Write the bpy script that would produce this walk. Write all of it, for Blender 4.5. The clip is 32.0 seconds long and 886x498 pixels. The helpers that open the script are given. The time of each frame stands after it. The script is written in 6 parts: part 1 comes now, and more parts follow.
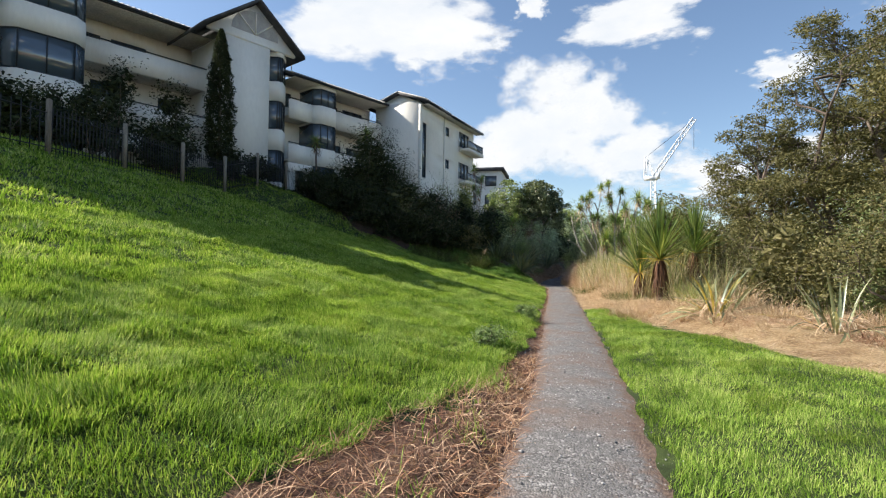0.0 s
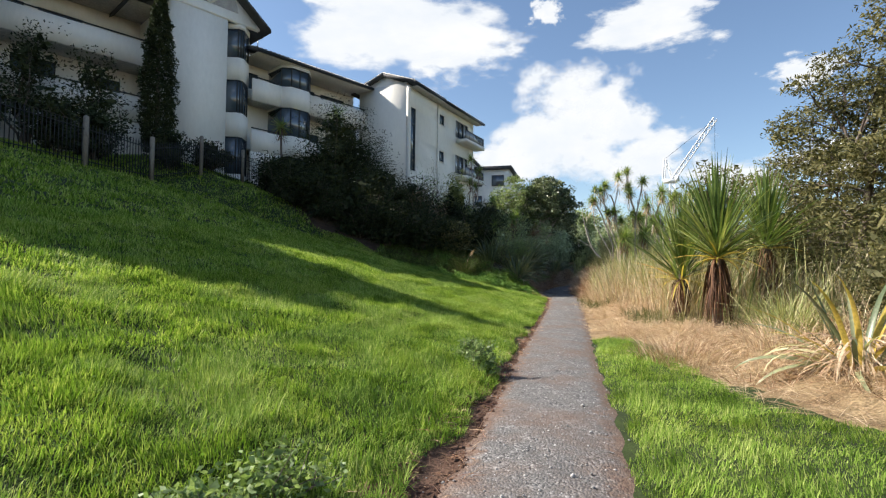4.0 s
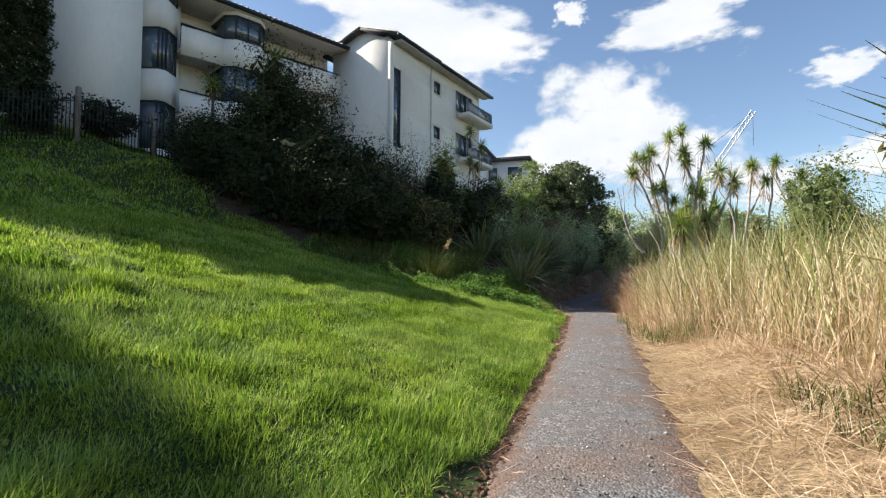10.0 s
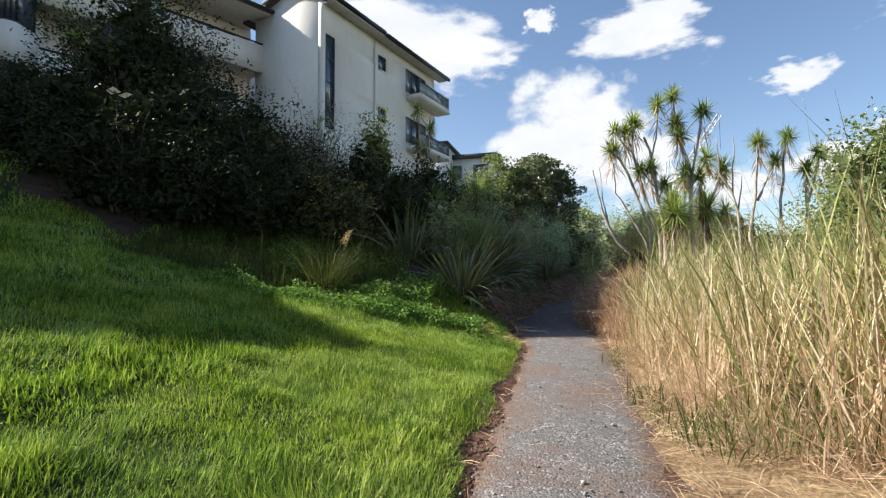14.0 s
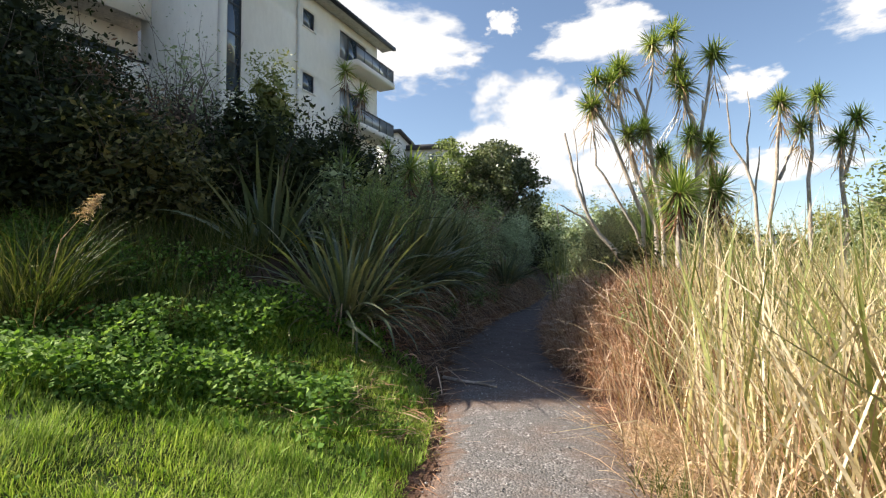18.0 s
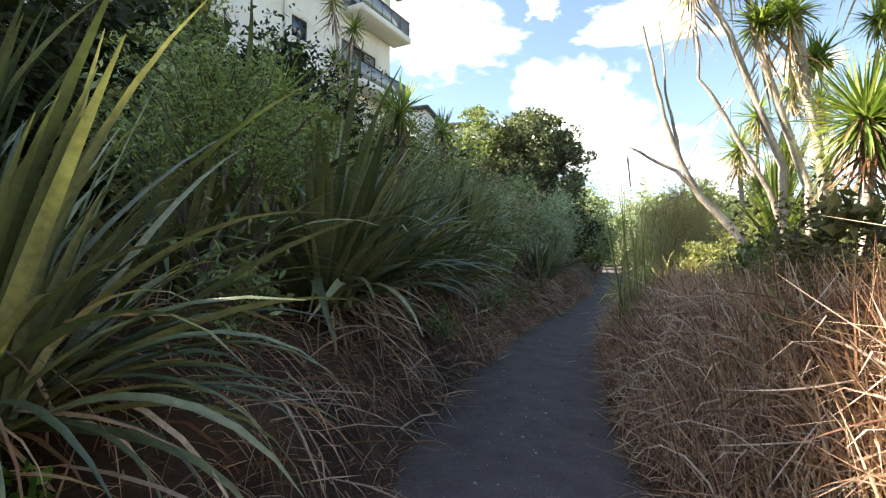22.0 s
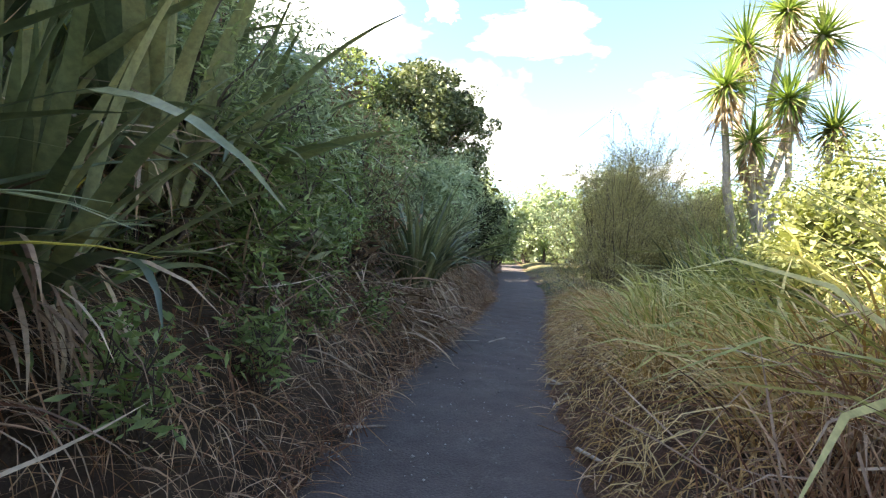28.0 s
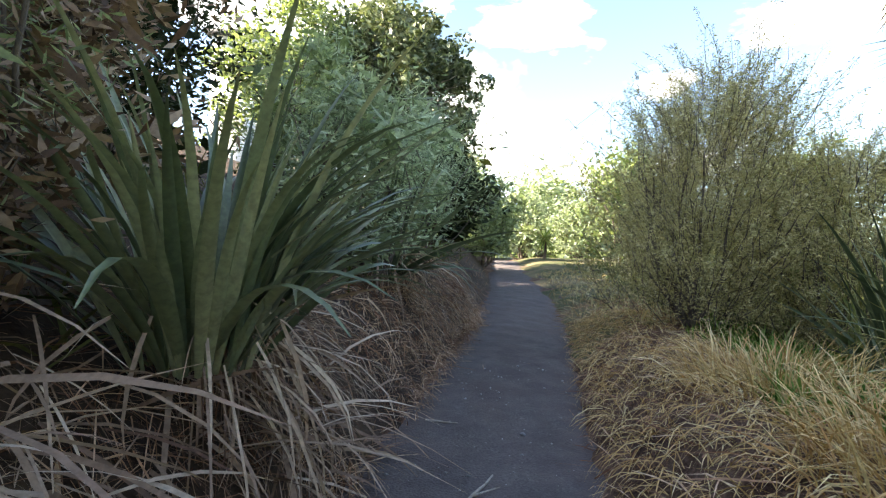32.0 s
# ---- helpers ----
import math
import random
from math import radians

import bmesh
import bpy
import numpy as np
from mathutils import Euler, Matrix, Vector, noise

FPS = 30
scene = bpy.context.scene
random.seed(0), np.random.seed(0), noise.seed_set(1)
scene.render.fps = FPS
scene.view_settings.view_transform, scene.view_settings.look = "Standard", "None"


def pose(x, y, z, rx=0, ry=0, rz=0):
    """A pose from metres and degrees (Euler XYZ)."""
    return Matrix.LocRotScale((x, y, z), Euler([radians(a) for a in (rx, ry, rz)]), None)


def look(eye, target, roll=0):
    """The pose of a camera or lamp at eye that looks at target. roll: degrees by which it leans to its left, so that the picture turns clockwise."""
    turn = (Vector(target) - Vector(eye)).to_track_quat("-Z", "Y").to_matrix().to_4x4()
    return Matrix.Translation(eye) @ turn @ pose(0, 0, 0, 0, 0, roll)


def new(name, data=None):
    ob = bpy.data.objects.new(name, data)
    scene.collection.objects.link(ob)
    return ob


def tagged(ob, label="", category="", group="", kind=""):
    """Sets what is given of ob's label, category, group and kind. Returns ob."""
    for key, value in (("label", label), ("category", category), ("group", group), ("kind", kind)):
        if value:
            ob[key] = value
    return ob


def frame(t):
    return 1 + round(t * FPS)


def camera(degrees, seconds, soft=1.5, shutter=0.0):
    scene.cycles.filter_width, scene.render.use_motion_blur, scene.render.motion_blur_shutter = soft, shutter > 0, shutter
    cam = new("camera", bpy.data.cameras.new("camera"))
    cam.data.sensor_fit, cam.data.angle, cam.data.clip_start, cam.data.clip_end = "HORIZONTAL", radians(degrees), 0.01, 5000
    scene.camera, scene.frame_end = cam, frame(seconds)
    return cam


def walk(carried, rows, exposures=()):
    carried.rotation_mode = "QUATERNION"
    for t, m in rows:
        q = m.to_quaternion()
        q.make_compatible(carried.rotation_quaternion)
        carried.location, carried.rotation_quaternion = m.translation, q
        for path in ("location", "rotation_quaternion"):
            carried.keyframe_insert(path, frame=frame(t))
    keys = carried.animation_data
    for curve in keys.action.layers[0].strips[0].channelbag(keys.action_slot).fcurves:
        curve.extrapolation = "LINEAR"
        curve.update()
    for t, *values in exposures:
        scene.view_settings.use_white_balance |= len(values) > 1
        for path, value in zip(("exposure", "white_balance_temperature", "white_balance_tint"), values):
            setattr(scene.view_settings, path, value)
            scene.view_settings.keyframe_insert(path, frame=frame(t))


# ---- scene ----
cam = camera(82.0, 32.0, soft=1.2)
PATH = [
    (0, (1.538, -0.46, 1.44), (1.428, 1.536, 1.484), 0.77),
    (1, (1.882, 1.06, 1.4), (1.758, 3.056, 1.449), 0.72),
    (2, (2.249, 2.501, 1.402), (2.111, 4.495, 1.459), 0.49),
    (3, (2.703, 3.828, 1.39), (2.554, 5.822, 1.443), 0.38),
    (3.5, (2.831, 4.532, 1.364), (2.673, 6.525, 1.424), 0.56),
    (5.5, (3.306, 7.625, 1.185), (3.096, 9.612, 1.275), 0.40),
    (6.5, (3.458, 8.904, 1.176), (3.234, 10.889, 1.268), 0.35),
    (8, (3.768, 10.975, 1.109), (3.526, 12.958, 1.202), 0.36),
    (9.5, (4.042, 12.909, 1.159), (3.78, 14.89, 1.249), 0.31),
    (11, (4.3, 14.902, 1.145), (4.019, 16.88, 1.237), 0.32),
    (12, (4.463, 16.156, 1.176), (4.171, 18.132, 1.275), 0.32),
    (13, (4.69, 17.363, 1.184), (4.391, 19.338, 1.289), 0.21),
    (13.5, (4.786, 17.91, 1.218), (4.541, 19.892, 1.325), 0.07),
    (14, (4.933, 18.514, 1.2), (4.769, 20.504, 1.31), -0.30),
    (14.5, (5.056, 19.101, 1.197), (4.93, 21.094, 1.305), -0.26),
    (16.5, (5.453, 21.477, 1.293), (5.439, 23.474, 1.402), -0.23),
    (18, (5.658, 23.287, 1.304), (5.64, 25.284, 1.412), -0.29),
    (19, (5.824, 24.483, 1.298), (5.742, 26.479, 1.407), -0.10),
    (20, (6.007, 25.635, 1.307), (5.893, 27.629, 1.411), -0.03),
    (21, (6.169, 26.761, 1.347), (6.032, 28.754, 1.442), 0.32),
    (22, (6.257, 27.912, 1.341), (6.095, 29.904, 1.409), 0.39),
    (23, (6.381, 29.06, 1.29), (6.204, 31.051, 1.369), -0.24),
    (23.5, (6.452, 29.691, 1.293), (6.354, 31.687, 1.366), 0.00),
    (24, (6.556, 30.288, 1.286), (6.557, 32.287, 1.361), 0.11),
    (24.5, (6.706, 30.875, 1.289), (6.745, 32.873, 1.373), 0.29),
    (25, (6.775, 31.443, 1.26), (6.901, 33.437, 1.336), 0.46),
    (25.5, (6.873, 31.965, 1.233), (7.042, 33.957, 1.304), 0.69),
    (27.5, (7.187, 34.238, 1.187), (7.442, 36.221, 1.253), 1.72),
    (28.5, (7.241, 35.48, 1.206), (7.494, 37.463, 1.27), 1.72),
    (29.5, (7.566, 36.819, 1.261), (7.827, 38.801, 1.322), 1.72),
    (30.5, (7.949, 38.061, 1.298), (8.229, 40.04, 1.348), 1.72),
    (31, (8.137, 38.67, 1.331), (8.413, 40.651, 1.375), 1.72),
    (32, (8.517, 39.904, 1.378), (8.793, 41.885, 1.416), 1.72),
]
EXPOSURES = [(0, 0.95, 6550, 10), (14, 0.97, 6500, 11), (17, 1.04, 6750, 12), (19, 1.3, 7150, 12), (21, 1.78, 7350, 10), (23, 2.25, 7450, 9), (25.5, 2.48, 7350, 10), (28, 2.64, 7250, 11), (32, 2.7, 7250, 11)]
walk(cam, [(t, look(eye, target, roll)) for t, eye, target, roll in PATH], EXPOSURES)

# ---------------------------------------------------------------- light
SUN_DIR = Vector((-0.99, 0.06, 0.72)).normalized()
world = bpy.data.worlds.new("sky")
scene.world = world
world.use_nodes = True
wn = world.node_tree.nodes
sky = wn.new("ShaderNodeTexSky")
sky.sky_type, sky.sun_disc = "NISHITA", False
sky.sun_elevation = math.asin(SUN_DIR.z)
sky.sun_rotation = math.atan2(SUN_DIR.x, SUN_DIR.y)
sky.air_density, sky.dust_density, sky.ozone_density = 1.0, 0.4, 2.0
wn["Background"].inputs["Strength"].default_value = 0.09
world.node_tree.links.new(sky.outputs[0], wn["Background"].inputs["Color"])
sun = new("sun", bpy.data.lights.new("sun", "SUN"))
sun.data.energy, sun.data.angle, sun.data.color = 5.0, radians(0.6), (1.0, 0.94, 0.84)
sun.matrix_world = look((0, 0, 60), Vector((0, 0, 60)) - SUN_DIR)

# ---------------------------------------------------------------- materials
rng = np.random.default_rng(11)


def nodes_of(name):
    m = bpy.data.materials.new(name)
    m.use_nodes = True
    t = m.node_tree
    return m, t, t.nodes["Principled BSDF"], t.nodes["Material Output"]


def ramp_of(t, colours, fac, lo=0.2, hi=0.8):
    r = t.nodes.new("ShaderNodeValToRGB")
    e = r.color_ramp.elements
    while len(e) < len(colours):
        e.new(0.5)
    for i, c in enumerate(colours):
        e[i].position = lo + (hi - lo) * i / max(1, len(colours) - 1)
        e[i].color = (*c, 1)
    t.links.new(fac, r.inputs[0])
    return r.outputs[0]


def noise_of(t, scale, detail=4, rough=0.6, stretch=None):
    g = t.nodes.new("ShaderNodeNewGeometry")
    n = t.nodes.new("ShaderNodeTexNoise")
    n.inputs["Scale"].default_value, n.inputs["Detail"].default_value, n.inputs["Roughness"].default_value = scale, detail, rough
    if stretch:
        mp = t.nodes.new("ShaderNodeMapping")
        mp.inputs["Scale"].default_value = stretch
        t.links.new(g.outputs["Position"], mp.inputs[0])
        t.links.new(mp.outputs[0], n.inputs["Vector"])
    else:
        t.links.new(g.outputs["Position"], n.inputs["Vector"])
    return n.outputs[0]


def blend_of(t, kind, a, b, fac):
    x = t.nodes.new("ShaderNodeMix")
    x.data_type, x.blend_type = "RGBA", kind
    for s, v in ((x.inputs["Factor"], fac), (x.inputs["A"], a), (x.inputs["B"], b)):
        if hasattr(v, "links"):
            t.links.new(v, s)
        elif isinstance(v, tuple):
            s.default_value = (*v, 1)
        else:
            s.default_value = v
    return x.outputs["Result"]


def surface(name, colours, scale=3.0, fine=40.0, rough=0.85, bump=0.4, dist=0.01, metal=0.0, spec=0.3, stretch=None, second=None, deep=0.62):
    """Opaque surface: two scales of variation and fine relief."""
    m, t, p, _ = nodes_of(name)
    big = noise_of(t, scale, 5, 0.6, stretch)
    small = noise_of(t, fine, 6, 0.7, stretch)
    c = ramp_of(t, colours, big, 0.36, 0.64)
    grey = ramp_of(t, [(deep, deep, deep), (1.82 - deep, 1.82 - deep, 1.82 - deep)], small, 0.34, 0.66)
    c = blend_of(t, "MULTIPLY", c, grey, 0.8)
    if second:
        c = blend_of(t, "MIX", c, second[0], ramp_of(t, [(0, 0, 0), (second[2], second[2], second[2])], noise_of(t, second[1], 3), 0.4, 0.6))
    t.links.new(c, p.inputs["Base Color"])
    p.inputs["Roughness"].default_value, p.inputs["Metallic"].default_value = rough, metal
    p.inputs["Specular IOR Level"].default_value = spec
    if bump:
        b = t.nodes.new("ShaderNodeBump")
        b.inputs["Strength"].default_value, b.inputs["Distance"].default_value = bump, dist
        t.links.new(small, b.inputs["Height"])
        t.links.new(b.outputs[0], p.inputs["Normal"])
    return m


def leafy(name, colours, rough=0.5, through_=0.3, patch=0.6, spec=0.35, by_object=False, vein=0.0):
    """Leaves and blades: a colour for each piece, patches over the plant, some light passing through."""
    m, t, p, out = nodes_of(name)
    if by_object:
        rnd = t.nodes.new("ShaderNodeObjectInfo").outputs["Random"]
    else:
        rnd = t.nodes.new("ShaderNodeNewGeometry").outputs["Random Per Island"]
    mixv = t.nodes.new("ShaderNodeMath")
    mixv.operation = "MULTIPLY_ADD"
    nz = noise_of(t, patch, 3)
    t.links.new(rnd, mixv.inputs[0])
    mixv.inputs[1].default_value = 0.6
    half = t.nodes.new("ShaderNodeMath")
    half.operation = "MULTIPLY_ADD"
    half.inputs[1].default_value, half.inputs[2].default_value = 0.8, -0.2
    t.links.new(nz, half.inputs[0])
    t.links.new(half.outputs[0], mixv.inputs[2])
    c = ramp_of(t, colours, mixv.outputs[0])
    c = blend_of(t, "MULTIPLY", c, ramp_of(t, [(0.65, 0.65, 0.65), (1.3, 1.3, 1.3)], noise_of(t, 30, 3), 0.36, 0.64), 0.6)
    t.links.new(c, p.inputs["Base Color"])
    p.inputs["Roughness"].default_value, p.inputs["Specular IOR Level"].default_value = rough, spec
    if through_:
        tr = t.nodes.new("ShaderNodeBsdfTranslucent")
        t.links.new(blend_of(t, "MULTIPLY", c, (1.2, 1.25, 0.7), 1.0), tr.inputs[0])
        mx = t.nodes.new("ShaderNodeMixShader")
        mx.inputs[0].default_value = through_
        t.links.new(p.outputs[0], mx.inputs[1])
        t.links.new(tr.outputs[0], mx.inputs[2])
        t.links.new(mx.outputs[0], out.inputs[0])
    return m


def gravel_of():
    """Crushed grey stone trodden into earth; toward the edges the earth takes over."""
    m, t, p, _ = nodes_of("gravel")
    g = t.nodes.new("ShaderNodeNewGeometry")
    cells = []
    for sc in (60.0, 150.0):
        v = t.nodes.new("ShaderNodeTexVoronoi")
        v.inputs["Scale"].default_value = sc
        t.links.new(g.outputs["Position"], v.inputs["Vector"])
        cells.append(v)
    grey = ramp_of(t, [(0.05, 0.047, 0.046), (0.14, 0.132, 0.128), (0.36, 0.343, 0.33)], cells[0].outputs["Color"], 0.1, 0.9)
    fine = ramp_of(t, [(0.055, 0.051, 0.049), (0.215, 0.203, 0.195)], cells[1].outputs["Color"], 0.1, 0.9)
    c = blend_of(t, "MIX", grey, fine, ramp_of(t, [(0, 0, 0), (1, 1, 1)], noise_of(t, 9, 3), 0.4, 0.6))
    earth = ramp_of(t, [(0.10, 0.058, 0.042), (0.22, 0.145, 0.105)], noise_of(t, 30, 6, 0.7), 0.36, 0.64)
    c = blend_of(t, "MIX", c, earth, ramp_of(t, [(0, 0, 0), (0.75, 0.75, 0.75)], noise_of(t, 1.1, 5), 0.45, 0.68))
    at = t.nodes.new("ShaderNodeAttribute")
    at.attribute_name = "across"
    add = t.nodes.new("ShaderNodeMath")
    add.operation = "MULTIPLY_ADD"
    add.inputs[1].default_value, add.inputs[2].default_value = 1.1, -0.55
    t.links.new(noise_of(t, 5, 6, 0.7), add.inputs[0])
    edge = t.nodes.new("ShaderNodeMath")
    edge.operation = "ADD"
    t.links.new(add.outputs[0], edge.inputs[0])
    t.links.new(at.outputs["Fac"], edge.inputs[1])
    c = blend_of(t, "MIX", c, earth, ramp_of(t, [(0, 0, 0), (1, 1, 1)], edge.outputs[0], 0.72, 0.98))
    mud = t.nodes.new("ShaderNodeAttribute")
    mud.attribute_name = "trodden"
    dirt = ramp_of(t, [(0.072, 0.056, 0.055), (0.122, 0.096, 0.092)], noise_of(t, 3.5, 6, 0.65), 0.36, 0.64)
    dirt = blend_of(t, "MULTIPLY", dirt, ramp_of(t, [(0.75, 0.75, 0.75), (1.25, 1.25, 1.25)], noise_of(t, 70, 4, 0.7), 0.36, 0.64), 0.8)
    soft = t.nodes.new("ShaderNodeMath")
    soft.operation = "MULTIPLY"
    t.links.new(mud.outputs["Fac"], soft.inputs[0])
    t.links.new(ramp_of(t, [(0.78, 0.78, 0.78), (1, 1, 1)], noise_of(t, 2.0, 4), 0.4, 0.6), soft.inputs[1])
    c = blend_of(t, "MIX", c, dirt, soft.outputs[0])
    t.links.new(c, p.inputs["Base Color"])
    p.inputs["Roughness"].default_value = 0.9
    b = t.nodes.new("ShaderNodeBump")
    b.inputs["Strength"].default_value, b.inputs["Distance"].default_value = 0.7, 0.012
    b.invert = True
    t.links.new(cells[0].outputs["Distance"], b.inputs["Height"])
    t.links.new(b.outputs[0], p.inputs["Normal"])
    return m


M = {}
M["soil_green"] = surface("soil_green", [(0.022, 0.034, 0.010), (0.055, 0.08, 0.018)], 1.6, 35, 0.95, 0.6, 0.03)
M["soil_straw"] = surface("soil_straw", [(0.26, 0.165, 0.085), (0.47, 0.34, 0.19)], 2.2, 28, 0.95, 1.0, 0.05, deep=0.38)
M["soil_scrub"] = surface("soil_scrub", [(0.05, 0.065, 0.02), (0.12, 0.11, 0.05), (0.22, 0.17, 0.09)], 0.6, 25, 0.95, 0.8, 0.04)
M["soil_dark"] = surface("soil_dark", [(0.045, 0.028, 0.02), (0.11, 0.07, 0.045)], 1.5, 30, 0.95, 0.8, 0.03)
M["soil_bare"] = surface("soil_bare", [(0.10, 0.05, 0.034), (0.23, 0.135, 0.09)], 2.5, 40, 0.95, 1.0, 0.04, deep=0.5)
M["gravel"] = gravel_of()
M["stone"] = leafy("stone", [(0.13, 0.125, 0.122), (0.28, 0.27, 0.262), (0.48, 0.46, 0.445)], 0.85, 0.0)
M["lawn"] = leafy("lawn", [(0.075, 0.14, 0.02), (0.225, 0.355, 0.05), (0.47, 0.52, 0.17)], 0.6, 0.36, 0.8, 0.08)
M["lawn_tall"] = leafy("lawn_tall", [(0.042, 0.062, 0.014), (0.09, 0.115, 0.027), (0.21, 0.195, 0.08)], 0.6, 0.25, 0.5, 0.15)
M["weed"] = leafy("weed", [(0.06, 0.13, 0.025), (0.145, 0.27, 0.05), (0.29, 0.41, 0.125)], 0.65, 0.35, 1.0, 0.15)
M["straw"] = leafy("straw", [(0.30, 0.18, 0.11), (0.54, 0.385, 0.255), (0.72, 0.57, 0.41)], 0.7, 0.2, 0.9, 0.2)
M["straw_brown"] = leafy("straw_brown", [(0.16, 0.07, 0.045), (0.41, 0.225, 0.135), (0.72, 0.51, 0.35)], 0.75, 0.15, 0.8, 0.2)
M["straw_grey"] = leafy("straw_grey", [(0.17, 0.098, 0.07), (0.39, 0.27, 0.195), (0.67, 0.53, 0.41)], 0.75, 0.1, 0.8, 0.2)
M["reed"] = leafy("reed", [(0.25, 0.22, 0.10), (0.48, 0.385, 0.225), (0.63, 0.52, 0.34), (0.78, 0.68, 0.50)], 0.6, 0.25, 0.5, 0.3)
M["reed_fresh"] = leafy("reed_fresh", [(0.13, 0.175, 0.05), (0.255, 0.285, 0.095), (0.48, 0.445, 0.21)], 0.55, 0.22, 0.5, 0.3)
M["cabbage_young"] = leafy("cabbage_young", [(0.07, 0.12, 0.03), (0.155, 0.22, 0.055), (0.33, 0.36, 0.13)], 0.42, 0.3, 0.7, 0.4)
M["reed_sedge"] = leafy("reed_sedge", [(0.26, 0.27, 0.08), (0.50, 0.47, 0.17), (0.74, 0.66, 0.36)], 0.55, 0.25, 0.5, 0.35)
M["reed_green"] = leafy("reed_green", [(0.19, 0.22, 0.07), (0.36, 0.38, 0.14), (0.62, 0.58, 0.31)], 0.55, 0.22, 0.5, 0.3)
M["flax"] = leafy("flax", [(0.062, 0.086, 0.043), (0.14, 0.17, 0.083), (0.30, 0.305, 0.165)], 0.36, 0.15, 0.7, 0.6, True)
M["flax_joined"] = leafy("flax_joined", [(0.06, 0.09, 0.045), (0.13, 0.165, 0.08), (0.24, 0.26, 0.13)], 0.38, 0.15, 0.7, 0.5)
M["flax_pale"] = leafy("flax_pale", [(0.42, 0.40, 0.20), (0.62, 0.58, 0.36)], 0.5, 0.25, 0.7, 0.4, True)
M["rush"] = leafy("rush", [(0.15, 0.18, 0.06), (0.28, 0.31, 0.12), (0.50, 0.46, 0.24)], 0.5, 0.25, 0.5, 0.3, True)
M["straw_gold"] = leafy("straw_gold", [(0.45, 0.25, 0.10), (0.68, 0.46, 0.21), (0.84, 0.68, 0.40)], 0.7, 0.2, 0.9, 0.2)
M["leaf_pale"] = leafy("leaf_pale", [(0.13, 0.16, 0.085), (0.27, 0.325, 0.165), (0.50, 0.55, 0.35)], 0.38, 0.38, 0.6)
M["leaf_waxy"] = leafy("leaf_waxy", [(0.045, 0.062, 0.03), (0.11, 0.14, 0.065), (0.28, 0.30, 0.18)], 0.4, 0.2, 0.4)
M["leaf_fern"] = leafy("leaf_fern", [(0.10, 0.15, 0.055), (0.20, 0.28, 0.105), (0.35, 0.43, 0.20)], 0.5, 0.35, 0.6)
M["leaf_old"] = leafy("leaf_old", [(0.42, 0.30, 0.05), (0.60, 0.48, 0.10), (0.55, 0.30, 0.08)], 0.5, 0.3, 0.7, 0.4)
M["cabbage"] = leafy("cabbage", [(0.11, 0.175, 0.04), (0.235, 0.315, 0.08), (0.46, 0.48, 0.20)], 0.42, 0.35, 0.7, 0.4)
M["cabbage_dead"] = leafy("cabbage_dead", [(0.06, 0.025, 0.014), (0.14, 0.066, 0.034), (0.27, 0.145, 0.075)], 0.7, 0.15, 0.8)
# own dark green, taken near black to deepen the belt's shade
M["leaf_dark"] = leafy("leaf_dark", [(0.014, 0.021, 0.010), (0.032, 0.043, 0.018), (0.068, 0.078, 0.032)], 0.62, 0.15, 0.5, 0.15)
M["leaf_mid"] = leafy("leaf_mid", [(0.09, 0.12, 0.05), (0.19, 0.24, 0.10), (0.35, 0.40, 0.19)], 0.38, 0.38, 0.5)
M["leaf_yellow"] = leafy("leaf_yellow", [(0.12, 0.14, 0.045), (0.24, 0.265, 0.095), (0.42, 0.42, 0.20)], 0.5, 0.35, 0.5)
M["leaf_grey"] = leafy("leaf_grey", [(0.15, 0.185, 0.115), (0.29, 0.345, 0.215), (0.50, 0.56, 0.40)], 0.4, 0.35, 0.6)
M["leaf_manuka"] = leafy("leaf_manuka", [(0.27, 0.225, 0.10), (0.52, 0.445, 0.20), (0.72, 0.63, 0.36)], 0.5, 0.25, 0.5)
M["leaf_olive"] = leafy("leaf_olive", [(0.055, 0.058, 0.024), (0.135, 0.128, 0.052), (0.26, 0.23, 0.105)], 0.6, 0.25, 0.4, 0.2)
M["leaf_brown"] = leafy("leaf_brown", [(0.10, 0.055, 0.036), (0.23, 0.14, 0.085), (0.42, 0.30, 0.20)], 0.65, 0.15, 0.6)
M["bark"] = surface("bark", [(0.09, 0.065, 0.05), (0.2, 0.16, 0.13)], 3, 50, 0.9, 0.8, 0.02, stretch=(1, 1, 0.25))
M["bark_pale"] = surface("bark_pale", [(0.33, 0.27, 0.22), (0.66, 0.58, 0.50)], 7, 45, 0.85, 0.8, 0.02, stretch=(1, 1, 0.4))
M["render_wall"] = surface("render_wall", [(0.79, 0.765, 0.70), (0.87, 0.845, 0.785)], 0.35, 6, 0.9, 0.05, 0.002, stretch=(1, 1, 0.4), deep=0.87)
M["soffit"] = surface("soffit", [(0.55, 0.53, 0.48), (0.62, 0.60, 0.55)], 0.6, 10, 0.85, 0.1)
M["roof_tile"] = surface("roof_tile", [(0.05, 0.05, 0.055), (0.10, 0.10, 0.105)], 1.2, 20, 0.7, 0.4, 0.01)
M["roof_pale"] = surface("roof_pale", [(0.42, 0.40, 0.38), (0.6, 0.58, 0.55)], 1.2, 20, 0.7, 0.4, 0.01)
M["frame_dark"] = surface("frame_dark", [(0.02, 0.025, 0.03), (0.035, 0.04, 0.045)], 2, 30, 0.4, 0.05)
M["pipe"] = surface("pipe", [(0.6, 0.58, 0.54), (0.7, 0.68, 0.63)], 2, 20, 0.6, 0.05)
M["lattice"] = surface("lattice", [(0.36, 0.35, 0.35), (0.44, 0.43, 0.42)], 3, 30, 0.8, 0.1)
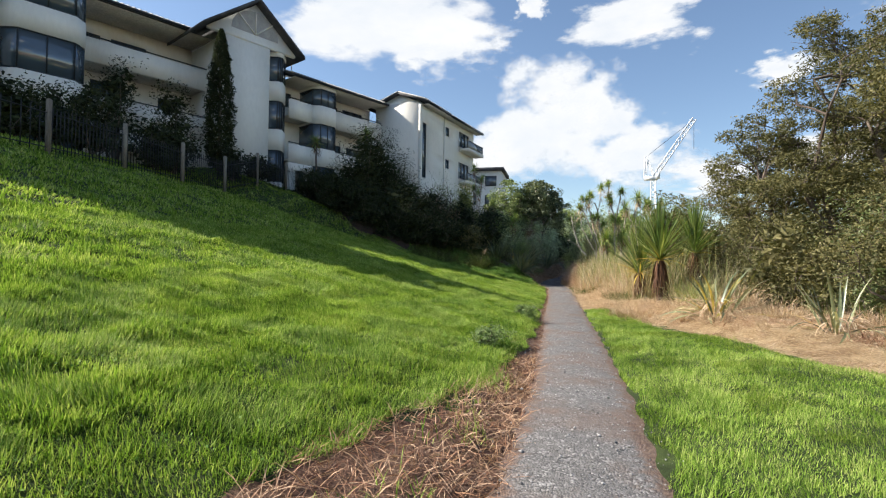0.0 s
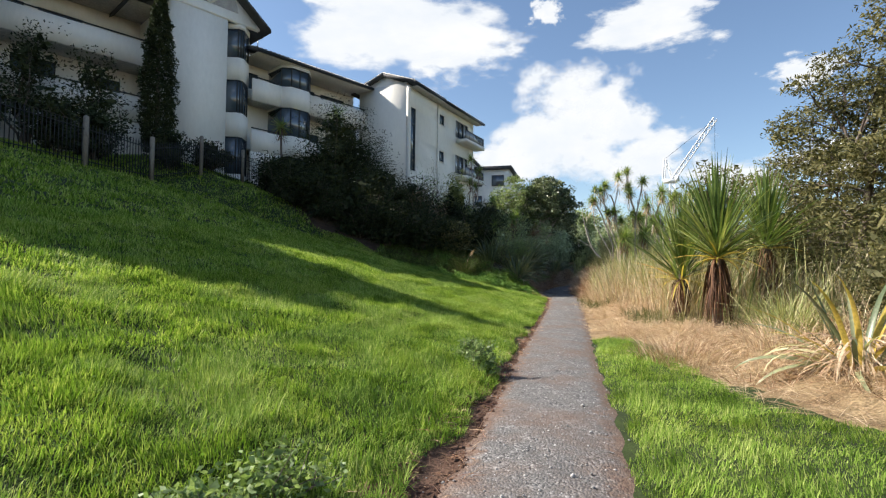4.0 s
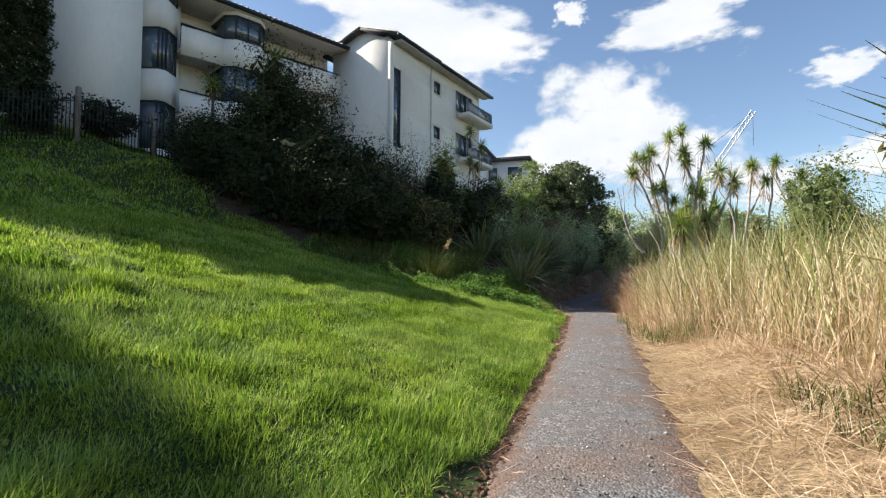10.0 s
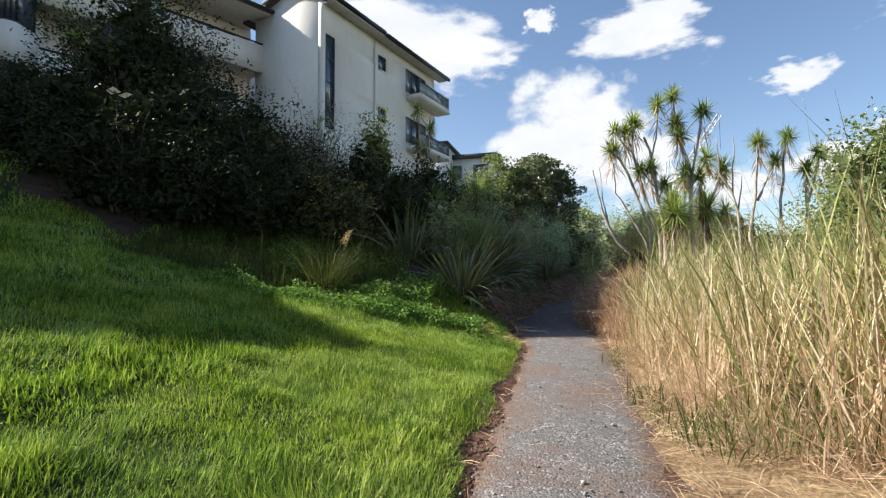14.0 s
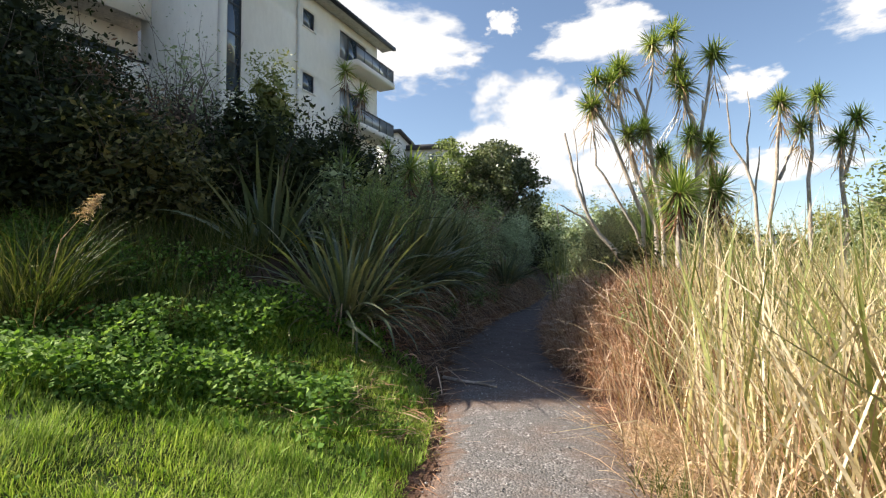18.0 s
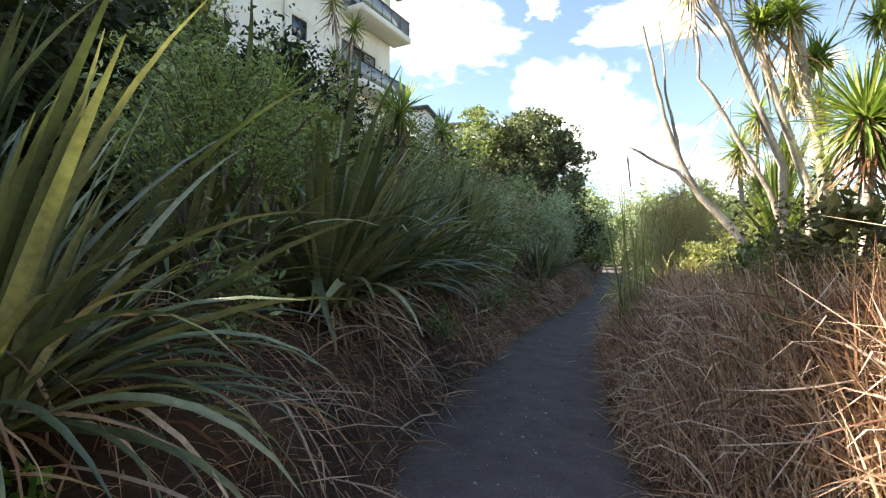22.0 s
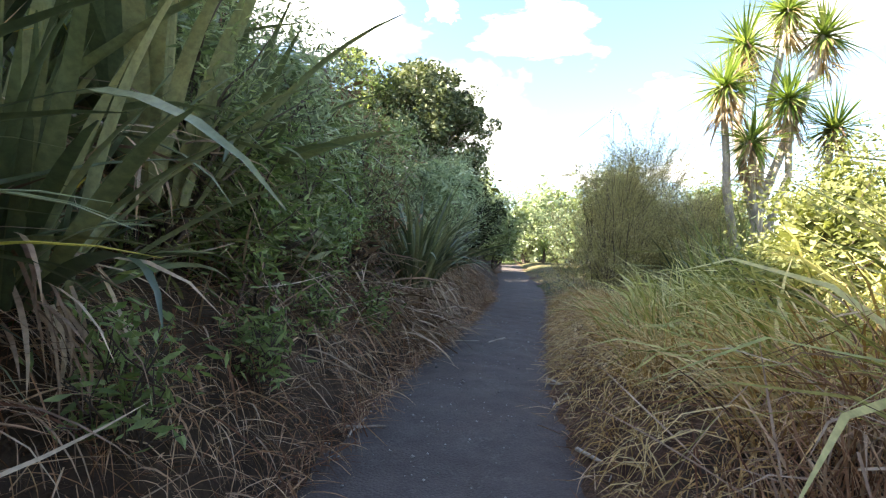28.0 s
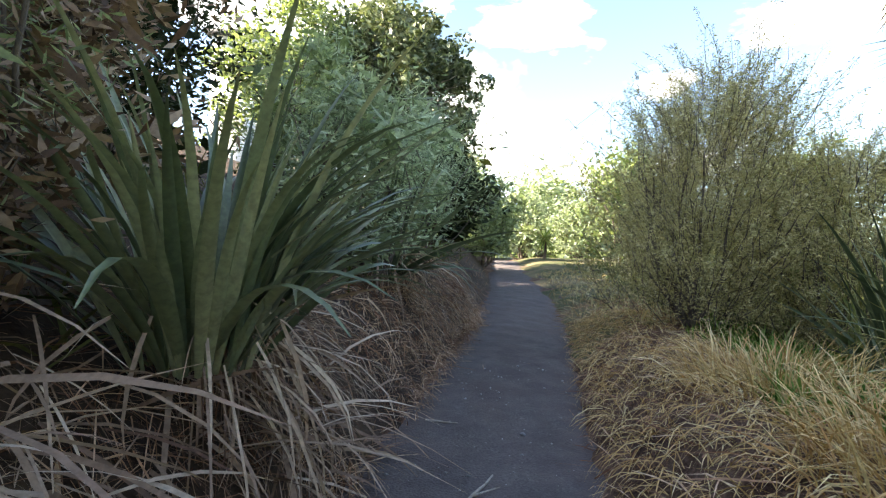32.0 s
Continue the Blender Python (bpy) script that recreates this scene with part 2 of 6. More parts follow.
M["wood_post"] = surface("wood_post", [(0.16, 0.13, 0.10), (0.30, 0.26, 0.21)], 3, 40, 0.9, 0.5, 0.01, stretch=(1, 1, 0.2))
M["iron"] = surface("iron", [(0.015, 0.015, 0.016), (0.03, 0.03, 0.03)], 3, 40, 0.5, 0.1)
M["crane_white"] = surface("crane_white", [(0.75, 0.76, 0.78), (0.85, 0.86, 0.87)], 1, 10, 0.5, 0.0)


def glass_of(name, tint, rough):
    m, t, p, _ = nodes_of(name)
    c = ramp_of(t, [tuple(v * 0.7 for v in tint), tint], noise_of(t, 0.7, 2))
    t.links.new(c, p.inputs["Base Color"])
    p.inputs["Roughness"].default_value = rough
    p.inputs["Specular IOR Level"].default_value = 0.9
    p.inputs["Coat Weight"].default_value, p.inputs["Coat Roughness"].default_value = 0.8, 0.02
    return m


M["glass"] = glass_of("glass", (0.085, 0.115, 0.15), 0.06)
M["curtain"] = glass_of("curtain", (0.30, 0.32, 0.33), 0.12)


# ---------------------------------------------------------------- mesh helpers
def mesh_np(name, verts, faces, mats, smooth=False, slots=None):
    """A mesh from arrays: verts (n, 3), faces (m, 3 or 4)."""
    me = bpy.data.meshes.new(name)
    verts, faces = np.asarray(verts, np.float32), np.asarray(faces, np.int32)
    k = faces.shape[1]
    me.vertices.add(len(verts))
    me.vertices.foreach_set("co", verts.ravel())
    me.loops.add(faces.size)
    me.loops.foreach_set("vertex_index", faces.ravel())
    me.polygons.add(len(faces))
    me.polygons.foreach_set("loop_start", np.arange(0, faces.size, k, dtype=np.int32))
    me.update(calc_edges=True)
    for m in mats if isinstance(mats, (list, tuple)) else [mats]:
        me.materials.append(m)
    if slots is not None:
        me.polygons.foreach_set("material_index", np.asarray(slots, np.int32))
    if smooth:
        me.polygons.foreach_set("use_smooth", np.ones(len(faces), bool))
    me.update()
    return me


def part(name, me, parent=None, label="", kind="", at=None):
    """Links a mesh (or a bmesh made with its material) as one object under a thing or a part."""
    ob = new(name, me)
    if parent is not None:
        ob.parent = parent
    if at is not None:
        ob.matrix_basis = at
    return tagged(ob, label=label, kind=kind)


def thing(name, label, category, at=(0, 0, 0), group="", kind="", turn=0.0):
    ob = new(name)
    ob.empty_display_size = 0.2
    ob.matrix_basis = pose(*at, 0, 0, turn)
    return tagged(ob, label=label, category=category, group=group, kind=kind)


def box_np(x0, x1, y0, y1, z0, z1):
    v = np.array([(x, y, z) for z in (z0, z1) for y in (y0, y1) for x in (x0, x1)], float)
    f = np.array([(0, 2, 3, 1), (4, 5, 7, 6), (0, 1, 5, 4), (2, 6, 7, 3), (0, 4, 6, 2), (1, 3, 7, 5)])
    return v, f


def join_np(*pieces):
    vs, fs, n = [], [], 0
    for v, f in pieces:
        vs.append(v), fs.append(np.asarray(f) + n)
        n += len(v)
    return np.concatenate(vs), np.concatenate(fs)


def ribbons(base, az, el, length, width, droop, segs=3, fold=0.0, twist=0.0, power=1.4, waist=0.6):
    """Strap leaves, all at once: base points, heading, rise at the base, length, width, and the angle by which each bends over."""
    n = len(base)
    az, el, length, width, droop = (np.broadcast_to(np.asarray(v, float), (n,)) for v in (az, el, length, width, droop))
    cols = 3 if fold else 2
    out = np.empty((n, segs + 1, cols, 3))
    pos = np.array(base, float)
    tw = rng.normal(0, twist, n) if twist else np.zeros(n)
    for s in range(segs + 1):
        q = s / segs
        a = el - droop * q ** power
        tang = np.stack([np.cos(az) * np.cos(a), np.sin(az) * np.cos(a), np.sin(a)], 1)
        flat = np.stack([-np.sin(az), np.cos(az), np.zeros(n)], 1)
        nor = np.cross(tang, flat)
        side = flat * np.cos(tw)[:, None] + nor * np.sin(tw)[:, None]
        w = width * (waist + (1 - waist) * min(1, q * 3)) * (1 - q ** 2.2 * 0.94) * 0.5
        out[:, s, 0] = pos - side * w[:, None]
        out[:, s, -1] = pos + side * w[:, None]
        if fold:
            out[:, s, 1] = pos + np.cross(side, tang) * (w * fold)[:, None]
        pos = pos + tang * (length / segs)[:, None]
    idx = np.arange(n * (segs + 1) * cols).reshape(n, segs + 1, cols)
    f = np.stack([idx[:, :-1, :-1], idx[:, :-1, 1:], idx[:, 1:, 1:], idx[:, 1:, :-1]], -1).reshape(-1, 4)
    return out.reshape(-1, 3), f


def leaves_np(centres, size, aspect=0.45, up=0.3):
    """Small pointed leaves at the given centres, each a folded diamond."""
    n = len(centres)
    size = np.broadcast_to(np.asarray(size, float), (n,)) * rng.uniform(0.7, 1.3, n)
    d = rng.normal(0, 1, (n, 3))
    d[:, 2] *= 0.7
    d /= np.linalg.norm(d, axis=1)[:, None]
    e = rng.normal(0, 1, (n, 3))
    e[:, 2] += up
    s = np.cross(d, e)
    s /= np.linalg.norm(s, axis=1)[:, None] + 1e-6
    nn = np.cross(d, s)
    L, W = (size * 0.5)[:, None], (size * 0.5 * aspect)[:, None]
    v = np.stack([centres - d * L, centres + s * W + nn * W * 0.3, centres + d * L, centres - s * W + nn * W * 0.3], 1)
    return v.reshape(-1, 3), np.arange(4 * n).reshape(n, 4)


def tube_np(points, radii, sides=6):
    pts = np.asarray(points, float)
    n = len(pts)
    tang = np.gradient(pts, axis=0)
    tang /= np.linalg.norm(tang, axis=1)[:, None] + 1e-9
    ref = np.where(np.abs(tang[:, 2:3]) > 0.9, np.array([[1.0, 0, 0]]), np.array([[0, 0, 1.0]]))
    a = np.cross(tang, ref)
    a /= np.linalg.norm(a, axis=1)[:, None] + 1e-9
    b = np.cross(tang, a)
    th = np.linspace(0, 2 * np.pi, sides, endpoint=False)
    r = np.broadcast_to(np.asarray(radii, float), (n,))[:, None, None]
    v = pts[:, None] + r * (np.cos(th)[None, :, None] * a[:, None] + np.sin(th)[None, :, None] * b[:, None])
    i = np.arange(n * sides).reshape(n, sides)
    f = np.stack([i[:-1], np.roll(i[:-1], -1, 1), np.roll(i[1:], -1, 1), i[1:]], -1).reshape(-1, 4)
    cap = np.array([[i[-1, 0], i[-1, 1], i[-1, sides // 2], i[-1, sides - 1]]])
    return v.reshape(-1, 3), np.concatenate([f, cap])


def wiggle(p0, p1, n=6, amount=0.1):
    """A crooked line from p0 to p1."""
    p0, p1 = np.asarray(p0, float), np.asarray(p1, float)
    q = np.linspace(0, 1, n)[:, None]
    k = np.cumsum(rng.normal(0, 1, (n, 3)), 0)
    k -= k[0] + (k[-1] - k[0]) * q
    return p0 + (p1 - p0) * q + k * amount * np.linalg.norm(p1 - p0) * 0.35

# ---------------------------------------------------------------- the lie of the land
PY = [-60, -3, 2.7, 5, 10, 13, 16, 20, 24.5, 27, 32, 36, 40, 43, 45, 48.5, 54, 60, 66, 78]
PX = [-10, 1.15, 2.22, 2.7, 3.55, 4.0, 4.5, 5.15, 5.9, 6.3, 6.5, 7.2, 8.2, 9.2, 9.9, 11.1, 12.7, 14.0, 15.5, 18.2]


def path_x(y):
    return np.interp(y, PY, PX)


def path_w(y):
    return np.interp(y, [0, 22, 28, 45], [0.54, 0.56, 0.74, 0.80])


def path_z(y):
    return 0.055 * np.clip(np.asarray(y, float) - 44, 0, 24)


def straw_edge(y):
    """How far from the path's middle, on the right, the dry litter begins and the mown grass ends."""
    return np.interp(y, [-5, 2, 6, 9, 12, 14.5, 17, 60], [9, 6.5, 4.2, 2.8, 1.6, 1.15, 0.6, 0.6])


def soft_noise(x, y, s, seed):
    """Smooth waves of several lengths, about -1 to 1."""
    r = np.random.default_rng(seed)
    out = 0
    for i in range(5):
        a, ph, k = r.uniform(0, 6.28), r.uniform(0, 6.28), s * r.uniform(0.6, 1.9)
        out = out + np.sin((x * math.cos(a) + y * math.sin(a)) * k + ph)
    return out / 3


def land(x, y):
    """Height of the ground."""
    x, y = np.asarray(x, float), np.asarray(y, float)
    side = path_x(y) - x
    d = np.clip(side - path_w(y) - 0.15, 0, None)
    lawn = np.where(d < 14, 0.2 * d + 0.005 * d * d, np.where(d < 20, 3.78 + 0.34 * (d - 14), 5.82 + 0.2 * (d - 20)))
    lawn = np.minimum(lawn, 6.6 + 0.02 * d)
    lawn = lawn + 0.05 * (1 - np.exp(-d * 6)) + (0.04 * soft_noise(x, y, 1.3, 3) + 0.022 * soft_noise(x, y, 4.1, 13)) * (1 - np.exp(-d))
    bank = 1.1 * (1 - np.exp(-d * 1.3)) + 0.22 * d + 0.004 * d * d + 0.08 * soft_noise(x, y, 2.2, 4) * (1 - np.exp(-d))
    bank = np.minimum(bank, 6.6 + 0.02 * d)
    k = np.clip((y - 27.5) / 3.0, 0, 1)
    left = lawn * (1 - k) + bank * k
    e = np.clip(-side - path_w(y) - 0.1, 0, None)
    right = 0.05 * (1 - np.exp(-e * 5)) + 0.05 * soft_noise(x, y, 1.1, 5) * (1 - np.exp(-e)) - 0.05 * np.clip(e - 4, 0, 12)
    k2 = np.clip((y - 26.5) / 2.0, 0, 1)
    right = right + k2 * 0.25 * (1 - np.exp(-e * 2.5))
    mound = np.interp(y, [28.0, 29.4, 35, 37.5, 46, 50], [0, 0.62, 0.58, 0.3, 0.22, 0])
    right = right + mound * (1 - np.exp(-(e * 2.6) ** 2)) * np.clip((2.9 - e) / 1.3, 0, 1)
    h = np.where(side > 0, left, right)
    far = np.hypot(x - 5, y - 20)
    berm = 0.24 * np.clip((-side - straw_edge(y) - 0.3) / 0.9, 0, 1) * np.clip((y - 6) / 3, 0, 1) * np.clip((27 - y) / 3, 0, 1)
    h = h + np.where(side < 0, berm, 0)
    return h * np.clip((260 - far) / 180, 0, 1) + path_z(y) * np.clip((200 - far) / 100, 0, 1)


def belt_edge(x):
    """Where the lawn ends at the foot of the dark shrubs."""
    return np.interp(x, [-14, -9, -5.8, -3.5, -1.7, 0.4, 2.9, 6], [37.5, 33.5, 29.2, 28.3, 27.9, 28.6, 29.2, 29.2])


def lines_of(*spans):
    return np.unique(np.round(np.concatenate([np.asarray(s, float) for s in spans]), 3))


gx = lines_of([-3000, -1200, -500, -250, -140, -90, -60, -45], np.arange(-36, -8, 0.7), np.arange(-8, 0, 0.35), np.arange(0, 13, 0.16), np.arange(13, 30, 0.7), [36, 50, 80, 140, 250, 500, 1200, 3000])
gy = lines_of([-3000, -1200, -500, -250, -120, -60, -30, -15, -8], np.arange(-5, 52, 0.25), np.arange(52, 75, 0.7), [80, 95, 120, 180, 250, 500, 1200, 3000])
X, Y = np.meshgrid(gx, gy)
Z = land(X, Y)
V = np.stack([X, Y, Z], -1).reshape(-1, 3)
I = np.arange(len(V)).reshape(X.shape)
F = np.stack([I[:-1, :-1], I[:-1, 1:], I[1:, 1:], I[1:, :-1]], -1).reshape(-1, 4)
C = V[F].mean(1)
cs = path_x(C[:, 1]) - C[:, 0]
wob = 0.18 * soft_noise(C[:, 0], C[:, 1], 2.5, 8) + 0.1 * soft_noise(C[:, 0], C[:, 1], 7, 9)
slot = np.zeros(len(F), int)


slot[(-cs + wob > straw_edge(C[:, 1]))] = 1
far_off = (-cs + 2.2 * wob > np.where(C[:, 1] < 27.5, straw_edge(C[:, 1]) + 3.4, 3.6)) & (C[:, 1] > -12)
slot[(cs < 0) & (cs > -1.2) & (C[:, 1] > 15.0)] = 1
slot[(cs - path_w(C[:, 1]) + wob * 0.7 < np.interp(C[:, 1], [0, 2.7, 4, 5, 6.5, 12, 18, 27], [1.3, 1.05, 0.7, 0.42, 0.3, 0.18, 0.1, 0.35])) & (cs > 0)] = 3
slot[(C[:, 1] + wob > 27.5) & (cs < 0)] = 3
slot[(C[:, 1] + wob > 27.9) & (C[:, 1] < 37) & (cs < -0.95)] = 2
slot[far_off] = 4
slot[(C[:, 1] > 46) & (cs < 0)] = 4
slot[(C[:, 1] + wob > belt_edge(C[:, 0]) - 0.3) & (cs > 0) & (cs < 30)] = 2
slot[(np.abs(cs) < path_w(C[:, 1]) * np.where(C[:, 1] < 16, 0.75, 1.05))] = 3
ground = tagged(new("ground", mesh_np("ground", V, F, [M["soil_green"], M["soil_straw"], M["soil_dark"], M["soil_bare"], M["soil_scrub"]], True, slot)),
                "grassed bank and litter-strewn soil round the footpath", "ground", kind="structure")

# the gravel path, slightly crowned, with ragged edges
py = np.arange(-6, 77, 0.12)
qs = np.linspace(-1.35, 1.35, 25)
pv = []
for y in py:
    w = path_w(y)
    for q in qs:
        xx = path_x(y) + q * w
        lie = float(land(xx, y))
        flat = path_z(y) + 0.012 + 0.03 * (1 - q * q)
        k = min(1.0, max(0.0, (1.35 - abs(q)) / 0.5))
        pv.append((xx, y, flat * k + (lie - 0.02) * (1 - k) + 0.008 * math.sin(xx * 9 + y * 7) * k))
pi = np.arange(len(pv)).reshape(len(py), len(qs))
pf = np.stack([pi[:-1, :-1], pi[:-1, 1:], pi[1:, 1:], pi[1:, :-1]], -1).reshape(-1, 4)
path_me = mesh_np("path", pv, pf, M["gravel"], True)
path_me.attributes.new("across", "FLOAT", "POINT").data.foreach_set("value", np.tile(np.abs(qs), len(py)).astype(np.float32))
path_me.attributes.new("trodden", "FLOAT", "POINT").data.foreach_set("value", np.repeat(np.clip((py - 28.8) / 1.6, 0, 0.93), len(qs)).astype(np.float32))
path = tagged(new("path", path_me), "narrow grey gravel footpath with ragged earthy edges", "footpath", kind="structure")


def stones(n, y0, y1, spread, size, seed):
    r = np.random.default_rng(seed)
    y = r.uniform(y0, y1, n)
    q = np.clip(r.normal(0, 0.65, n), -1.35, 1.35) if spread is None else r.uniform(-spread, spread, n)
    x = path_x(y) + q * path_w(y)
    z = land(x, y) * 0.35 + path_z(y) * 0.65 + 0.012 + 0.03 * np.clip(1 - q * q, 0, 1)
    s = r.gamma(3, size / 3, n)
    o = np.array([(1, 0, 0), (0, 1, 0), (-1, 0, 0), (0, -1, 0), (0, 0, 0.7), (0, 0, -0.7)])
    a = r.uniform(0, 6.28, n)
    rot = np.stack([np.stack([np.cos(a), -np.sin(a), 0 * a], -1), np.stack([np.sin(a), np.cos(a), 0 * a], -1), np.stack([0 * a, 0 * a, 1 + 0 * a], -1)], 1)
    k = (o[None] * r.uniform(0.6, 1.3, (n, 6, 1))) @ rot.transpose(0, 2, 1)
    v = k * s[:, None, None] + np.stack([x, y, z + s * 0.25], -1)[:, None]
    f = np.array([(0, 1, 4), (1, 2, 4), (2, 3, 4), (3, 0, 4), (1, 0, 5), (2, 1, 5), (3, 2, 5), (0, 3, 5)])
    f = (f[None] + 6 * np.arange(n)[:, None, None]).reshape(-1, 3)
    return v.reshape(-1, 3), f


sv, sf = join_np(stones(11000, 1.0, 29.6, None, 0.0055, 21), stones(1600, 29.6, 46, None, 0.007, 22))
tagged(new("loose_gravel", mesh_np("loose_gravel", sv, sf, M["stone"])), "loose grey chips lying on the gravel footpath", "gravel", kind="stuff")

r_c = np.random.default_rng(24)
cv, cf = stones(7000, 1.0, 29, None, 0.011, 23)
cl = cv.reshape(-1, 6, 3)
shift = -(path_w(cl[:, 0, 1]) * 0.95 + np.abs(r_c.normal(0, 0.28, len(cl))) * np.interp(cl[:, 0, 1], [8, 16], [1, 0.45])) + path_x(cl[:, 0, 1]) - cl[:, :, 0].mean(1)
cl[:, :, 0] += shift[:, None]
mid = cl.mean(1)
cl[:, :, 2] += (land(mid[:, 0], mid[:, 1]) + 0.004 - mid[:, 2])[:, None]
tagged(new("earth_clods", mesh_np("earth_clods", cl.reshape(-1, 3), cf, M["soil_bare"])), "brown crumbs of earth on the worn verge", "earth", kind="stuff")

# ---------------------------------------------------------------- the apartment building
# two facades: the long wing (frame A) and the end block (frame B); s runs along the front, d outward, z up
FA = Matrix(((0.6, 0.8, 0, -6.33), (0.8, -0.6, 0, 43.46), (0, 0, 1, 0), (0, 0, 0, 1)))
FB = Matrix(((0.40, 0.917, 0, -2.75), (0.917, -0.40, 0, 41.9), (0, 0, 1, 0), (0, 0, 0, 1)))


def placed(fr, vf):
    v, f = vf
    v = np.c_[v, np.ones(len(v))] @ np.array(fr).T
    return v[:, :3], f[:, ::-1]


block = thing("apartment_building", "white rendered three-storey apartment block with gables and bay windows", "building")
GROUND_Z = 4.6


def slab_np(s0, s1, d0, d1, z0, z1, holes=()):
    """One closed slab with holes (s0, s1, z0, z1) right through it."""
    ss = sorted({s0, s1, *[h[0] for h in holes], *[h[1] for h in holes]})
    zz = sorted({z0, z1, *[h[2] for h in holes], *[h[3] for h in holes]})
    cells = [(a, b, c, e) for a, b in zip(ss, ss[1:]) for c, e in zip(zz, zz[1:]) if not any(h[0] <= a and b <= h[1] and h[2] <= c and e <= h[3] for h in holes)]
    v, f = join_np(*[box_np(a, b, d0, d1, c, e) for a, b, c, e in cells])
    v, back = np.unique(np.round(v, 4), axis=0, return_inverse=True)
    f = back.reshape(-1)[f]
    _, inv, cnt = np.unique(np.sort(f, 1), axis=0, return_inverse=True, return_counts=True)
    return v, f[cnt[inv.reshape(-1)] == 1]


def wall(fr, s0, s1, d0, d1, z0, z1, material="render_wall", name="wall", holes=()):
    """A wall panel between d0 (inner) and d1 (outer face); holes (s0, s1, z0, z1) go through it."""
    return part(name, mesh_np(name, *placed(fr, slab_np(s0, s1, d0, d1, z0, z1, holes)), M[material]), block)


def window(fr, s0, s1, z0, z1, d, panes=2, glass="glass", rows=1):
    """A dark metal window in an opening whose outer face is at d: frame with its mullions, panes, sill."""
    cx, cz = np.linspace(s0 + 0.03, s1 - 0.03, panes + 1), np.linspace(z0 + 0.03, z1 - 0.03, rows + 1)
    holes = [(a + 0.03, b - 0.03, c + 0.03, e - 0.03) for a, b in zip(cx, cx[1:]) for c, e in zip(cz, cz[1:])]
    w = part("window", mesh_np("window_frame", *placed(fr, slab_np(s0, s1, d - 0.13, d - 0.06, z0, z1, holes)), M["frame_dark"]), block)
    xs = np.linspace(s0 + 0.03, s1 - 0.03, panes + 1)
    for i in range(panes):
        part("pane", mesh_np("pane", *placed(fr, box_np(xs[i] + 0.03, xs[i + 1] - 0.03, d - 0.11, d - 0.095, z0 + 0.06, z1 - 0.06)), M[glass if i % 2 == 0 else "glass"]), w)
    part("sill", mesh_np("sill", *placed(fr, box_np(s0 - 0.05, s1 + 0.05, d - 0.06, d + 0.05, z0 - 0.07, z0 - 0.004)), M["render_wall"]), w)
    return w


def balcony(fr, s0, s1, d0, d1, z_floor, z_top, rail=True):
    """An open balcony: slab and parapet with a rail on it."""
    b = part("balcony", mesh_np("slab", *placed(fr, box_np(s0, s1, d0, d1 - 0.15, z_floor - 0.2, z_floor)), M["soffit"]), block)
    part("parapet", mesh_np("parapet", *placed(fr, box_np(s0, s1, d1 - 0.15, d1, z_floor - 0.35, z_top)), M["render_wall"]), b)
    if rail:
        part("rail", mesh_np("rail", *placed(fr, box_np(s0, s1, d1 - 0.12, d1 - 0.04, z_top + 0.1, z_top + 0.16)), M["frame_dark"]), b)
    return b


def bay(fr, s0, s1, d0, d1, floors, cut=0.45):
    """A bay with chamfered corners: bands of wall between strips of glass."""
    def prism(z0, z1, inset=0.0):
        p = [(s0 + inset, d0), (s0 + inset, d1 - cut), (s0 + cut, d1 - inset), (s1 - cut, d1 - inset), (s1 - inset, d1 - cut), (s1 - inset, d0)]
        v = np.array([(*q, z) for z in (z0, z1) for q in p])
        f = [(i, i + 1, i + 7, i + 6) for i in range(5)] + [(0, 5, 4, 1), (1, 4, 3, 2), (6, 7, 10, 11), (7, 8, 9, 10)]
        return v, np.array(f)
    b = [part("bay_wall", mesh_np("bay_wall", *placed(fr, prism(*f)), M["render_wall"]), block) for f in floors[0]]
    for z0, z1 in floors[1]:
        w = part("window", mesh_np("window_frame", *placed(fr, join_np(
            prism(z0, z0 + 0.07, 0.03), prism(z1 - 0.07, z1, 0.03),
            *[box_np(x - 0.03, x + 0.03, d1 - 0.1, d1 - 0.02, z0 + 0.06, z1 - 0.06) for x in (s0 + cut, (s0 + s1) / 2, s1 - cut)],
            *[box_np(x - 0.03, x + 0.03, d1 - cut - 0.06, d1 - cut, z0 + 0.06, z1 - 0.06) for x in (s0 + 0.06, s1 - 0.06)])), M["frame_dark"]), block)
        part("pane", mesh_np("pane", *placed(fr, prism(z0 + 0.07, z1 - 0.07, 0.07)), M["glass"]), w)
    return b


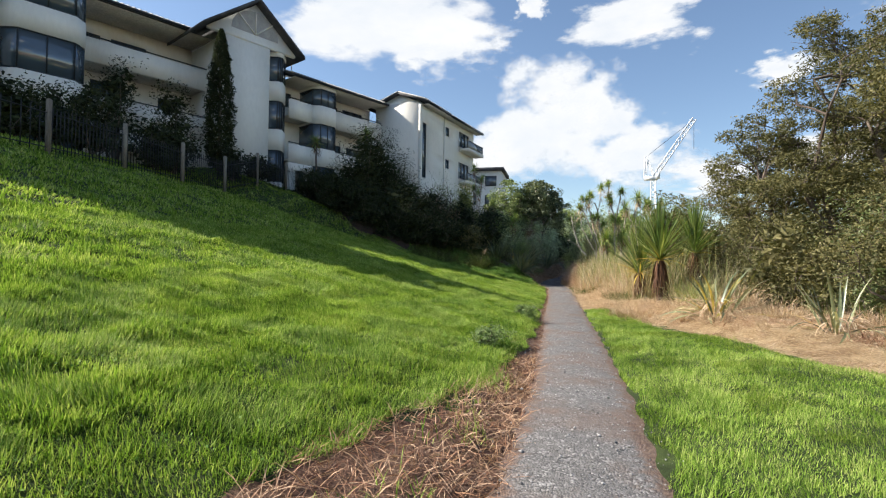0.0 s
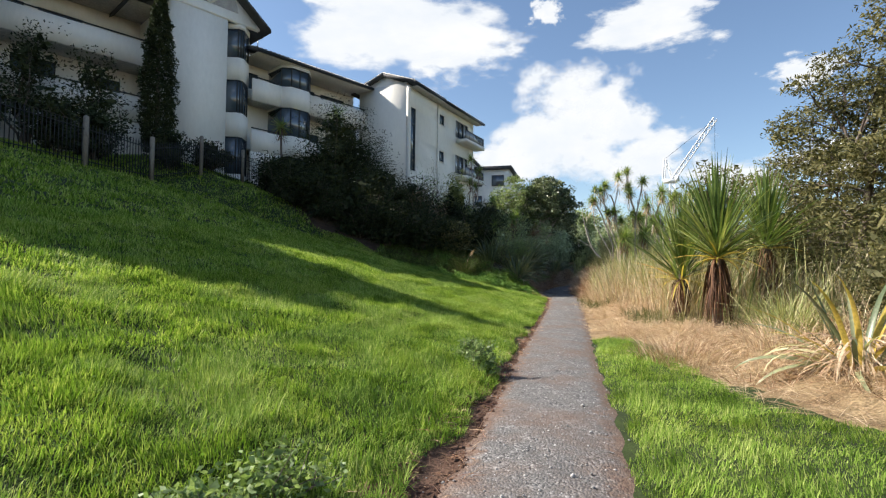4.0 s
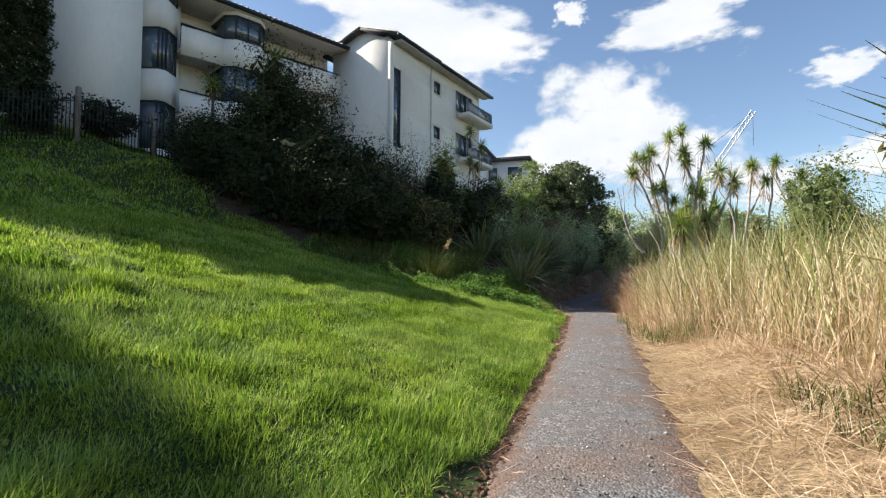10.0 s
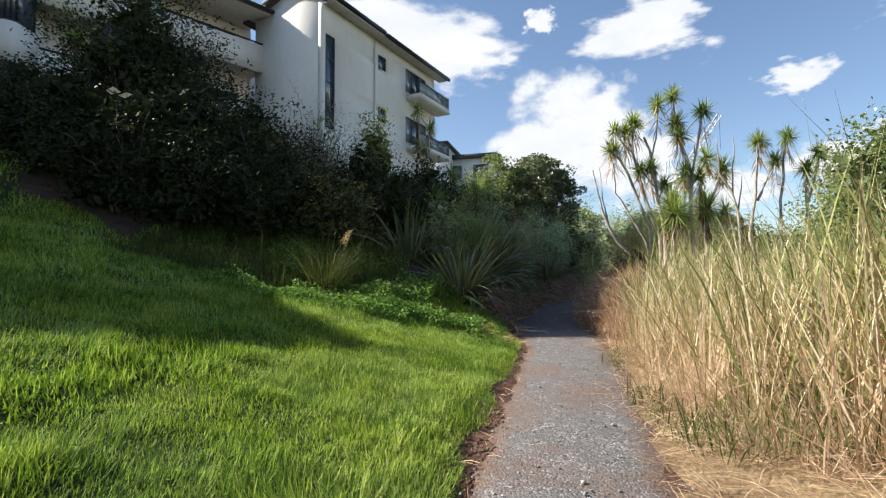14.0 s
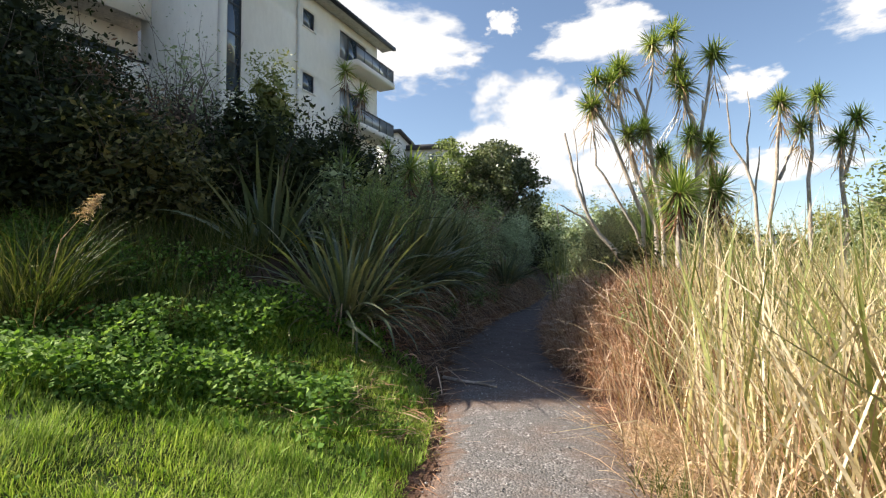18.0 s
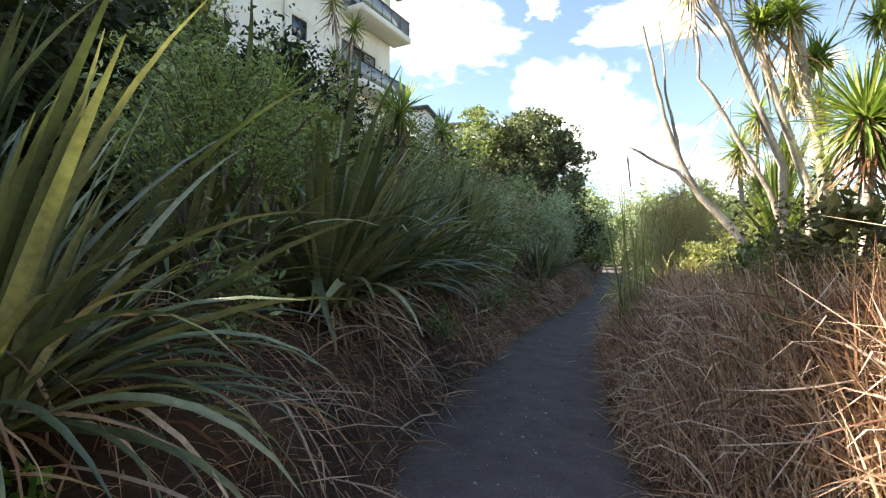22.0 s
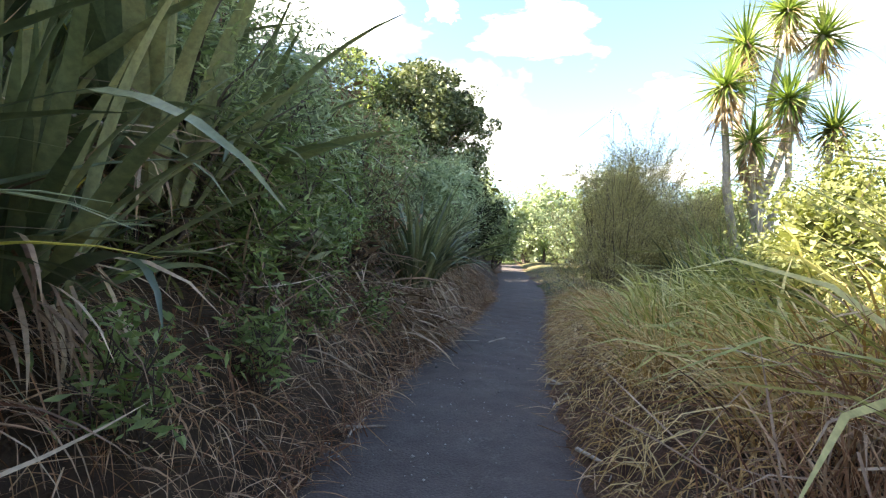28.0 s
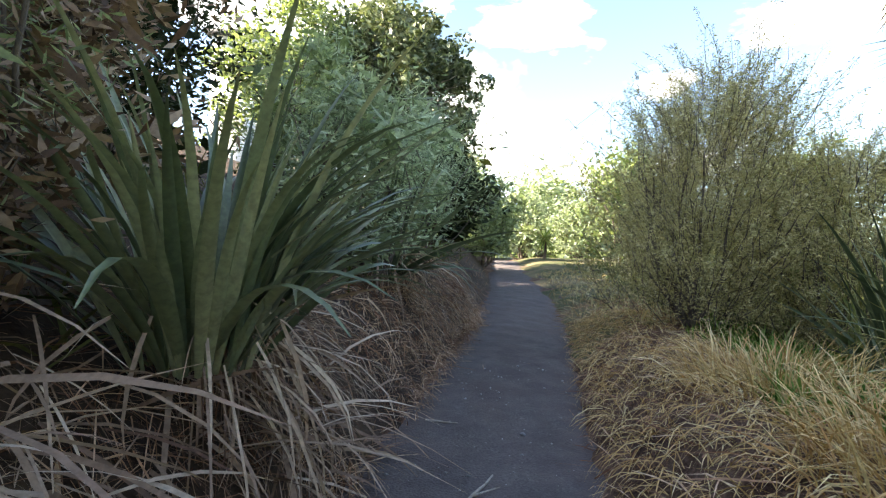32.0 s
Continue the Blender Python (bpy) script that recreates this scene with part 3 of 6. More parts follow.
def gable(fr, s0, s1, peak_s, d, eave, peak, depth, name="gable"):
    """Pediment wall with its fan light, and the two roof slopes behind it."""
    wl, wr = s0 + 0.5, s1 - 0.5
    top = peak - 0.32
    v = np.array([(wl, d, eave - 0.25), (wr, d, eave - 0.25), (wr, d, eave - 0.1), (peak_s, d, top), (wl, d, eave - 0.1)])
    v = np.concatenate([v, v - [0, 0.25, 0]])
    f4 = np.array([(0, 1, 2, 4), (2, 3, 4, 4), (5, 9, 7, 6), (7, 9, 8, 8), (0, 5, 6, 1), (1, 6, 7, 2), (4, 9, 5, 0), (2, 7, 8, 3), (3, 8, 9, 4)])
    tri = np.array([[a, b, c] for a, b, c, e in f4] + [[a, c, e] for a, b, c, e in f4 if e != c])
    g = part(name, mesh_np(name, *placed(fr, (v, tri)), M["render_wall"]), block)
    fan = part("fan_light", mesh_np("fan_light", *placed(fr, fan_np(peak_s, d, eave + 0.35, 1.75)), M["lattice"]), g, "grey half-round fan panel with white spokes")
    rays = [box_np(peak_s - 0.05, peak_s + 0.05, d + 0.02, d + 0.06, eave + 0.35, eave + 2.05)]
    v0, f0 = rays[0]
    sp = []
    for a in (-0.85, 0, 0.85):
        w2 = v0 - [peak_s, 0, eave + 0.35]
        w2 = np.stack([w2[:, 0] * math.cos(a) + w2[:, 2] * math.sin(a), w2[:, 1], -w2[:, 0] * math.sin(a) + w2[:, 2] * math.cos(a)], 1)
        sp.append((w2 + [peak_s, 0, eave + 0.35], f0))
    part("spoke", mesh_np("spoke", *placed(fr, join_np(*sp)), M["render_wall"]), fan)
    for a, b in ((s0, peak_s), (s1, peak_s)):
        q = np.array([(a, d + 0.55, eave - 0.12), (b, d + 0.55, peak), (b, d - depth, peak), (a, d - depth, eave - 0.12)])
        v = np.concatenate([q, q - [0, 0, 0.22]])
        f = np.array([(0, 1, 2, 3), (7, 6, 5, 4), (0, 4, 5, 1), (1, 5, 6, 2), (2, 6, 7, 3), (3, 7, 4, 0)])
        part("roof", mesh_np("roof", *placed(fr, (v, f)), M["roof_tile"]), block)
    return g


def fan_np(s, d, z, r):
    th = np.linspace(0, math.pi, 13)
    rim = np.array([(s + r * math.cos(a), d + 0.015, z + r * 0.92 * math.sin(a)) for a in th])
    v = np.concatenate([[(s, d + 0.015, z)], rim])
    return v, np.array([(0, i, i + 1) for i in range(1, 13)])


def roof_slope(fr, s0, s1, d_eave, eave, d_ridge, ridge, material="roof_tile", tiles=True):
    """A roof plane with its gutter, fascia and soffit."""
    q = np.array([(s0, d_eave, eave), (s1, d_eave, eave), (s1, d_ridge, ridge), (s0, d_ridge, ridge)])
    v = np.concatenate([q, q - [0, 0, 0.2]])
    f = np.array([(3, 2, 1, 0), (4, 5, 6, 7), (0, 1, 5, 4), (1, 2, 6, 5), (2, 3, 7, 6), (3, 0, 4, 7)])
    r = part("roof", mesh_np("roof", *placed(fr, (v, f)), M[material]), block)
    part("gutter", mesh_np("gutter", *placed(fr, box_np(s0, s1, d_eave - 0.01, d_eave + 0.11, eave - 0.2, eave - 0.04)), M["frame_dark"]), r)
    if tiles:
        n = int(abs(s1 - s0) / 0.3)
        ribs = [tube_np(np.array([(x, d_eave + 0.02, eave + 0.02), (x, d_ridge, ridge + 0.02)]), 0.05, 5) for x in np.linspace(s0, s1, n)]
        part("tile_rows", mesh_np("tile_rows", *placed(fr, join_np(*ribs)), M["roof_pale"]), r, kind="stuff")
    return r


E_L, E_M, E_B = 16.5, 14.85, 14.75
# gable wing
wall(FA, -14.2, -10.95, -9, 0, GROUND_Z, E_L - 0.2)
wall(FA, -10.95, -8.9, -9, -1.3, GROUND_Z, E_L - 0.2)
bay(FA, -10.95, -9.2, -1.3, 0.02, ([(GROUND_Z, 6.9), (9.2, 10.7), (12.75, 14.15), (15.95, 16.3)], [(6.9, 9.2), (10.7, 12.75), (14.15, 15.95)]), 0.7)
gable(FA, -15.9, -8.4, -12.1, 0.03, E_L, 19.3, 11)
# recessed part left of the gable, with open galleries
SB = -3.4
wall(FA, -21.6, -14.2, -9, SB - 1.6, GROUND_Z, 16.4, holes=[(-20.9, -19.9, 14.2, 15.5), (-19.3, -17.2, 14.3, 15.5), (-15.9, -14.8, 14.7, 15.1), (-20.4, -18.4, 10.9, 12.6), (-16.4, -15.2, 10.9, 12.4)])
for s0, s1, z0, z1, n in ((-20.9, -19.9, 14.2, 15.5, 2), (-19.3, -17.2, 14.3, 15.5, 3), (-15.9, -14.8, 14.7, 15.1, 1), (-20.4, -18.4, 10.9, 12.6, 3), (-16.4, -15.2, 10.9, 12.4, 2)):
    window(FA, s0, s1, z0, z1, SB - 1.6, n)
balcony(FA, -21.6, -14.2, SB - 1.6, SB + 0.9, 13.25, 14.3)
balcony(FA, -21.6, -14.2, SB - 1.6, SB + 0.9, 9.9, 10.95)
wall(FA, -21.6, -14.2, SB + 0.5, SB + 0.75, GROUND_Z, 9.5, holes=[(-19.5, -16.5, 6.2, 8.3)])
roof_slope(FA, -21.9, -15.4, SB + 1.5, E_L + 0.15, -9, 19.2)
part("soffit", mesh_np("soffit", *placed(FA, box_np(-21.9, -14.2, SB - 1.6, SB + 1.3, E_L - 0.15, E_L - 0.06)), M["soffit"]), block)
# left wing with its broad bays, going on behind the trees and out of view
for a, b in ((-25.6, -21.9), (-44.0, -36.0)):
    wall(FA, a, b, -9, -1.5, GROUND_Z, 16.3)
    bay(FA, a + 0.1, b, -1.5, 0.3, ([(GROUND_Z, 6.9), (9.2, 10.7), (12.75, 14.15), (15.95, 16.3)], [(6.9, 9.2), (10.7, 12.75), (14.15, 15.95)]), 0.6)
    roof_slope(FA, a - 0.3, b + 0.3, 0.9, E_L + 0.05, -9, 19.2)
wall(FA, -36.9, -25.6, -9, 0.2, GROUND_Z, 16.3)
# unseen overlapping gables, added and shaped to cast the lawn's peaked shadow
gable(FA, -40.5, -28.8, -32.1, 0.25, E_L, 20.9, 11)
gable(FA, -41.7, -29.0, -35.3, 0.28, E_L, 20.9, 10.5)
# middle part between the gable wing and the end block
MB = -1.9
wall(FA, -9.2, 0.2, -9, MB, GROUND_Z, E_M - 0.1, holes=[(-8.7, -7.9, 13.1, 14.2), (-4.3, -3.4, 13.3, 14.2), (-2.9, -0.7, 13.3, 14.2), (-4.3, -3.0, 9.6, 11.0), (-2.4, -0.5, 9.6, 11.0)])
for s0, s1, z0, z1, n in ((-8.7, -7.9, 13.1, 14.2, 2), (-4.3, -3.4, 13.3, 14.2, 2), (-2.9, -0.7, 13.3, 14.2, 3), (-4.3, -3.0, 9.6, 11.0, 2), (-2.4, -0.5, 9.6, 11.0, 3)):
    window(FA, s0, s1, z0, z1, MB, n)
for z in (12.15, 8.85):
    balcony(FA, -9.2, -7.2, MB, -0.1, z, z + 1.05)
    balcony(FA, -4.9, 0.15, MB, -0.1, z, z + 1.05)
bay(FA, -7.2, -4.9, MB, 0.35, ([(GROUND_Z, 6.6), (8.5, 9.9), (11.8, 13.2), (14.5, 14.75)], [(6.6, 8.5), (9.9, 11.8), (13.2, 14.5)]), 0.5)
wall(FA, -9.2, 0.15, -0.35, -0.1, GROUND_Z, 8.5, holes=[(-8.6, -7.7, 6.0, 8.0), (-3.8, -1.2, 6.0, 8.0)])
roof_slope(FA, -9.3, 0.3, 0.55, E_M + 0.1, -6, 17.3)
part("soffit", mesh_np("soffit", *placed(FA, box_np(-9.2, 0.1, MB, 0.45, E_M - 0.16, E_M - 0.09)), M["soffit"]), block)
# end block
wins = [(0.2, 0.95, 8.4, 13.1), (4.55, 5.4, 12.9, 13.75), (4.55, 5.4, 9.9, 10.75), (7.4, 9.9, 12.5, 14.0), (7.4, 9.9, 9.4, 11.0)]
wall(FB, 0, 11.0, -0.28, 0, GROUND_Z, E_B - 0.1, holes=wins)
wall(FB, 0, 0.28, -4.6, -0.28, GROUND_Z, E_B + 0.15)
wall(FB, 10.72, 11.0, -9, -0.28, GROUND_Z, E_B - 0.1)
wall(FB, 0.28, 10.72, -9, -8.7, GROUND_Z, E_B - 0.1)
window(FB, *wins[0], 0, 1, rows=4)
window(FB, *wins[1], 0, 1), window(FB, *wins[2], 0, 1)
window(FB, *wins[3], 0, 3, "curtain"), window(FB, *wins[4], 0, 3, "curtain")
for z in (12.45, 9.3):
    b = part("balcony", mesh_np("slab", *placed(FB, box_np(7.5, 11.3, 0, 1.0, z - 0.45, z - 0.15)), M["render_wall"]), block)
    part("rail", mesh_np("rail", *placed(FB, join_np(box_np(7.5, 11.3, 0.9, 0.94, z + 0.55, z + 0.6), *[box_np(x, x + 0.03, 0.9, 0.94, z - 0.15, z + 0.55) for x in np.linspace(7.5, 11.25, 6)])), M["frame_dark"]), b)
    part("pane", mesh_np("pane", *placed(FB, box_np(7.52, 11.27, 0.91, 0.925, z - 0.1, z + 0.54)), M["curtain"]), b)
part("downpipe", mesh_np("downpipe", *placed(FB, tube_np(np.array([(4.15, 0.06, GROUND_Z), (4.15, 0.06, 14.5)]), 0.05, 8)), M["pipe"]), block)
roof_slope(FB, -0.3, 4.3, 0.6, E_B + 0.05, -2.2, 15.8)
roof_slope(FB, 4.3, 11.7, 0.75, E_B - 0.12, -2.2, 15.65)
roof_slope(FB, -0.3, 11.7, -5.2, E_B + 0.0, -2.2, 15.8)
part("soffit", mesh_np("soffit", *placed(FB, box_np(0, 11.6, 0, 0.65, E_B - 0.3, E_B - 0.24)), M["soffit"]), block)
gv = np.array([(0.02, -4.6, E_B + 0.15), (0.02, 0, E_B - 0.1), (0.02, -2.2, 15.6), (0.26, -4.6, E_B + 0.15), (0.26, 0, E_B - 0.1), (0.26, -2.2, 15.6)])
part("wall_top", mesh_np("wall_top", *placed(FB, (gv, np.array([(0, 1, 2), (5, 4, 3), (0, 3, 4), (0, 4, 1), (1, 4, 5), (1, 5, 2), (2, 5, 3), (2, 3, 0)]))), M["render_wall"]), block)
part("verge", mesh_np("verge", *placed(FB, join_np(tube_np(np.array([(-0.2, 0.5, E_B + 0.1), (-0.2, -2.2, 15.75)]), 0.1, 6), tube_np(np.array([(-0.2, -2.2, 15.75), (-0.2, -4.3, E_M + 0.3)]), 0.1, 6))), M["frame_dark"]), block)
dish = part("satellite_dish", mesh_np("dish_mast", *placed(FA, tube_np(np.array([(-8.2, -1.5, 15.6), (-8.2, -1.5, 16.7)]), 0.03, 6)), M["pipe"]), block)
dv = [(-8.2 + 0.32 * r * math.cos(a), -1.4 - 0.1 * (1 - r * r), 16.7 + 0.32 * r * math.sin(a)) for r in (0.3, 1) for a in np.linspace(0, 6.283, 12, endpoint=False)]
part("dish", mesh_np("dish", *placed(FA, (np.array(dv), np.array([(i, (i + 1) % 12, 12 + (i + 1) % 12, 12 + i) for i in range(12)]))), M["pipe"]), dish)

# ---------------------------------------------------------------- fence along the top of the lawn
FENCES = [[(-2.6, 36.2), (-0.6, 37.0), (1.6, 37.8)], [(-14.6, 10.5), (-14.3, 13.8), (-13.9, 17.2), (-13.4, 20.6), (-12.7, 23.8), (-12.1, 26.9), (-11.6, 30.0), (-11.0, 33.2), (-10.2, 36.4), (-9.0, 39.4), (-7.2, 42.0)]]
fence = thing("fence", "weathered timber posts with dark iron picket panels along the lawn", "fence")
post_me = mesh_np("post", *join_np(box_np(-0.07, 0.07, -0.07, 0.07, -0.3, 1.95), box_np(-0.055, 0.055, -0.055, 0.055, 1.95, 1.98)), M["wood_post"])
picket_me = mesh_np("picket", *join_np(box_np(-0.012, 0.012, -0.012, 0.012, 0.05, 1.62), tube_np(np.array([(0, 0, 1.62), (0, 0, 1.72)]), [0.022, 0.002], 4)), M["iron"])
for line in FENCES:
    for i, (fx, fy) in enumerate(line):
        z = float(land(fx, fy))
        part("post", post_me, fence, at=pose(fx, fy, z, 0, 0, 15 * math.sin(i * 2.3)))
        if i + 1 < len(line):
            gx2, gy2 = line[i + 1]
            z2 = float(land(gx2, gy2))
            n = 22 if fy > 15 else 10
            for k in range(1, n):
                q = k / n
                part("picket", picket_me, fence, at=pose(fx + (gx2 - fx) * q, fy + (gy2 - fy) * q, z + (z2 - z) * q))
            for h in (0.2, 1.45):
                part("rail", mesh_np("rail", *tube_np(np.array([(fx, fy, z + h), (gx2, gy2, z2 + h)]), 0.02, 4), M["iron"]), fence)

# ---------------------------------------------------------------- plants: builders
def ground_at(x, y):
    return float(land(x, y))


def shrub(name, label, x, y, h, r, leaf="leaf_mid", n=2500, size=0.09, aspect=0.45, category="shrub", bark="bark", limbs=7, low=0.15, sink=0.0, clumps=None, hollow=0.35, wisp=0.0, rad=0.035, group=""):
    """Several crooked limbs from the base, twigs, and a crown of many small leaves in uneven clumps."""
    z = ground_at(x, y) - sink
    n, size = int(n * 0.58), size * 1.28
    ob = thing(name, label, category, (x, y, z), group)
    wood, tips = [], []
    for i in range(limbs):
        a = rng.uniform(0, 6.28)
        q = math.sqrt(rng.uniform(0.05, 1))
        top = rng.uniform(0.55, 1.0) * h * (1.05 - 0.35 * q)
        tip = np.array([math.cos(a) * q * r * 0.8, math.sin(a) * q * r * 0.8, top * 0.92])
        line = wiggle((rng.normal(0, 0.05 * r), rng.normal(0, 0.05 * r), -0.1), tip, 7, 0.16)
        wood.append(tube_np(line, np.linspace(rad * h / 2.5, rad * 0.2, 7), 5))
        for k in range(3, 7):
            tips.append(line[k])
            e = line[k] + rng.normal(0, 0.28 * r, 3) + [0, 0, 0.1 * h]
            tw = wiggle(line[k - 1], e, 4, 0.15)
            wood.append(tube_np(tw, np.linspace(rad * 0.35, rad * 0.1, 4), 4))
            tips += [tw[2], tw[3]]
    part("stem" if rad < 0.02 else "trunk", mesh_np("trunk", *join_np(*wood), M[bark], True), ob, kind="stuff" if rad < 0.02 else "")
    tips = np.array(tips)
    m = clumps or 26
    a, q, zz = rng.uniform(0, 6.28, m), rng.uniform(0, 1, m) ** 0.5, rng.uniform(low, 1, m)
    env = np.sqrt(np.clip(1 - ((zz - 0.45) / 0.62) ** 2, 0.05, 1)) * (0.8 + 0.3 * np.sin(a * 3 + x))
    free = np.stack([np.cos(a) * q * r * env, np.sin(a) * q * r * env, zz * h], 1)
    cen = np.concatenate([tips, free])
    pick = rng.integers(0, len(cen), n)
    spread = rng.uniform(0.12, 0.3, len(cen))[pick][:, None] * r * np.array([[1, 1, 0.8]])
    ball = rng.normal(0, 1, (n, 3))
    ball *= (1.75 * rng.uniform(0.1, 1, n) ** 0.5 / np.linalg.norm(ball, axis=1))[:, None]
    pts = cen[pick] + ball * spread
    if wisp:
        pts[:, 2] += np.abs(rng.normal(0, wisp, n)) * (rng.uniform(0, 1, n) > 0.6)
    rr = np.hypot(pts[:, 0] / r, pts[:, 1] / r)
    pts = pts[(pts[:, 2] > 0.03 * h) & (pts[:, 2] < h * 1.06) & (rr < 1.3)]
    core = free[rng.integers(0, m, n // 9)] * [0.62, 0.62, 0.85] + rng.normal(0, 0.12, (n // 9, 3)) * r
    core = core[core[:, 2] > 0.05 * h]
    both = np.concatenate([pts, core])
    sizes = np.r_[np.full(len(pts), size), np.full(len(core), min(size * 3, 0.3 * r))]
    part("leaves", mesh_np("leaves", *leaves_np(both, sizes, aspect), M[leaf]), ob, kind="stuff")
    return ob


def tree(name, label, x, y, h, r, leaf, n, size, bark="bark", trunk=0.16, crown_from=0.3, clumps=60, puff=0.2, limbs=10, z=None, flat=1.0, aspect=0.5, group="", dome=False):
    """A tapered trunk that forks into limbs, and a crown of leaf clumps with gaps between them."""
    n, size = int(n * 0.75), size * 1.13
    ob = thing(name, label, "tree", (x, y, ground_at(x, y) if z is None else z), group)
    top = wiggle((0, 0, -0.2), (rng.normal(0, 0.1) * r, rng.normal(0, 0.1) * r, h * (0.6 if dome else 0.8)), 8, 0.08)
    wood = [tube_np(top, np.linspace(trunk, trunk * 0.25, 8), 8)]
    cen = []
    for i in range(limbs):
        a = i * 2.4 + rng.normal(0, 0.3)
        k = rng.integers(2, 7)
        q = math.sqrt(rng.uniform(0.15, 1))
        zz = rng.uniform(crown_from + 0.08, 0.95) if not dome else crown_from + (0.92 - crown_from) * math.sqrt(max(0.0, 1 - q * q))
        e = np.array([math.cos(a) * r * q * 0.85, math.sin(a) * r * q * 0.85, h * zz])
        limb = wiggle(top[k] if top[k][2] < e[2] else top[2], e, 6, 0.15)
        wood.append(tube_np(limb, np.linspace(trunk * 0.5, trunk * 0.08, 6), 6))
        cen += [limb[3], limb[4], limb[5]]
        for j in range(2):
            e2 = limb[4] + rng.normal(0, 0.25, 3) * r
            tw = wiggle(limb[3], e2, 4, 0.15)
            wood.append(tube_np(tw, np.linspace(trunk * 0.15, trunk * 0.04, 4), 4))
            cen.append(tw[3])
    part("trunk", mesh_np("trunk", *join_np(*wood), M[bark], True), ob)
    a, q, w = rng.uniform(0, 6.28, clumps), rng.uniform(0.2, 1, clumps) ** 0.5, rng.uniform(0, 1, clumps)
    zz = crown_from + (1 - crown_from) * w
    env = np.sqrt(np.clip(1 - w ** 2.2, 0.02, 1)) if dome else np.sin(np.clip(0.18 + w * 0.82, 0, 1) * math.pi * 0.93) ** 0.6
    free = np.stack([np.cos(a) * r * q * env, np.sin(a) * r * q * env, zz * h * flat], 1)
    cen = np.concatenate([np.array(cen), free])
    pick = rng.integers(0, len(cen), n)
    sp = rng.uniform(0.6, 1.25, len(cen))[pick][:, None] * puff * r * np.array([[1, 1, 0.7]])
    g = rng.normal(0, 1, (n, 3))
    g *= (rng.uniform(0.5, 1, n) / np.linalg.norm(g, axis=1))[:, None] * 1.3
    part("crown", mesh_np("crown", *leaves_np(cen[pick] + g * sp, size, aspect), M[leaf]), ob, kind="stuff")
    return ob


def pad_tree(name, label, x, y, h, r, leaf, pads, bark="bark"):
    """A forking tree whose limbs carry separate flattened pads of fine leaves, with bare wood showing between them."""
    ob = thing(name, label, "tree", (x, y, ground_at(x, y)))
    wood, pts = [], []
    stems = [wiggle((rng.normal(0, 0.15), rng.normal(0, 0.15), -0.2), (rng.normal(0, 0.3) * r, rng.normal(0, 0.3) * r, h * rng.uniform(0.6, 0.85)), 9, 0.12) for _ in range(4)]
    for st in stems:
        wood.append(tube_np(st, np.linspace(0.035 * r + 0.04, 0.03, 9), 7))
    for i in range(pads):
        a, u = i * 2.4 + rng.normal(0, 0.4), (i + rng.uniform(0, 1)) / pads
        zz = 0.22 + 0.76 * u
        env = math.sin(min(1.0, 0.30 + 0.70 * (1 - u)) * math.pi * 0.62) * (0.8 + 0.25 * math.sin(a * 3 + y))
        q = math.sqrt(rng.uniform(0.12, 1)) * env
        tip = np.array([math.cos(a) * r * q, math.sin(a) * r * q, h * zz])
        st = stems[rng.integers(0, 4)]
        k = int(np.clip(np.searchsorted(st[:, 2], tip[2] - 0.35 * r * q - 0.4), 1, 8))
        limb = wiggle(st[k], tip, 5, 0.16)
        wood.append(tube_np(limb, np.linspace(0.045, 0.012, 5), 5))
        size = rng.uniform(0.2, 0.34) * r * (1.1 - 0.4 * u)
        for j in range(3):
            e = tip + rng.normal(0, 0.5, 3) * size
            wood.append(tube_np(wiggle(limb[3], e, 4, 0.15), np.linspace(0.016, 0.005, 4), 4))
        n = int(720 * (size / 0.7) ** 2) + 160
        g = rng.normal(0, 1, (n, 3))
        g /= np.linalg.norm(g, axis=1)[:, None]
        lump = 1 + 0.28 * np.sin(g[:, 0] * 5 + i) * np.sin(g[:, 1] * 5 + 2 * i) + 0.18 * np.sin(g[:, 2] * 9 + i)
        pts.append(tip + g * (rng.uniform(0.35, 1, n) ** 0.5 * lump)[:, None] * size * np.array([1.15, 1.15, 0.52]))
    part("trunk", mesh_np("trunk", *join_np(*wood), M[bark], True), ob)
    part("crown", mesh_np("crown", *leaves_np(np.concatenate(pts), 0.13, 0.3, 0.8), M[leaf]), ob, kind="stuff")
    return ob


def strap_leaf(length, width, droop, segs=9, fold=0.35):
    v, f = ribbons(np.zeros((1, 3)), 0.0, 0.0, length, width, droop, segs, fold, 0.0, 1.7, 0.45)
    return v, f


FLAX = [mesh_np("leaf", *strap_leaf(rng.uniform(1.4, 2.0), rng.uniform(0.07, 0.105), d), M["flax"], True) for d in (0.1, 0.2, 0.3, 0.45, 0.6, 0.9, 1.3, 1.7)]
FLAX_OLD = mesh_np("leaf", *strap_leaf(1.6, 0.09, 0.8), M["leaf_old"], True)
# bleached leaf; on the dark bush its pale tone paints sunlight
FLAX_PALE = mesh_np("leaf", *strap_leaf(1.25, 0.085, 1.9), M["flax_pale"], True)


def flax(label, x, y, size=1.0, leaves=44, dead=260, lift=0.0, lean=(0, 0), pale=0, skirt="straw_grey", low=0.35, single=True, drape=0.0, toward=None, fan=1.1, old=1, wide=1.0, bend=0.0):
    """A clump of fans of long sword leaves, with a skirt of dead ones."""
    z = ground_at(x, y) + lift
    ob = thing("flax_bush", label, "flax", (x, y, z), "flax clumps by the path")
    if single:
        for i in range(leaves):
            a = rng.uniform(0, 6.28) if toward is None else toward + rng.normal(0, fan)
            off = rng.uniform(0.02, 0.34) * size
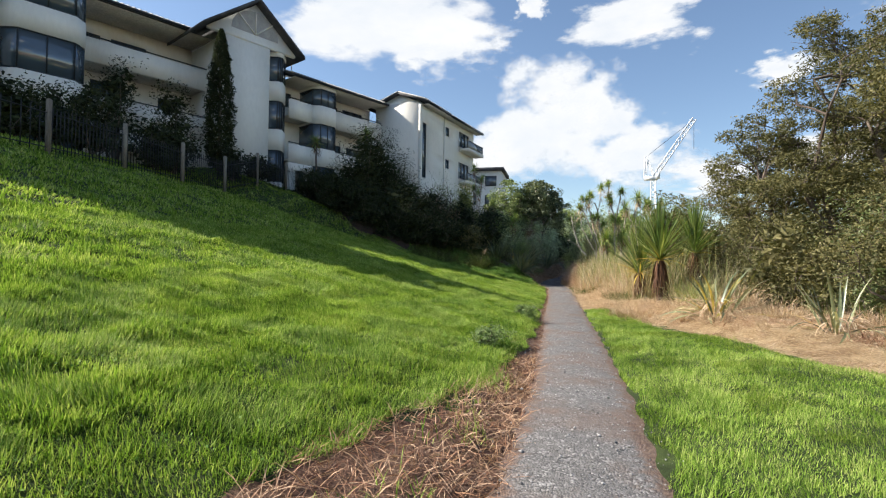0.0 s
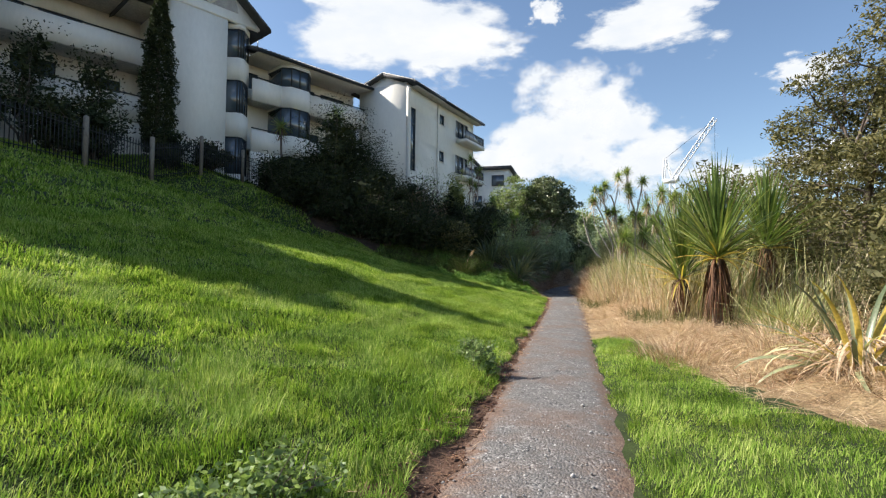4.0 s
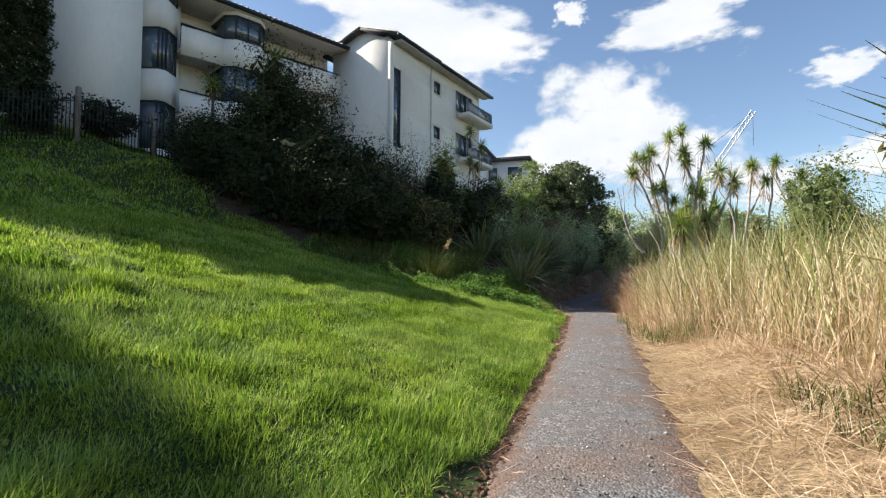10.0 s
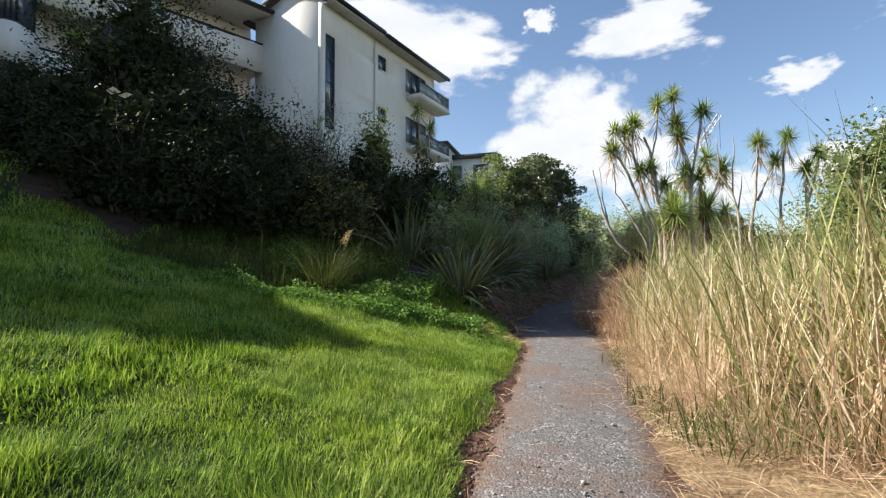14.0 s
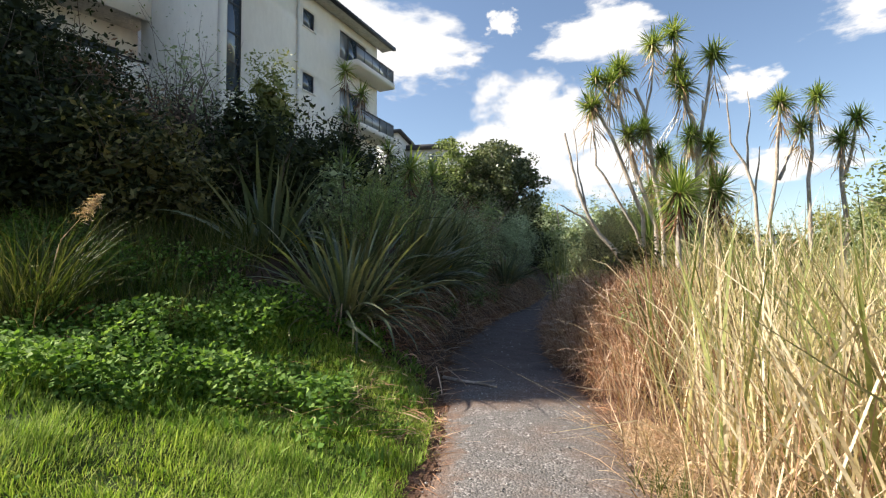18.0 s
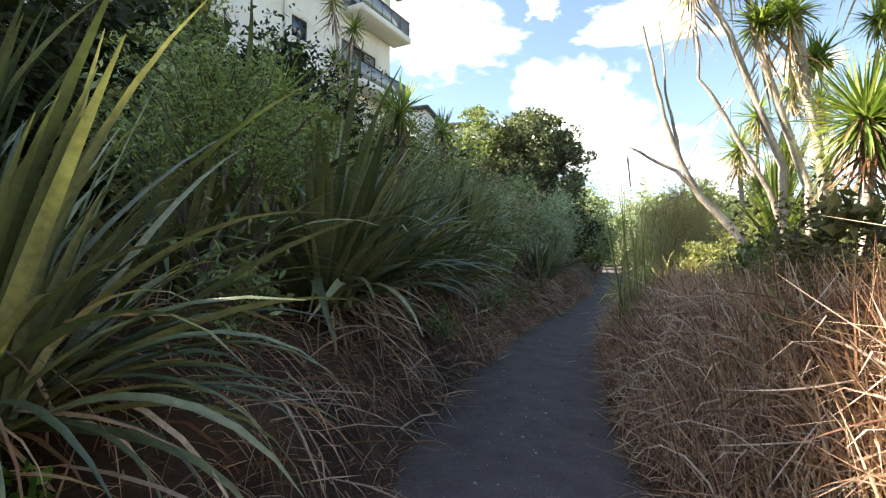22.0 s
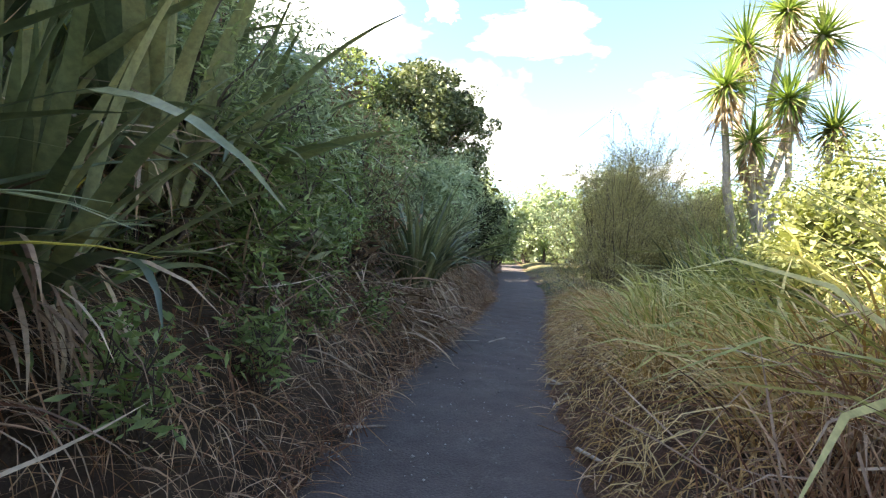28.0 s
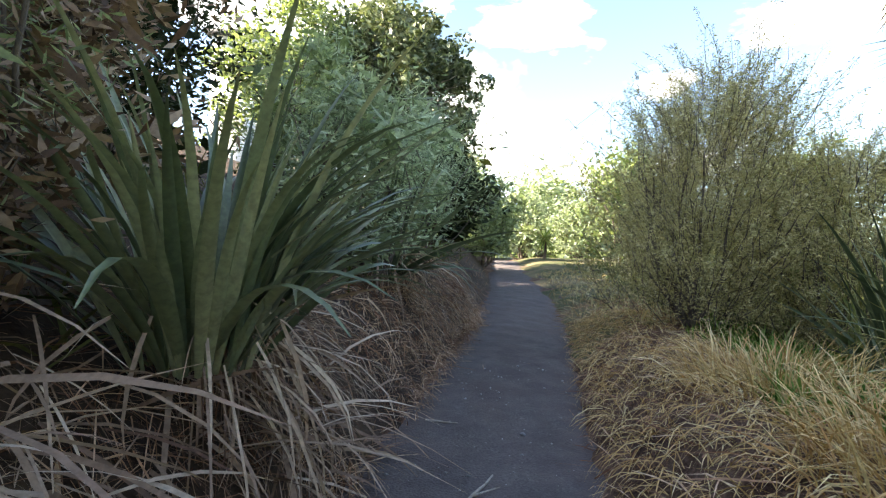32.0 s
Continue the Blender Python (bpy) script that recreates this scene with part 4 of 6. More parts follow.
            el = rng.uniform(low, 1.45) if rng.uniform() < 0.8 else rng.uniform(1.1, 1.5)
            k = int(np.clip(rng.normal((1.5 - el) * 5 + 1.8 + bend, 1.2), 0, 7))
            sc = size * rng.uniform(0.75, 1.1)
            m = pose(math.cos(a) * off + lean[0] * 0.1, math.sin(a) * off + lean[1] * 0.1, -0.05) @ Matrix.Rotation(a + 0.25 * lean[1] * math.cos(a) - 0.25 * lean[0] * math.sin(a), 4, "Z") @ Matrix.Rotation(-el, 4, "Y") @ Matrix.Rotation(rng.normal(0, 0.35), 4, "X") @ Matrix.Diagonal((sc, sc * wide, sc, 1))
            pale_one = i < pale
            old_one = pale <= i < pale + old
            part("leaf", FLAX_PALE if pale_one else FLAX_OLD if old_one else FLAX[k], ob, "pale leaf" if pale_one else "yellowed old leaf" if old_one else "", at=m)
    else:
        a = rng.uniform(0, 6.28, leaves)
        off = rng.uniform(0.02, 0.35, leaves) * size
        el = np.clip(rng.normal(1.15, 0.3, leaves), 0.4, 1.52)
        v, f = ribbons(np.stack([np.cos(a) * off, np.sin(a) * off, a * 0], 1), a, el, rng.uniform(1.1, 1.9, leaves) * size, 0.07 * size, (1.6 - el) * 1.3, 6, 0.3, 0.3, 1.7, 0.45)
        part("leaves", mesh_np("leaves", v, f, M["flax_joined"]), ob, kind="stuff")
    if dead:
        a = rng.uniform(0, 6.28, dead) if toward is None else toward + rng.normal(0, 1.0, dead)
        off = rng.uniform(0.05, 0.5, dead) * size
        v, f = ribbons(np.stack([np.cos(a) * off, np.sin(a) * off, (rng.uniform(0.0, 0.4, dead) - 1.2 * drape * rng.uniform(0, 1, dead)) * size], 1), a, rng.uniform(-1.15, 0.2, dead) - drape * 0.7, rng.uniform(0.4, 0.85, dead) * size * (1 + drape), rng.uniform(0.008, 0.026, dead), rng.uniform(0.5, 1.6, dead), 4, 0.0, 0.6)
        part("dead_leaves", mesh_np("dead_leaves", v, f, M[skirt]), ob, "dry grey-brown dead leaves hanging", "stuff")
    return ob


def leaf_head(at, n, length, width, parent, droop=0.4, mat_="cabbage", lowest=-0.8):
    """A round tuft of narrow leaves at the end of a cabbage-tree branch."""
    at = np.asarray(at, float)
    u = rng.uniform(lowest, 1, n)
    el = np.arcsin(np.clip(u, -1, 1))
    a = rng.uniform(0, 6.28, n)
    v, f = ribbons(at + rng.normal(0, 0.035, (n, 3)), a, el, rng.uniform(0.75, 1.1, n) * length, width, (1.2 - el) * droop * rng.uniform(0.3, 1.1, n), 4, 0.25, 0.2, 1.5, 0.7)
    part("leaf_head", mesh_np("leaf_head", v, f, M[mat_]), parent)


def cabbage_tree(label, x, y, trunks, head_n=80, length=0.75, width=0.035, dead=0, bark="bark_pale", z=None, name="cabbage_tree", skirt="cabbage_dead"):
    """trunks: lists of points (relative to the base), each ending in a head of leaves; the last number is its thickness."""
    ob = thing(name, label, "cabbage tree", (x, y, ground_at(x, y) if z is None else z), "cabbage trees")
    for points, rad, head in trunks:
        pts = np.array(points, float)
        fine = np.concatenate([wiggle(p, q, 4, 0.06)[:-1] for p, q in zip(pts, pts[1:])] + [pts[-1:]])
        part("trunk", mesh_np("trunk", *tube_np(fine, np.linspace(rad, rad * 0.6, len(fine)), 8), M[bark], True), ob)
        if head:
            leaf_head(fine[-1], int(head_n * head), length * min(1.0, 0.6 + 0.4 * head), width, ob)
        if dead and head:
            n = int(dead * head)
            a = rng.uniform(0, 6.28, n)
            zz = rng.uniform(-0.75, 0.05, n)
            v, f = ribbons(fine[-1] + np.stack([np.cos(a) * rad, np.sin(a) * rad, zz], 1), a, rng.uniform(-1.2, -0.3, n), rng.uniform(0.35, 0.7, n), width * 0.9, rng.uniform(0.3, 1.0, n), 3, 0.0, 0.3)
            part("dead_leaves", mesh_np("dead_leaves", v, f, M[skirt]), ob, "skirt of dead leaves", "stuff")
    return ob


def young_cabbage(label, x, y, trunk, length, n=170, old=26, dead=230):
    """A short trunk in a skirt of dead leaves, and an upright head of long stiff leaves."""
    ob = thing("cabbage_tree", label, "cabbage tree", (x, y, ground_at(x, y)), "cabbage trees")
    line = wiggle((0, 0, -0.05), (0.03, 0.02, trunk + 0.35), 6, 0.04)
    part("trunk", mesh_np("trunk", *tube_np(line, np.linspace(0.10, 0.07, 6), 8), M["bark"], True), ob)
    a, u = rng.uniform(0, 6.28, n), rng.uniform(0, 1, n)
    el = 0.3 + 1.22 * u ** 0.75
    base = np.stack([0 * a, 0 * a, trunk + 0.45 * u ** 1.5], 1) + rng.normal(0, 0.03, (n, 3))
    v, f = ribbons(base, a, el, rng.uniform(0.72, 1.0, n) * length, 0.043, (1.6 - el) * rng.uniform(0.05, 0.55, n), 5, 0.25, 0.2, 1.6, 0.7)
    part("leaf_head", mesh_np("leaf_head", v, f, M["cabbage_young"]), ob)
    a = rng.uniform(0, 6.28, old)
    v, f = ribbons(np.stack([0 * a, 0 * a, 0 * a + trunk - 0.02], 1), a, rng.uniform(-0.2, 0.6, old), rng.uniform(0.45, 0.85, old) * length * 0.8, 0.045, rng.uniform(0.4, 1.5, old), 5, 0.25, 0.3, 1.5, 0.7)
    part("old_leaves", mesh_np("old_leaves", v, f, M["leaf_old"]), ob, "yellowed old leaves", "stuff")
    a, zz = rng.uniform(0, 6.28, dead), trunk * rng.uniform(0.55, 1.02, dead)
    v, f = ribbons(np.stack([0.08 * np.cos(a), 0.08 * np.sin(a), zz], 1), a, (lo := rng.uniform(-1.3, -0.75, dead)), rng.uniform(0.35, 0.8, dead) * trunk * 0.85, 0.028, lo + rng.uniform(1.45, 1.65, dead), 5, 0.0, 0.4, 0.35)
    part("dead_leaves", mesh_np("dead_leaves", v, f, M["cabbage_dead"]), ob, "skirt of dead brown leaves", "stuff")
    return ob


def feathery(name, label, x, y, h, r, leaf, twigs=150, per=90, size=0.05, aspect=0.22, rise=0.75, bark="bark", category="shrub", tuft=0.07, low=0.02):
    """A bush of many fine upright sprays, each a twig clothed in small needle leaves."""
    ob = thing(name, label, category, (x, y, ground_at(x, y)))
    wood, pts = [], []
    for i in range(9):
        a = rng.uniform(0, 6.28)
        wood.append(tube_np(wiggle((0, 0, -0.1), (math.cos(a) * r * 0.45, math.sin(a) * r * 0.45, h * rng.uniform(0.4, 0.75)), 6, 0.14), np.linspace(0.03, 0.008, 6), 5))
    for i in range(twigs):
        a, q, u = rng.uniform(0, 6.28), math.sqrt(rng.uniform(0, 1)), rng.uniform(low, 1)
        env = math.sqrt(max(0.06, 1 - ((u - 0.42) / 0.62) ** 2)) * (0.85 + 0.25 * math.sin(a * 3 + x * 2))
        s = np.array([math.cos(a) * q * r * env * 0.8, math.sin(a) * q * r * env * 0.8, u * h * 0.8])
        ln = rng.uniform(0.16, 0.34) * h
        out = rng.uniform(0.15, 0.75) * (1 - rise) * 2
        e = s + ln * np.array([math.cos(a) * out + rng.normal(0, 0.15), math.sin(a) * out + rng.normal(0, 0.15), rise + rng.normal(0, 0.12)])
        tw = wiggle(s, e, 5, 0.12)
        wood.append(tube_np(tw, np.linspace(0.006, 0.002, 5), 3))
        w = rng.uniform(0, 1, per)
        k = np.minimum((w * 4).astype(int), 3)
        pts.append(tw[k] + (tw[k + 1] - tw[k]) * (w * 4 - k)[:, None] + rng.normal(0, 1, (per, 3)) * tuft * (1.15 - w)[:, None])
    part("trunk", mesh_np("trunk", *join_np(*wood), M[bark], True), ob)
    pts = np.concatenate(pts)
    pts = pts[pts[:, 2] > 0.02]
    part("leaves", mesh_np("leaves", *leaves_np(pts, size, aspect), M[leaf]), ob, kind="stuff")
    return ob


def thatch(name, label, n, y0, y1, side, lo, hi, h, w, material, seed, el=(0.1, 1.1), power=0.6, lift=0.0, wild=1.15, hang=(1.0, 1.6)):
    """Dead grass that grows on a bank's face and hangs toward the path."""
    r = np.random.default_rng(seed)
    y = r.uniform(y0, y1, n)
    d = lo + (hi - lo) * r.uniform(0, 1, n) ** 1.2
    x = path_x(y) + side * (path_w(y) + d)
    k = soft_noise(x, y, 2.2, seed) > -0.75
    x, y = x[k], y[k]
    m = len(x)
    az = (math.pi if side > 0 else 0) + r.normal(0, wild, m)
    v, f = ribbons(np.stack([x, y, land(x, y) - 0.02 + lift * r.uniform(0, 1, m)], 1), az, (start := r.uniform(*el, m)), r.uniform(*h, m), r.uniform(*w, m), start * (hang[0] > 0.5) + r.uniform(*hang, m), 4, 0, 0.5, power)
    return tagged(new(name, mesh_np(name, v, f, M[material])), label, "dead grass", kind="stuff")


def tussock(label, x, y, n, h, r, material, name="dry_grass", group="dry grass clumps", spread=(0.7, 1.5), droop=(0.5, 2.2), width=(0.004, 0.012), lift=0.0, cat="grass", segs=4, wild=0.7):
    z = ground_at(x, y) + lift
    ob = thing(name, label, cat, (x, y, z), group)
    a = rng.uniform(0, 6.28, n)
    q = np.sqrt(rng.uniform(0, 1, n)) * r
    b = np.stack([np.cos(a) * q, np.sin(a) * q], 1)
    bz = land(x + b[:, 0], y + b[:, 1]) - z - 0.03 + lift
    v, f = ribbons(np.c_[b, bz], a + rng.normal(0, wild, n), rng.uniform(*spread, n), rng.uniform(0.5, 1.15, n) * h, rng.uniform(*width, n), rng.uniform(*droop, n), segs, 0, 0.5)
    part("tuft", mesh_np("tuft", v, f, M[material]), ob, kind="stuff")
    if cat == "grass" and name != "dry_grass":
        k = n // 3
        v, f = ribbons(np.c_[b[:k], bz[:k]], a[:k], rng.uniform(-0.1, 0.8, k), rng.uniform(0.3, 0.6, k) * h, rng.uniform(*width, k), rng.uniform(0.4, 1.5, k), 3, 0, 0.5)
        part("dead_blades", mesh_np("dead_blades", v, f, M["straw_brown"]), ob, "dry brown blades at the base", "stuff")
    return ob


# ---------------------------------------------------------------- grass
def blades(name, label, n, xs, ys, keep, h, w, material, segs=2, lean=0.5, seed=1, droop=(0.2, 1.3), category="grass"):
    r = np.random.default_rng(seed)
    x, y = r.uniform(*xs, n), r.uniform(*ys, n)
    k = keep(x, y, r)
    x, y = x[k], y[k]
    big = 0.85 + 0.42 * np.clip(soft_noise(x, y, 1.9, 31) * 0.7 + soft_noise(x, y, 6.0, 32) * 0.7 + soft_noise(x, y, 19.0, 33) * 0.7, -1.1, 1.5)
    z = land(x, y) - 0.01
    v, f = ribbons(np.stack([x, y, z], 1), r.uniform(0, 6.28, len(x)), 1.45 - np.abs(r.normal(0, lean, len(x))), r.uniform(*h, len(x)) * big, r.uniform(*w, len(x)), r.uniform(*droop, len(x)), segs)
    return tagged(new(name, mesh_np(name, v, f, M[material])), label, category, kind="stuff")


def lawn_left(d0, d1):
    def keep(x, y, r):
        d = path_x(y) - x - path_w(y)
        edge = np.interp(y, [6, 12, 18, 28], [0.30, 0.17, 0.06, 0.10]) + 0.13 * soft_noise(x, y, 3.0, 41) + np.interp(y, [0, 2.7, 4, 5.5, 7], [1.1, 0.85, 0.45, 0.15, 0])
        bare = (np.hypot((x - 1.75) / 0.8, (y - 20.6) / 1.6) < 0.6 + 0.3 * soft_noise(x, y, 5, 44)) & (r.uniform(0, 1, len(x)) < 0.35)
        return (d > np.maximum(d0, edge)) & (d < d1) & (y < belt_edge(x) + 0.3 * soft_noise(x, y, 2, 48)) & ~bare
    return keep


def lawn_right(x, y, r):
    e = x - path_x(y) - path_w(y)
    return (e > 0.03 + 0.09 * soft_noise(x, y, 4, 42)) & (e + path_w(y) < straw_edge(y) + 0.25 * soft_noise(x, y, 2, 43))


LAWN = "bright green unevenly mown grass on the sloping bank"


def short_grass(label, n, ys, ds, side, keep, h, w, seed, lean=0.5):
    """Short straight blades, one triangle each, spread by their distance from the path."""
    r = np.random.default_rng(seed)
    y, d = r.uniform(*ys, n), r.uniform(*ds, n)
    x = path_x(y) + side * (path_w(y) + d)
    k = keep(x, y, r)
    x, y = x[k], y[k]
    m = len(x)
    clump = np.clip(soft_noise(x, y, 1.9, 31) * 0.55 + soft_noise(x, y, 6.0, 32) * 0.7 + soft_noise(x, y, 17.0, 33) * 0.8, -0.75, 1.5)
    ln = r.uniform(*h, m) * (0.98 + 0.45 * clump)
    az = 3.2 * soft_noise(x, y, 2.1, 34) + 1.5 * soft_noise(x, y, 7.0, 35) + r.normal(0, 1.0, m)
    el = 1.35 - np.abs(r.normal(0.1, lean, m))
    p = np.stack([x, y, land(x, y) - 0.008], 1)
    sd = np.stack([-np.sin(az), np.cos(az), 0 * az], 1) * (r.uniform(*w, m) * 0.5)[:, None]
    tip = p + np.stack([np.cos(az) * np.cos(el), np.sin(az) * np.cos(el), np.maximum(0.12, np.sin(el))], 1) * ln[:, None]
    return tagged(new("lawn_grass", mesh_np("lawn_grass", np.stack([p - sd, p + sd, tip], 1).reshape(-1, 3), np.arange(3 * m).reshape(m, 3), M["lawn"])), label, "grass", kind="stuff")


short_grass(LAWN, 520000, (1.0, 29), (0.1, 2.2), -1, lawn_left(0, 2.2), (0.035, 0.115), (0.004, 0.010), 51, 0.85)
short_grass(LAWN, 230000, (1.0, 9), (2.2, 5.5), -1, lawn_left(2.2, 5.5), (0.035, 0.11), (0.006, 0.012), 60, 0.85)
short_grass(LAWN, 330000, (1.2, 29), (2.2, 5), -1, lawn_left(2.2, 5), (0.045, 0.12), (0.008, 0.016), 52, 0.85)
short_grass(LAWN, 260000, (1.5, 34), (5, 10), -1, lawn_left(5, 10), (0.06, 0.13), (0.014, 0.028), 53, 0.8)
short_grass(LAWN, 110000, (3, 37), (10, 24), -1, lawn_left(10, 24), (0.08, 0.16), (0.035, 0.06), 59, 0.7)
short_grass("green mown grass beside the gravel path", 170000, (0.8, 15), (0, 2.2), 1, lawn_right, (0.035, 0.09), (0.004, 0.010), 54, 0.8)
short_grass("green mown grass beside the gravel path", 150000, (0.8, 12), (2.2, 6), 1, lawn_right, (0.035, 0.09), (0.006, 0.012), 61, 0.8)
blades("lawn_grass", LAWN, 80000, (-1.6, 6), (1.0, 29), lawn_left(0, 1.8), (0.08, 0.19), (0.004, 0.009), "lawn", 3, 0.9, 56, (0.5, 1.9))
# ragged taller fringe along the path's left edge
blades("edge_grass", "longer green grass and weeds fringing the path", 60000, (0.5, 6), (2, 28), lambda x, y, r: (np.abs(path_x(y) - x - path_w(y) - 0.5 - 0.15 * soft_noise(x, y, 3, 41)) < 0.18 * r.uniform(0, 1.6, len(x))) & (soft_noise(x, y, 1.5, 47) > -0.5), (0.10, 0.22), (0.006, 0.012), "lawn", 3, 0.6, 55)


def litter(name, label, n, xs, ys, keep, h, w, material, seed, el=(-0.05, 0.5), lift=0.06):
    r = np.random.default_rng(seed)
    x, y = r.uniform(*xs, n), r.uniform(*ys, n)
    k = keep(x, y, r)
    x, y = x[k], y[k]
    v, f = ribbons(np.stack([x, y, land(x, y) + r.uniform(0, lift, len(x))], 1), r.uniform(0, 6.28, len(x)), r.uniform(*el, len(x)), r.uniform(*h, len(x)), r.uniform(*w, len(x)), r.uniform(0.1, 0.9, len(x)), 2, 0, 0.6)
    return tagged(new(name, mesh_np(name, v, f, M[material])), label, "litter", kind="stuff")


def right_of(lo, hi):
    return lambda x, y, r: (x - path_x(y) > np.maximum(lo, straw_edge(y) - 0.1) + 0.2 * soft_noise(x, y, 2, 43)) & (x - path_x(y) < hi)


litter("straw_litter", "pale dry straw and cut reed lying beside the path", 62000, (4, 13), (5, 28), right_of(0.5, 8), (0.10, 0.42), (0.0022, 0.0065), "straw", 61)
litter("dead_leaf_litter", "brown dead leaves and stalks on the path margins", 40000, (2, 14), (27, 50), lambda x, y, r: (np.abs(x - path_x(y)) > path_w(y) - 0.05) & (np.abs(x - path_x(y)) < 2.4), (0.1, 0.4), (0.004, 0.014), "straw_brown", 62, (-0.1, 0.3), 0.04)
litter("twig_litter", "brown roots and dry stalks on the bare path edge", 26000, (-0.5, 6), (2, 28), lambda x, y, r: (path_x(y) - x - path_w(y) > -0.1) & (path_x(y) - x - path_w(y) < np.interp(y, [8, 16], [0.5, 0.22])), (0.05, 0.22), (0.003, 0.008), "straw_brown", 63, (-0.1, 0.4), 0.02)
litter("fallen_leaves", "a few dry flax leaves fallen on the gravel path", 130, (5, 12), (28, 48), lambda x, y, r: np.abs(x - path_x(y)) < path_w(y), (0.12, 0.45), (0.008, 0.022), "straw_grey", 64, (-0.03, 0.06), 0.045)
litter("root_litter", "dead brown grass roots on the bare verge", 24000, (-1.2, 3), (0.5, 7), lambda x, y, r: (path_x(y) - x - path_w(y) > -0.05) & (path_x(y) - x - path_w(y) < np.interp(y, [0, 2.7, 4, 5.5, 7], [1.3, 1.15, 0.8, 0.45, 0.25])), (0.06, 0.22), (0.003, 0.008), "straw_brown", 65, (-0.1, 0.9), 0.03)


def lawn_weeds(n, xs, ys, keep, size, seed, top=0.10):
    r = np.random.default_rng(seed)
    x, y = r.uniform(*xs, n), r.uniform(*ys, n)
    k = keep(x, y, r) & (soft_noise(x, y, 2.6, 49) + soft_noise(x, y, 8, 50) * 0.5 > -0.1)
    x, y = x[k], y[k]
    v, f = leaves_np(np.stack([x, y, land(x, y) + r.uniform(0.02, top, len(x)) * (1 + 0.5 * soft_noise(x, y, 4, 51))], 1), size, 0.7, 2.0)
    return tagged(new("lawn_weeds", mesh_np("lawn_weeds", v, f, M["weed"])), "low broad-leaved weeds and clover in the lawn", "weeds", kind="stuff")


lawn_weeds(46000, (0.5, 6), (25.2, 29.4), lambda x, y, r: (path_x(y) - x - path_w(y) > 0.7) & (y > 26.2 + 0.5 * soft_noise(x, y, 1.5, 46)), 0.055, 67, 0.3)
lawn_weeds(30000, (-2.5, 6), (1.2, 28.5), lawn_left(0, 3.4), 0.022, 66, 0.07)

# ---------------------------------------------------------------- reeds on the right
def reed_bed(name, label, n, xs, ys, keep, h, material, seed, w=(0.008, 0.022), lean=0.16, droop=(0.1, 0.9), segs=4):
    r = np.random.default_rng(seed)
    x, y = r.uniform(*xs, n), r.uniform(*ys, n)
    k = keep(x, y, r)
    x, y = x[k], y[k]
    tall = 0.8 + 0.25 * soft_noise(x, y, 0.9, 71)
    v, f = ribbons(np.stack([x, y, land(x, y) - 0.05], 1), r.uniform(0, 6.28, len(x)), 1.5 - np.abs(r.normal(0, lean, len(x))), r.uniform(*h, len(x)) * tall, r.uniform(*w, len(x)), r.uniform(*droop, len(x)), segs, 0, 0.4, 2.0)
    return tagged(new(name, mesh_np(name, v, f, M[material])), label, "reeds", kind="stuff")


def edge_gap(y):
    return np.interp(y, [14, 16, 20, 24, 27, 28.6, 30.2, 33, 40], [3.0, 2.3, 1.8, 1.2, 1.1, 1.05, 2.6, 2.6, 3.0])


def in_bed(y0, y1, depth, extra=0.0):
    return lambda x, y, r: (x - path_x(y) > edge_gap(y) + extra + 0.25 * soft_noise(x, y, 1.6, 72) + 0.5 * r.uniform(0, 1, len(x)) ** 3) & (x - path_x(y) < edge_gap(y) + depth) & (y > y0) & (y < y1)


reed_bed("dry_reeds", "tall dry straw-coloured reeds beside the path", 17000, (6, 14), (15.5, 30), in_bed(15.5, 29.6, 4.5), (1.1, 2.3), "reed", 73, (0.007, 0.021), 0.3, (0.1, 1.6))
reed_bed("green_reeds", "tall green reeds standing among dry ones", 4200, (6, 16), (15, 29), in_bed(15, 29, 6, 0.2), (1.6, 2.7), "reed_fresh", 74, (0.009, 0.02))
reed_bed("green_reeds", "broad green bulrush leaves among the dry reeds", 3600, (6, 16), (15, 29), lambda x, y, r: in_bed(15, 29, 5, 0.1)(x, y, r) & (soft_noise(x, y, 2.0, 79) > 0.1), (1.3, 2.6), "reed_fresh", 79, (0.016, 0.034), 0.2, (0.1, 1.2))
blades("reed_foot_grass", "green grass growing through the straw at the reeds' foot", 40000, (6, 11), (13.8, 28), lambda x, y, r: (x - path_x(y) > edge_gap(y) - 0.75) & (x - path_x(y) < edge_gap(y) + 0.9) & (soft_noise(x, y, 1.6, 80) + 0.5 * soft_noise(x, y, 5, 81) > 0.25), (0.12, 0.42), (0.005, 0.012), "lawn_tall", 3, 0.5, 82)
reed_bed("dry_reeds", "broken dry reeds leaning toward the path", 9000, (6, 11), (15.5, 30), in_bed(15.5, 29.8, 1.6, -0.4), (0.7, 1.6), "straw", 75, (0.004, 0.012), 0.6, (0.3, 2.2))
reed_bed("dry_reeds", "bent pale stalks crossing the reed bed", 1500, (6, 12), (15.5, 30), in_bed(15.5, 29.8, 2.2, -0.1), (0.9, 1.9), "straw", 83, (0.010, 0.020), 0.75, (0.0, 0.7), 3)
reed_bed("far_reeds", "mixed reeds behind the cabbage trees", 7000, (9, 22), (28, 48), lambda x, y, r: (x - path_x(y) > 3.4) & (x - path_x(y) < 11), (1.0, 2.0), "reed_green", 76, (0.015, 0.035), 0.2)

# ---------------------------------------------------------------- right-hand side, first stretch
young_cabbage("young cabbage tree with a large head of sword leaves", 7.07, 14.8, 1.25, 1.6, 190)
young_cabbage("young cabbage tree with dead brown skirt of leaves", 6.88, 16.0, 0.85, 1.65, 170)
young_cabbage("young cabbage tree behind the others", 8.75, 16.4, 1.5, 1.5, 170, 10, 120)
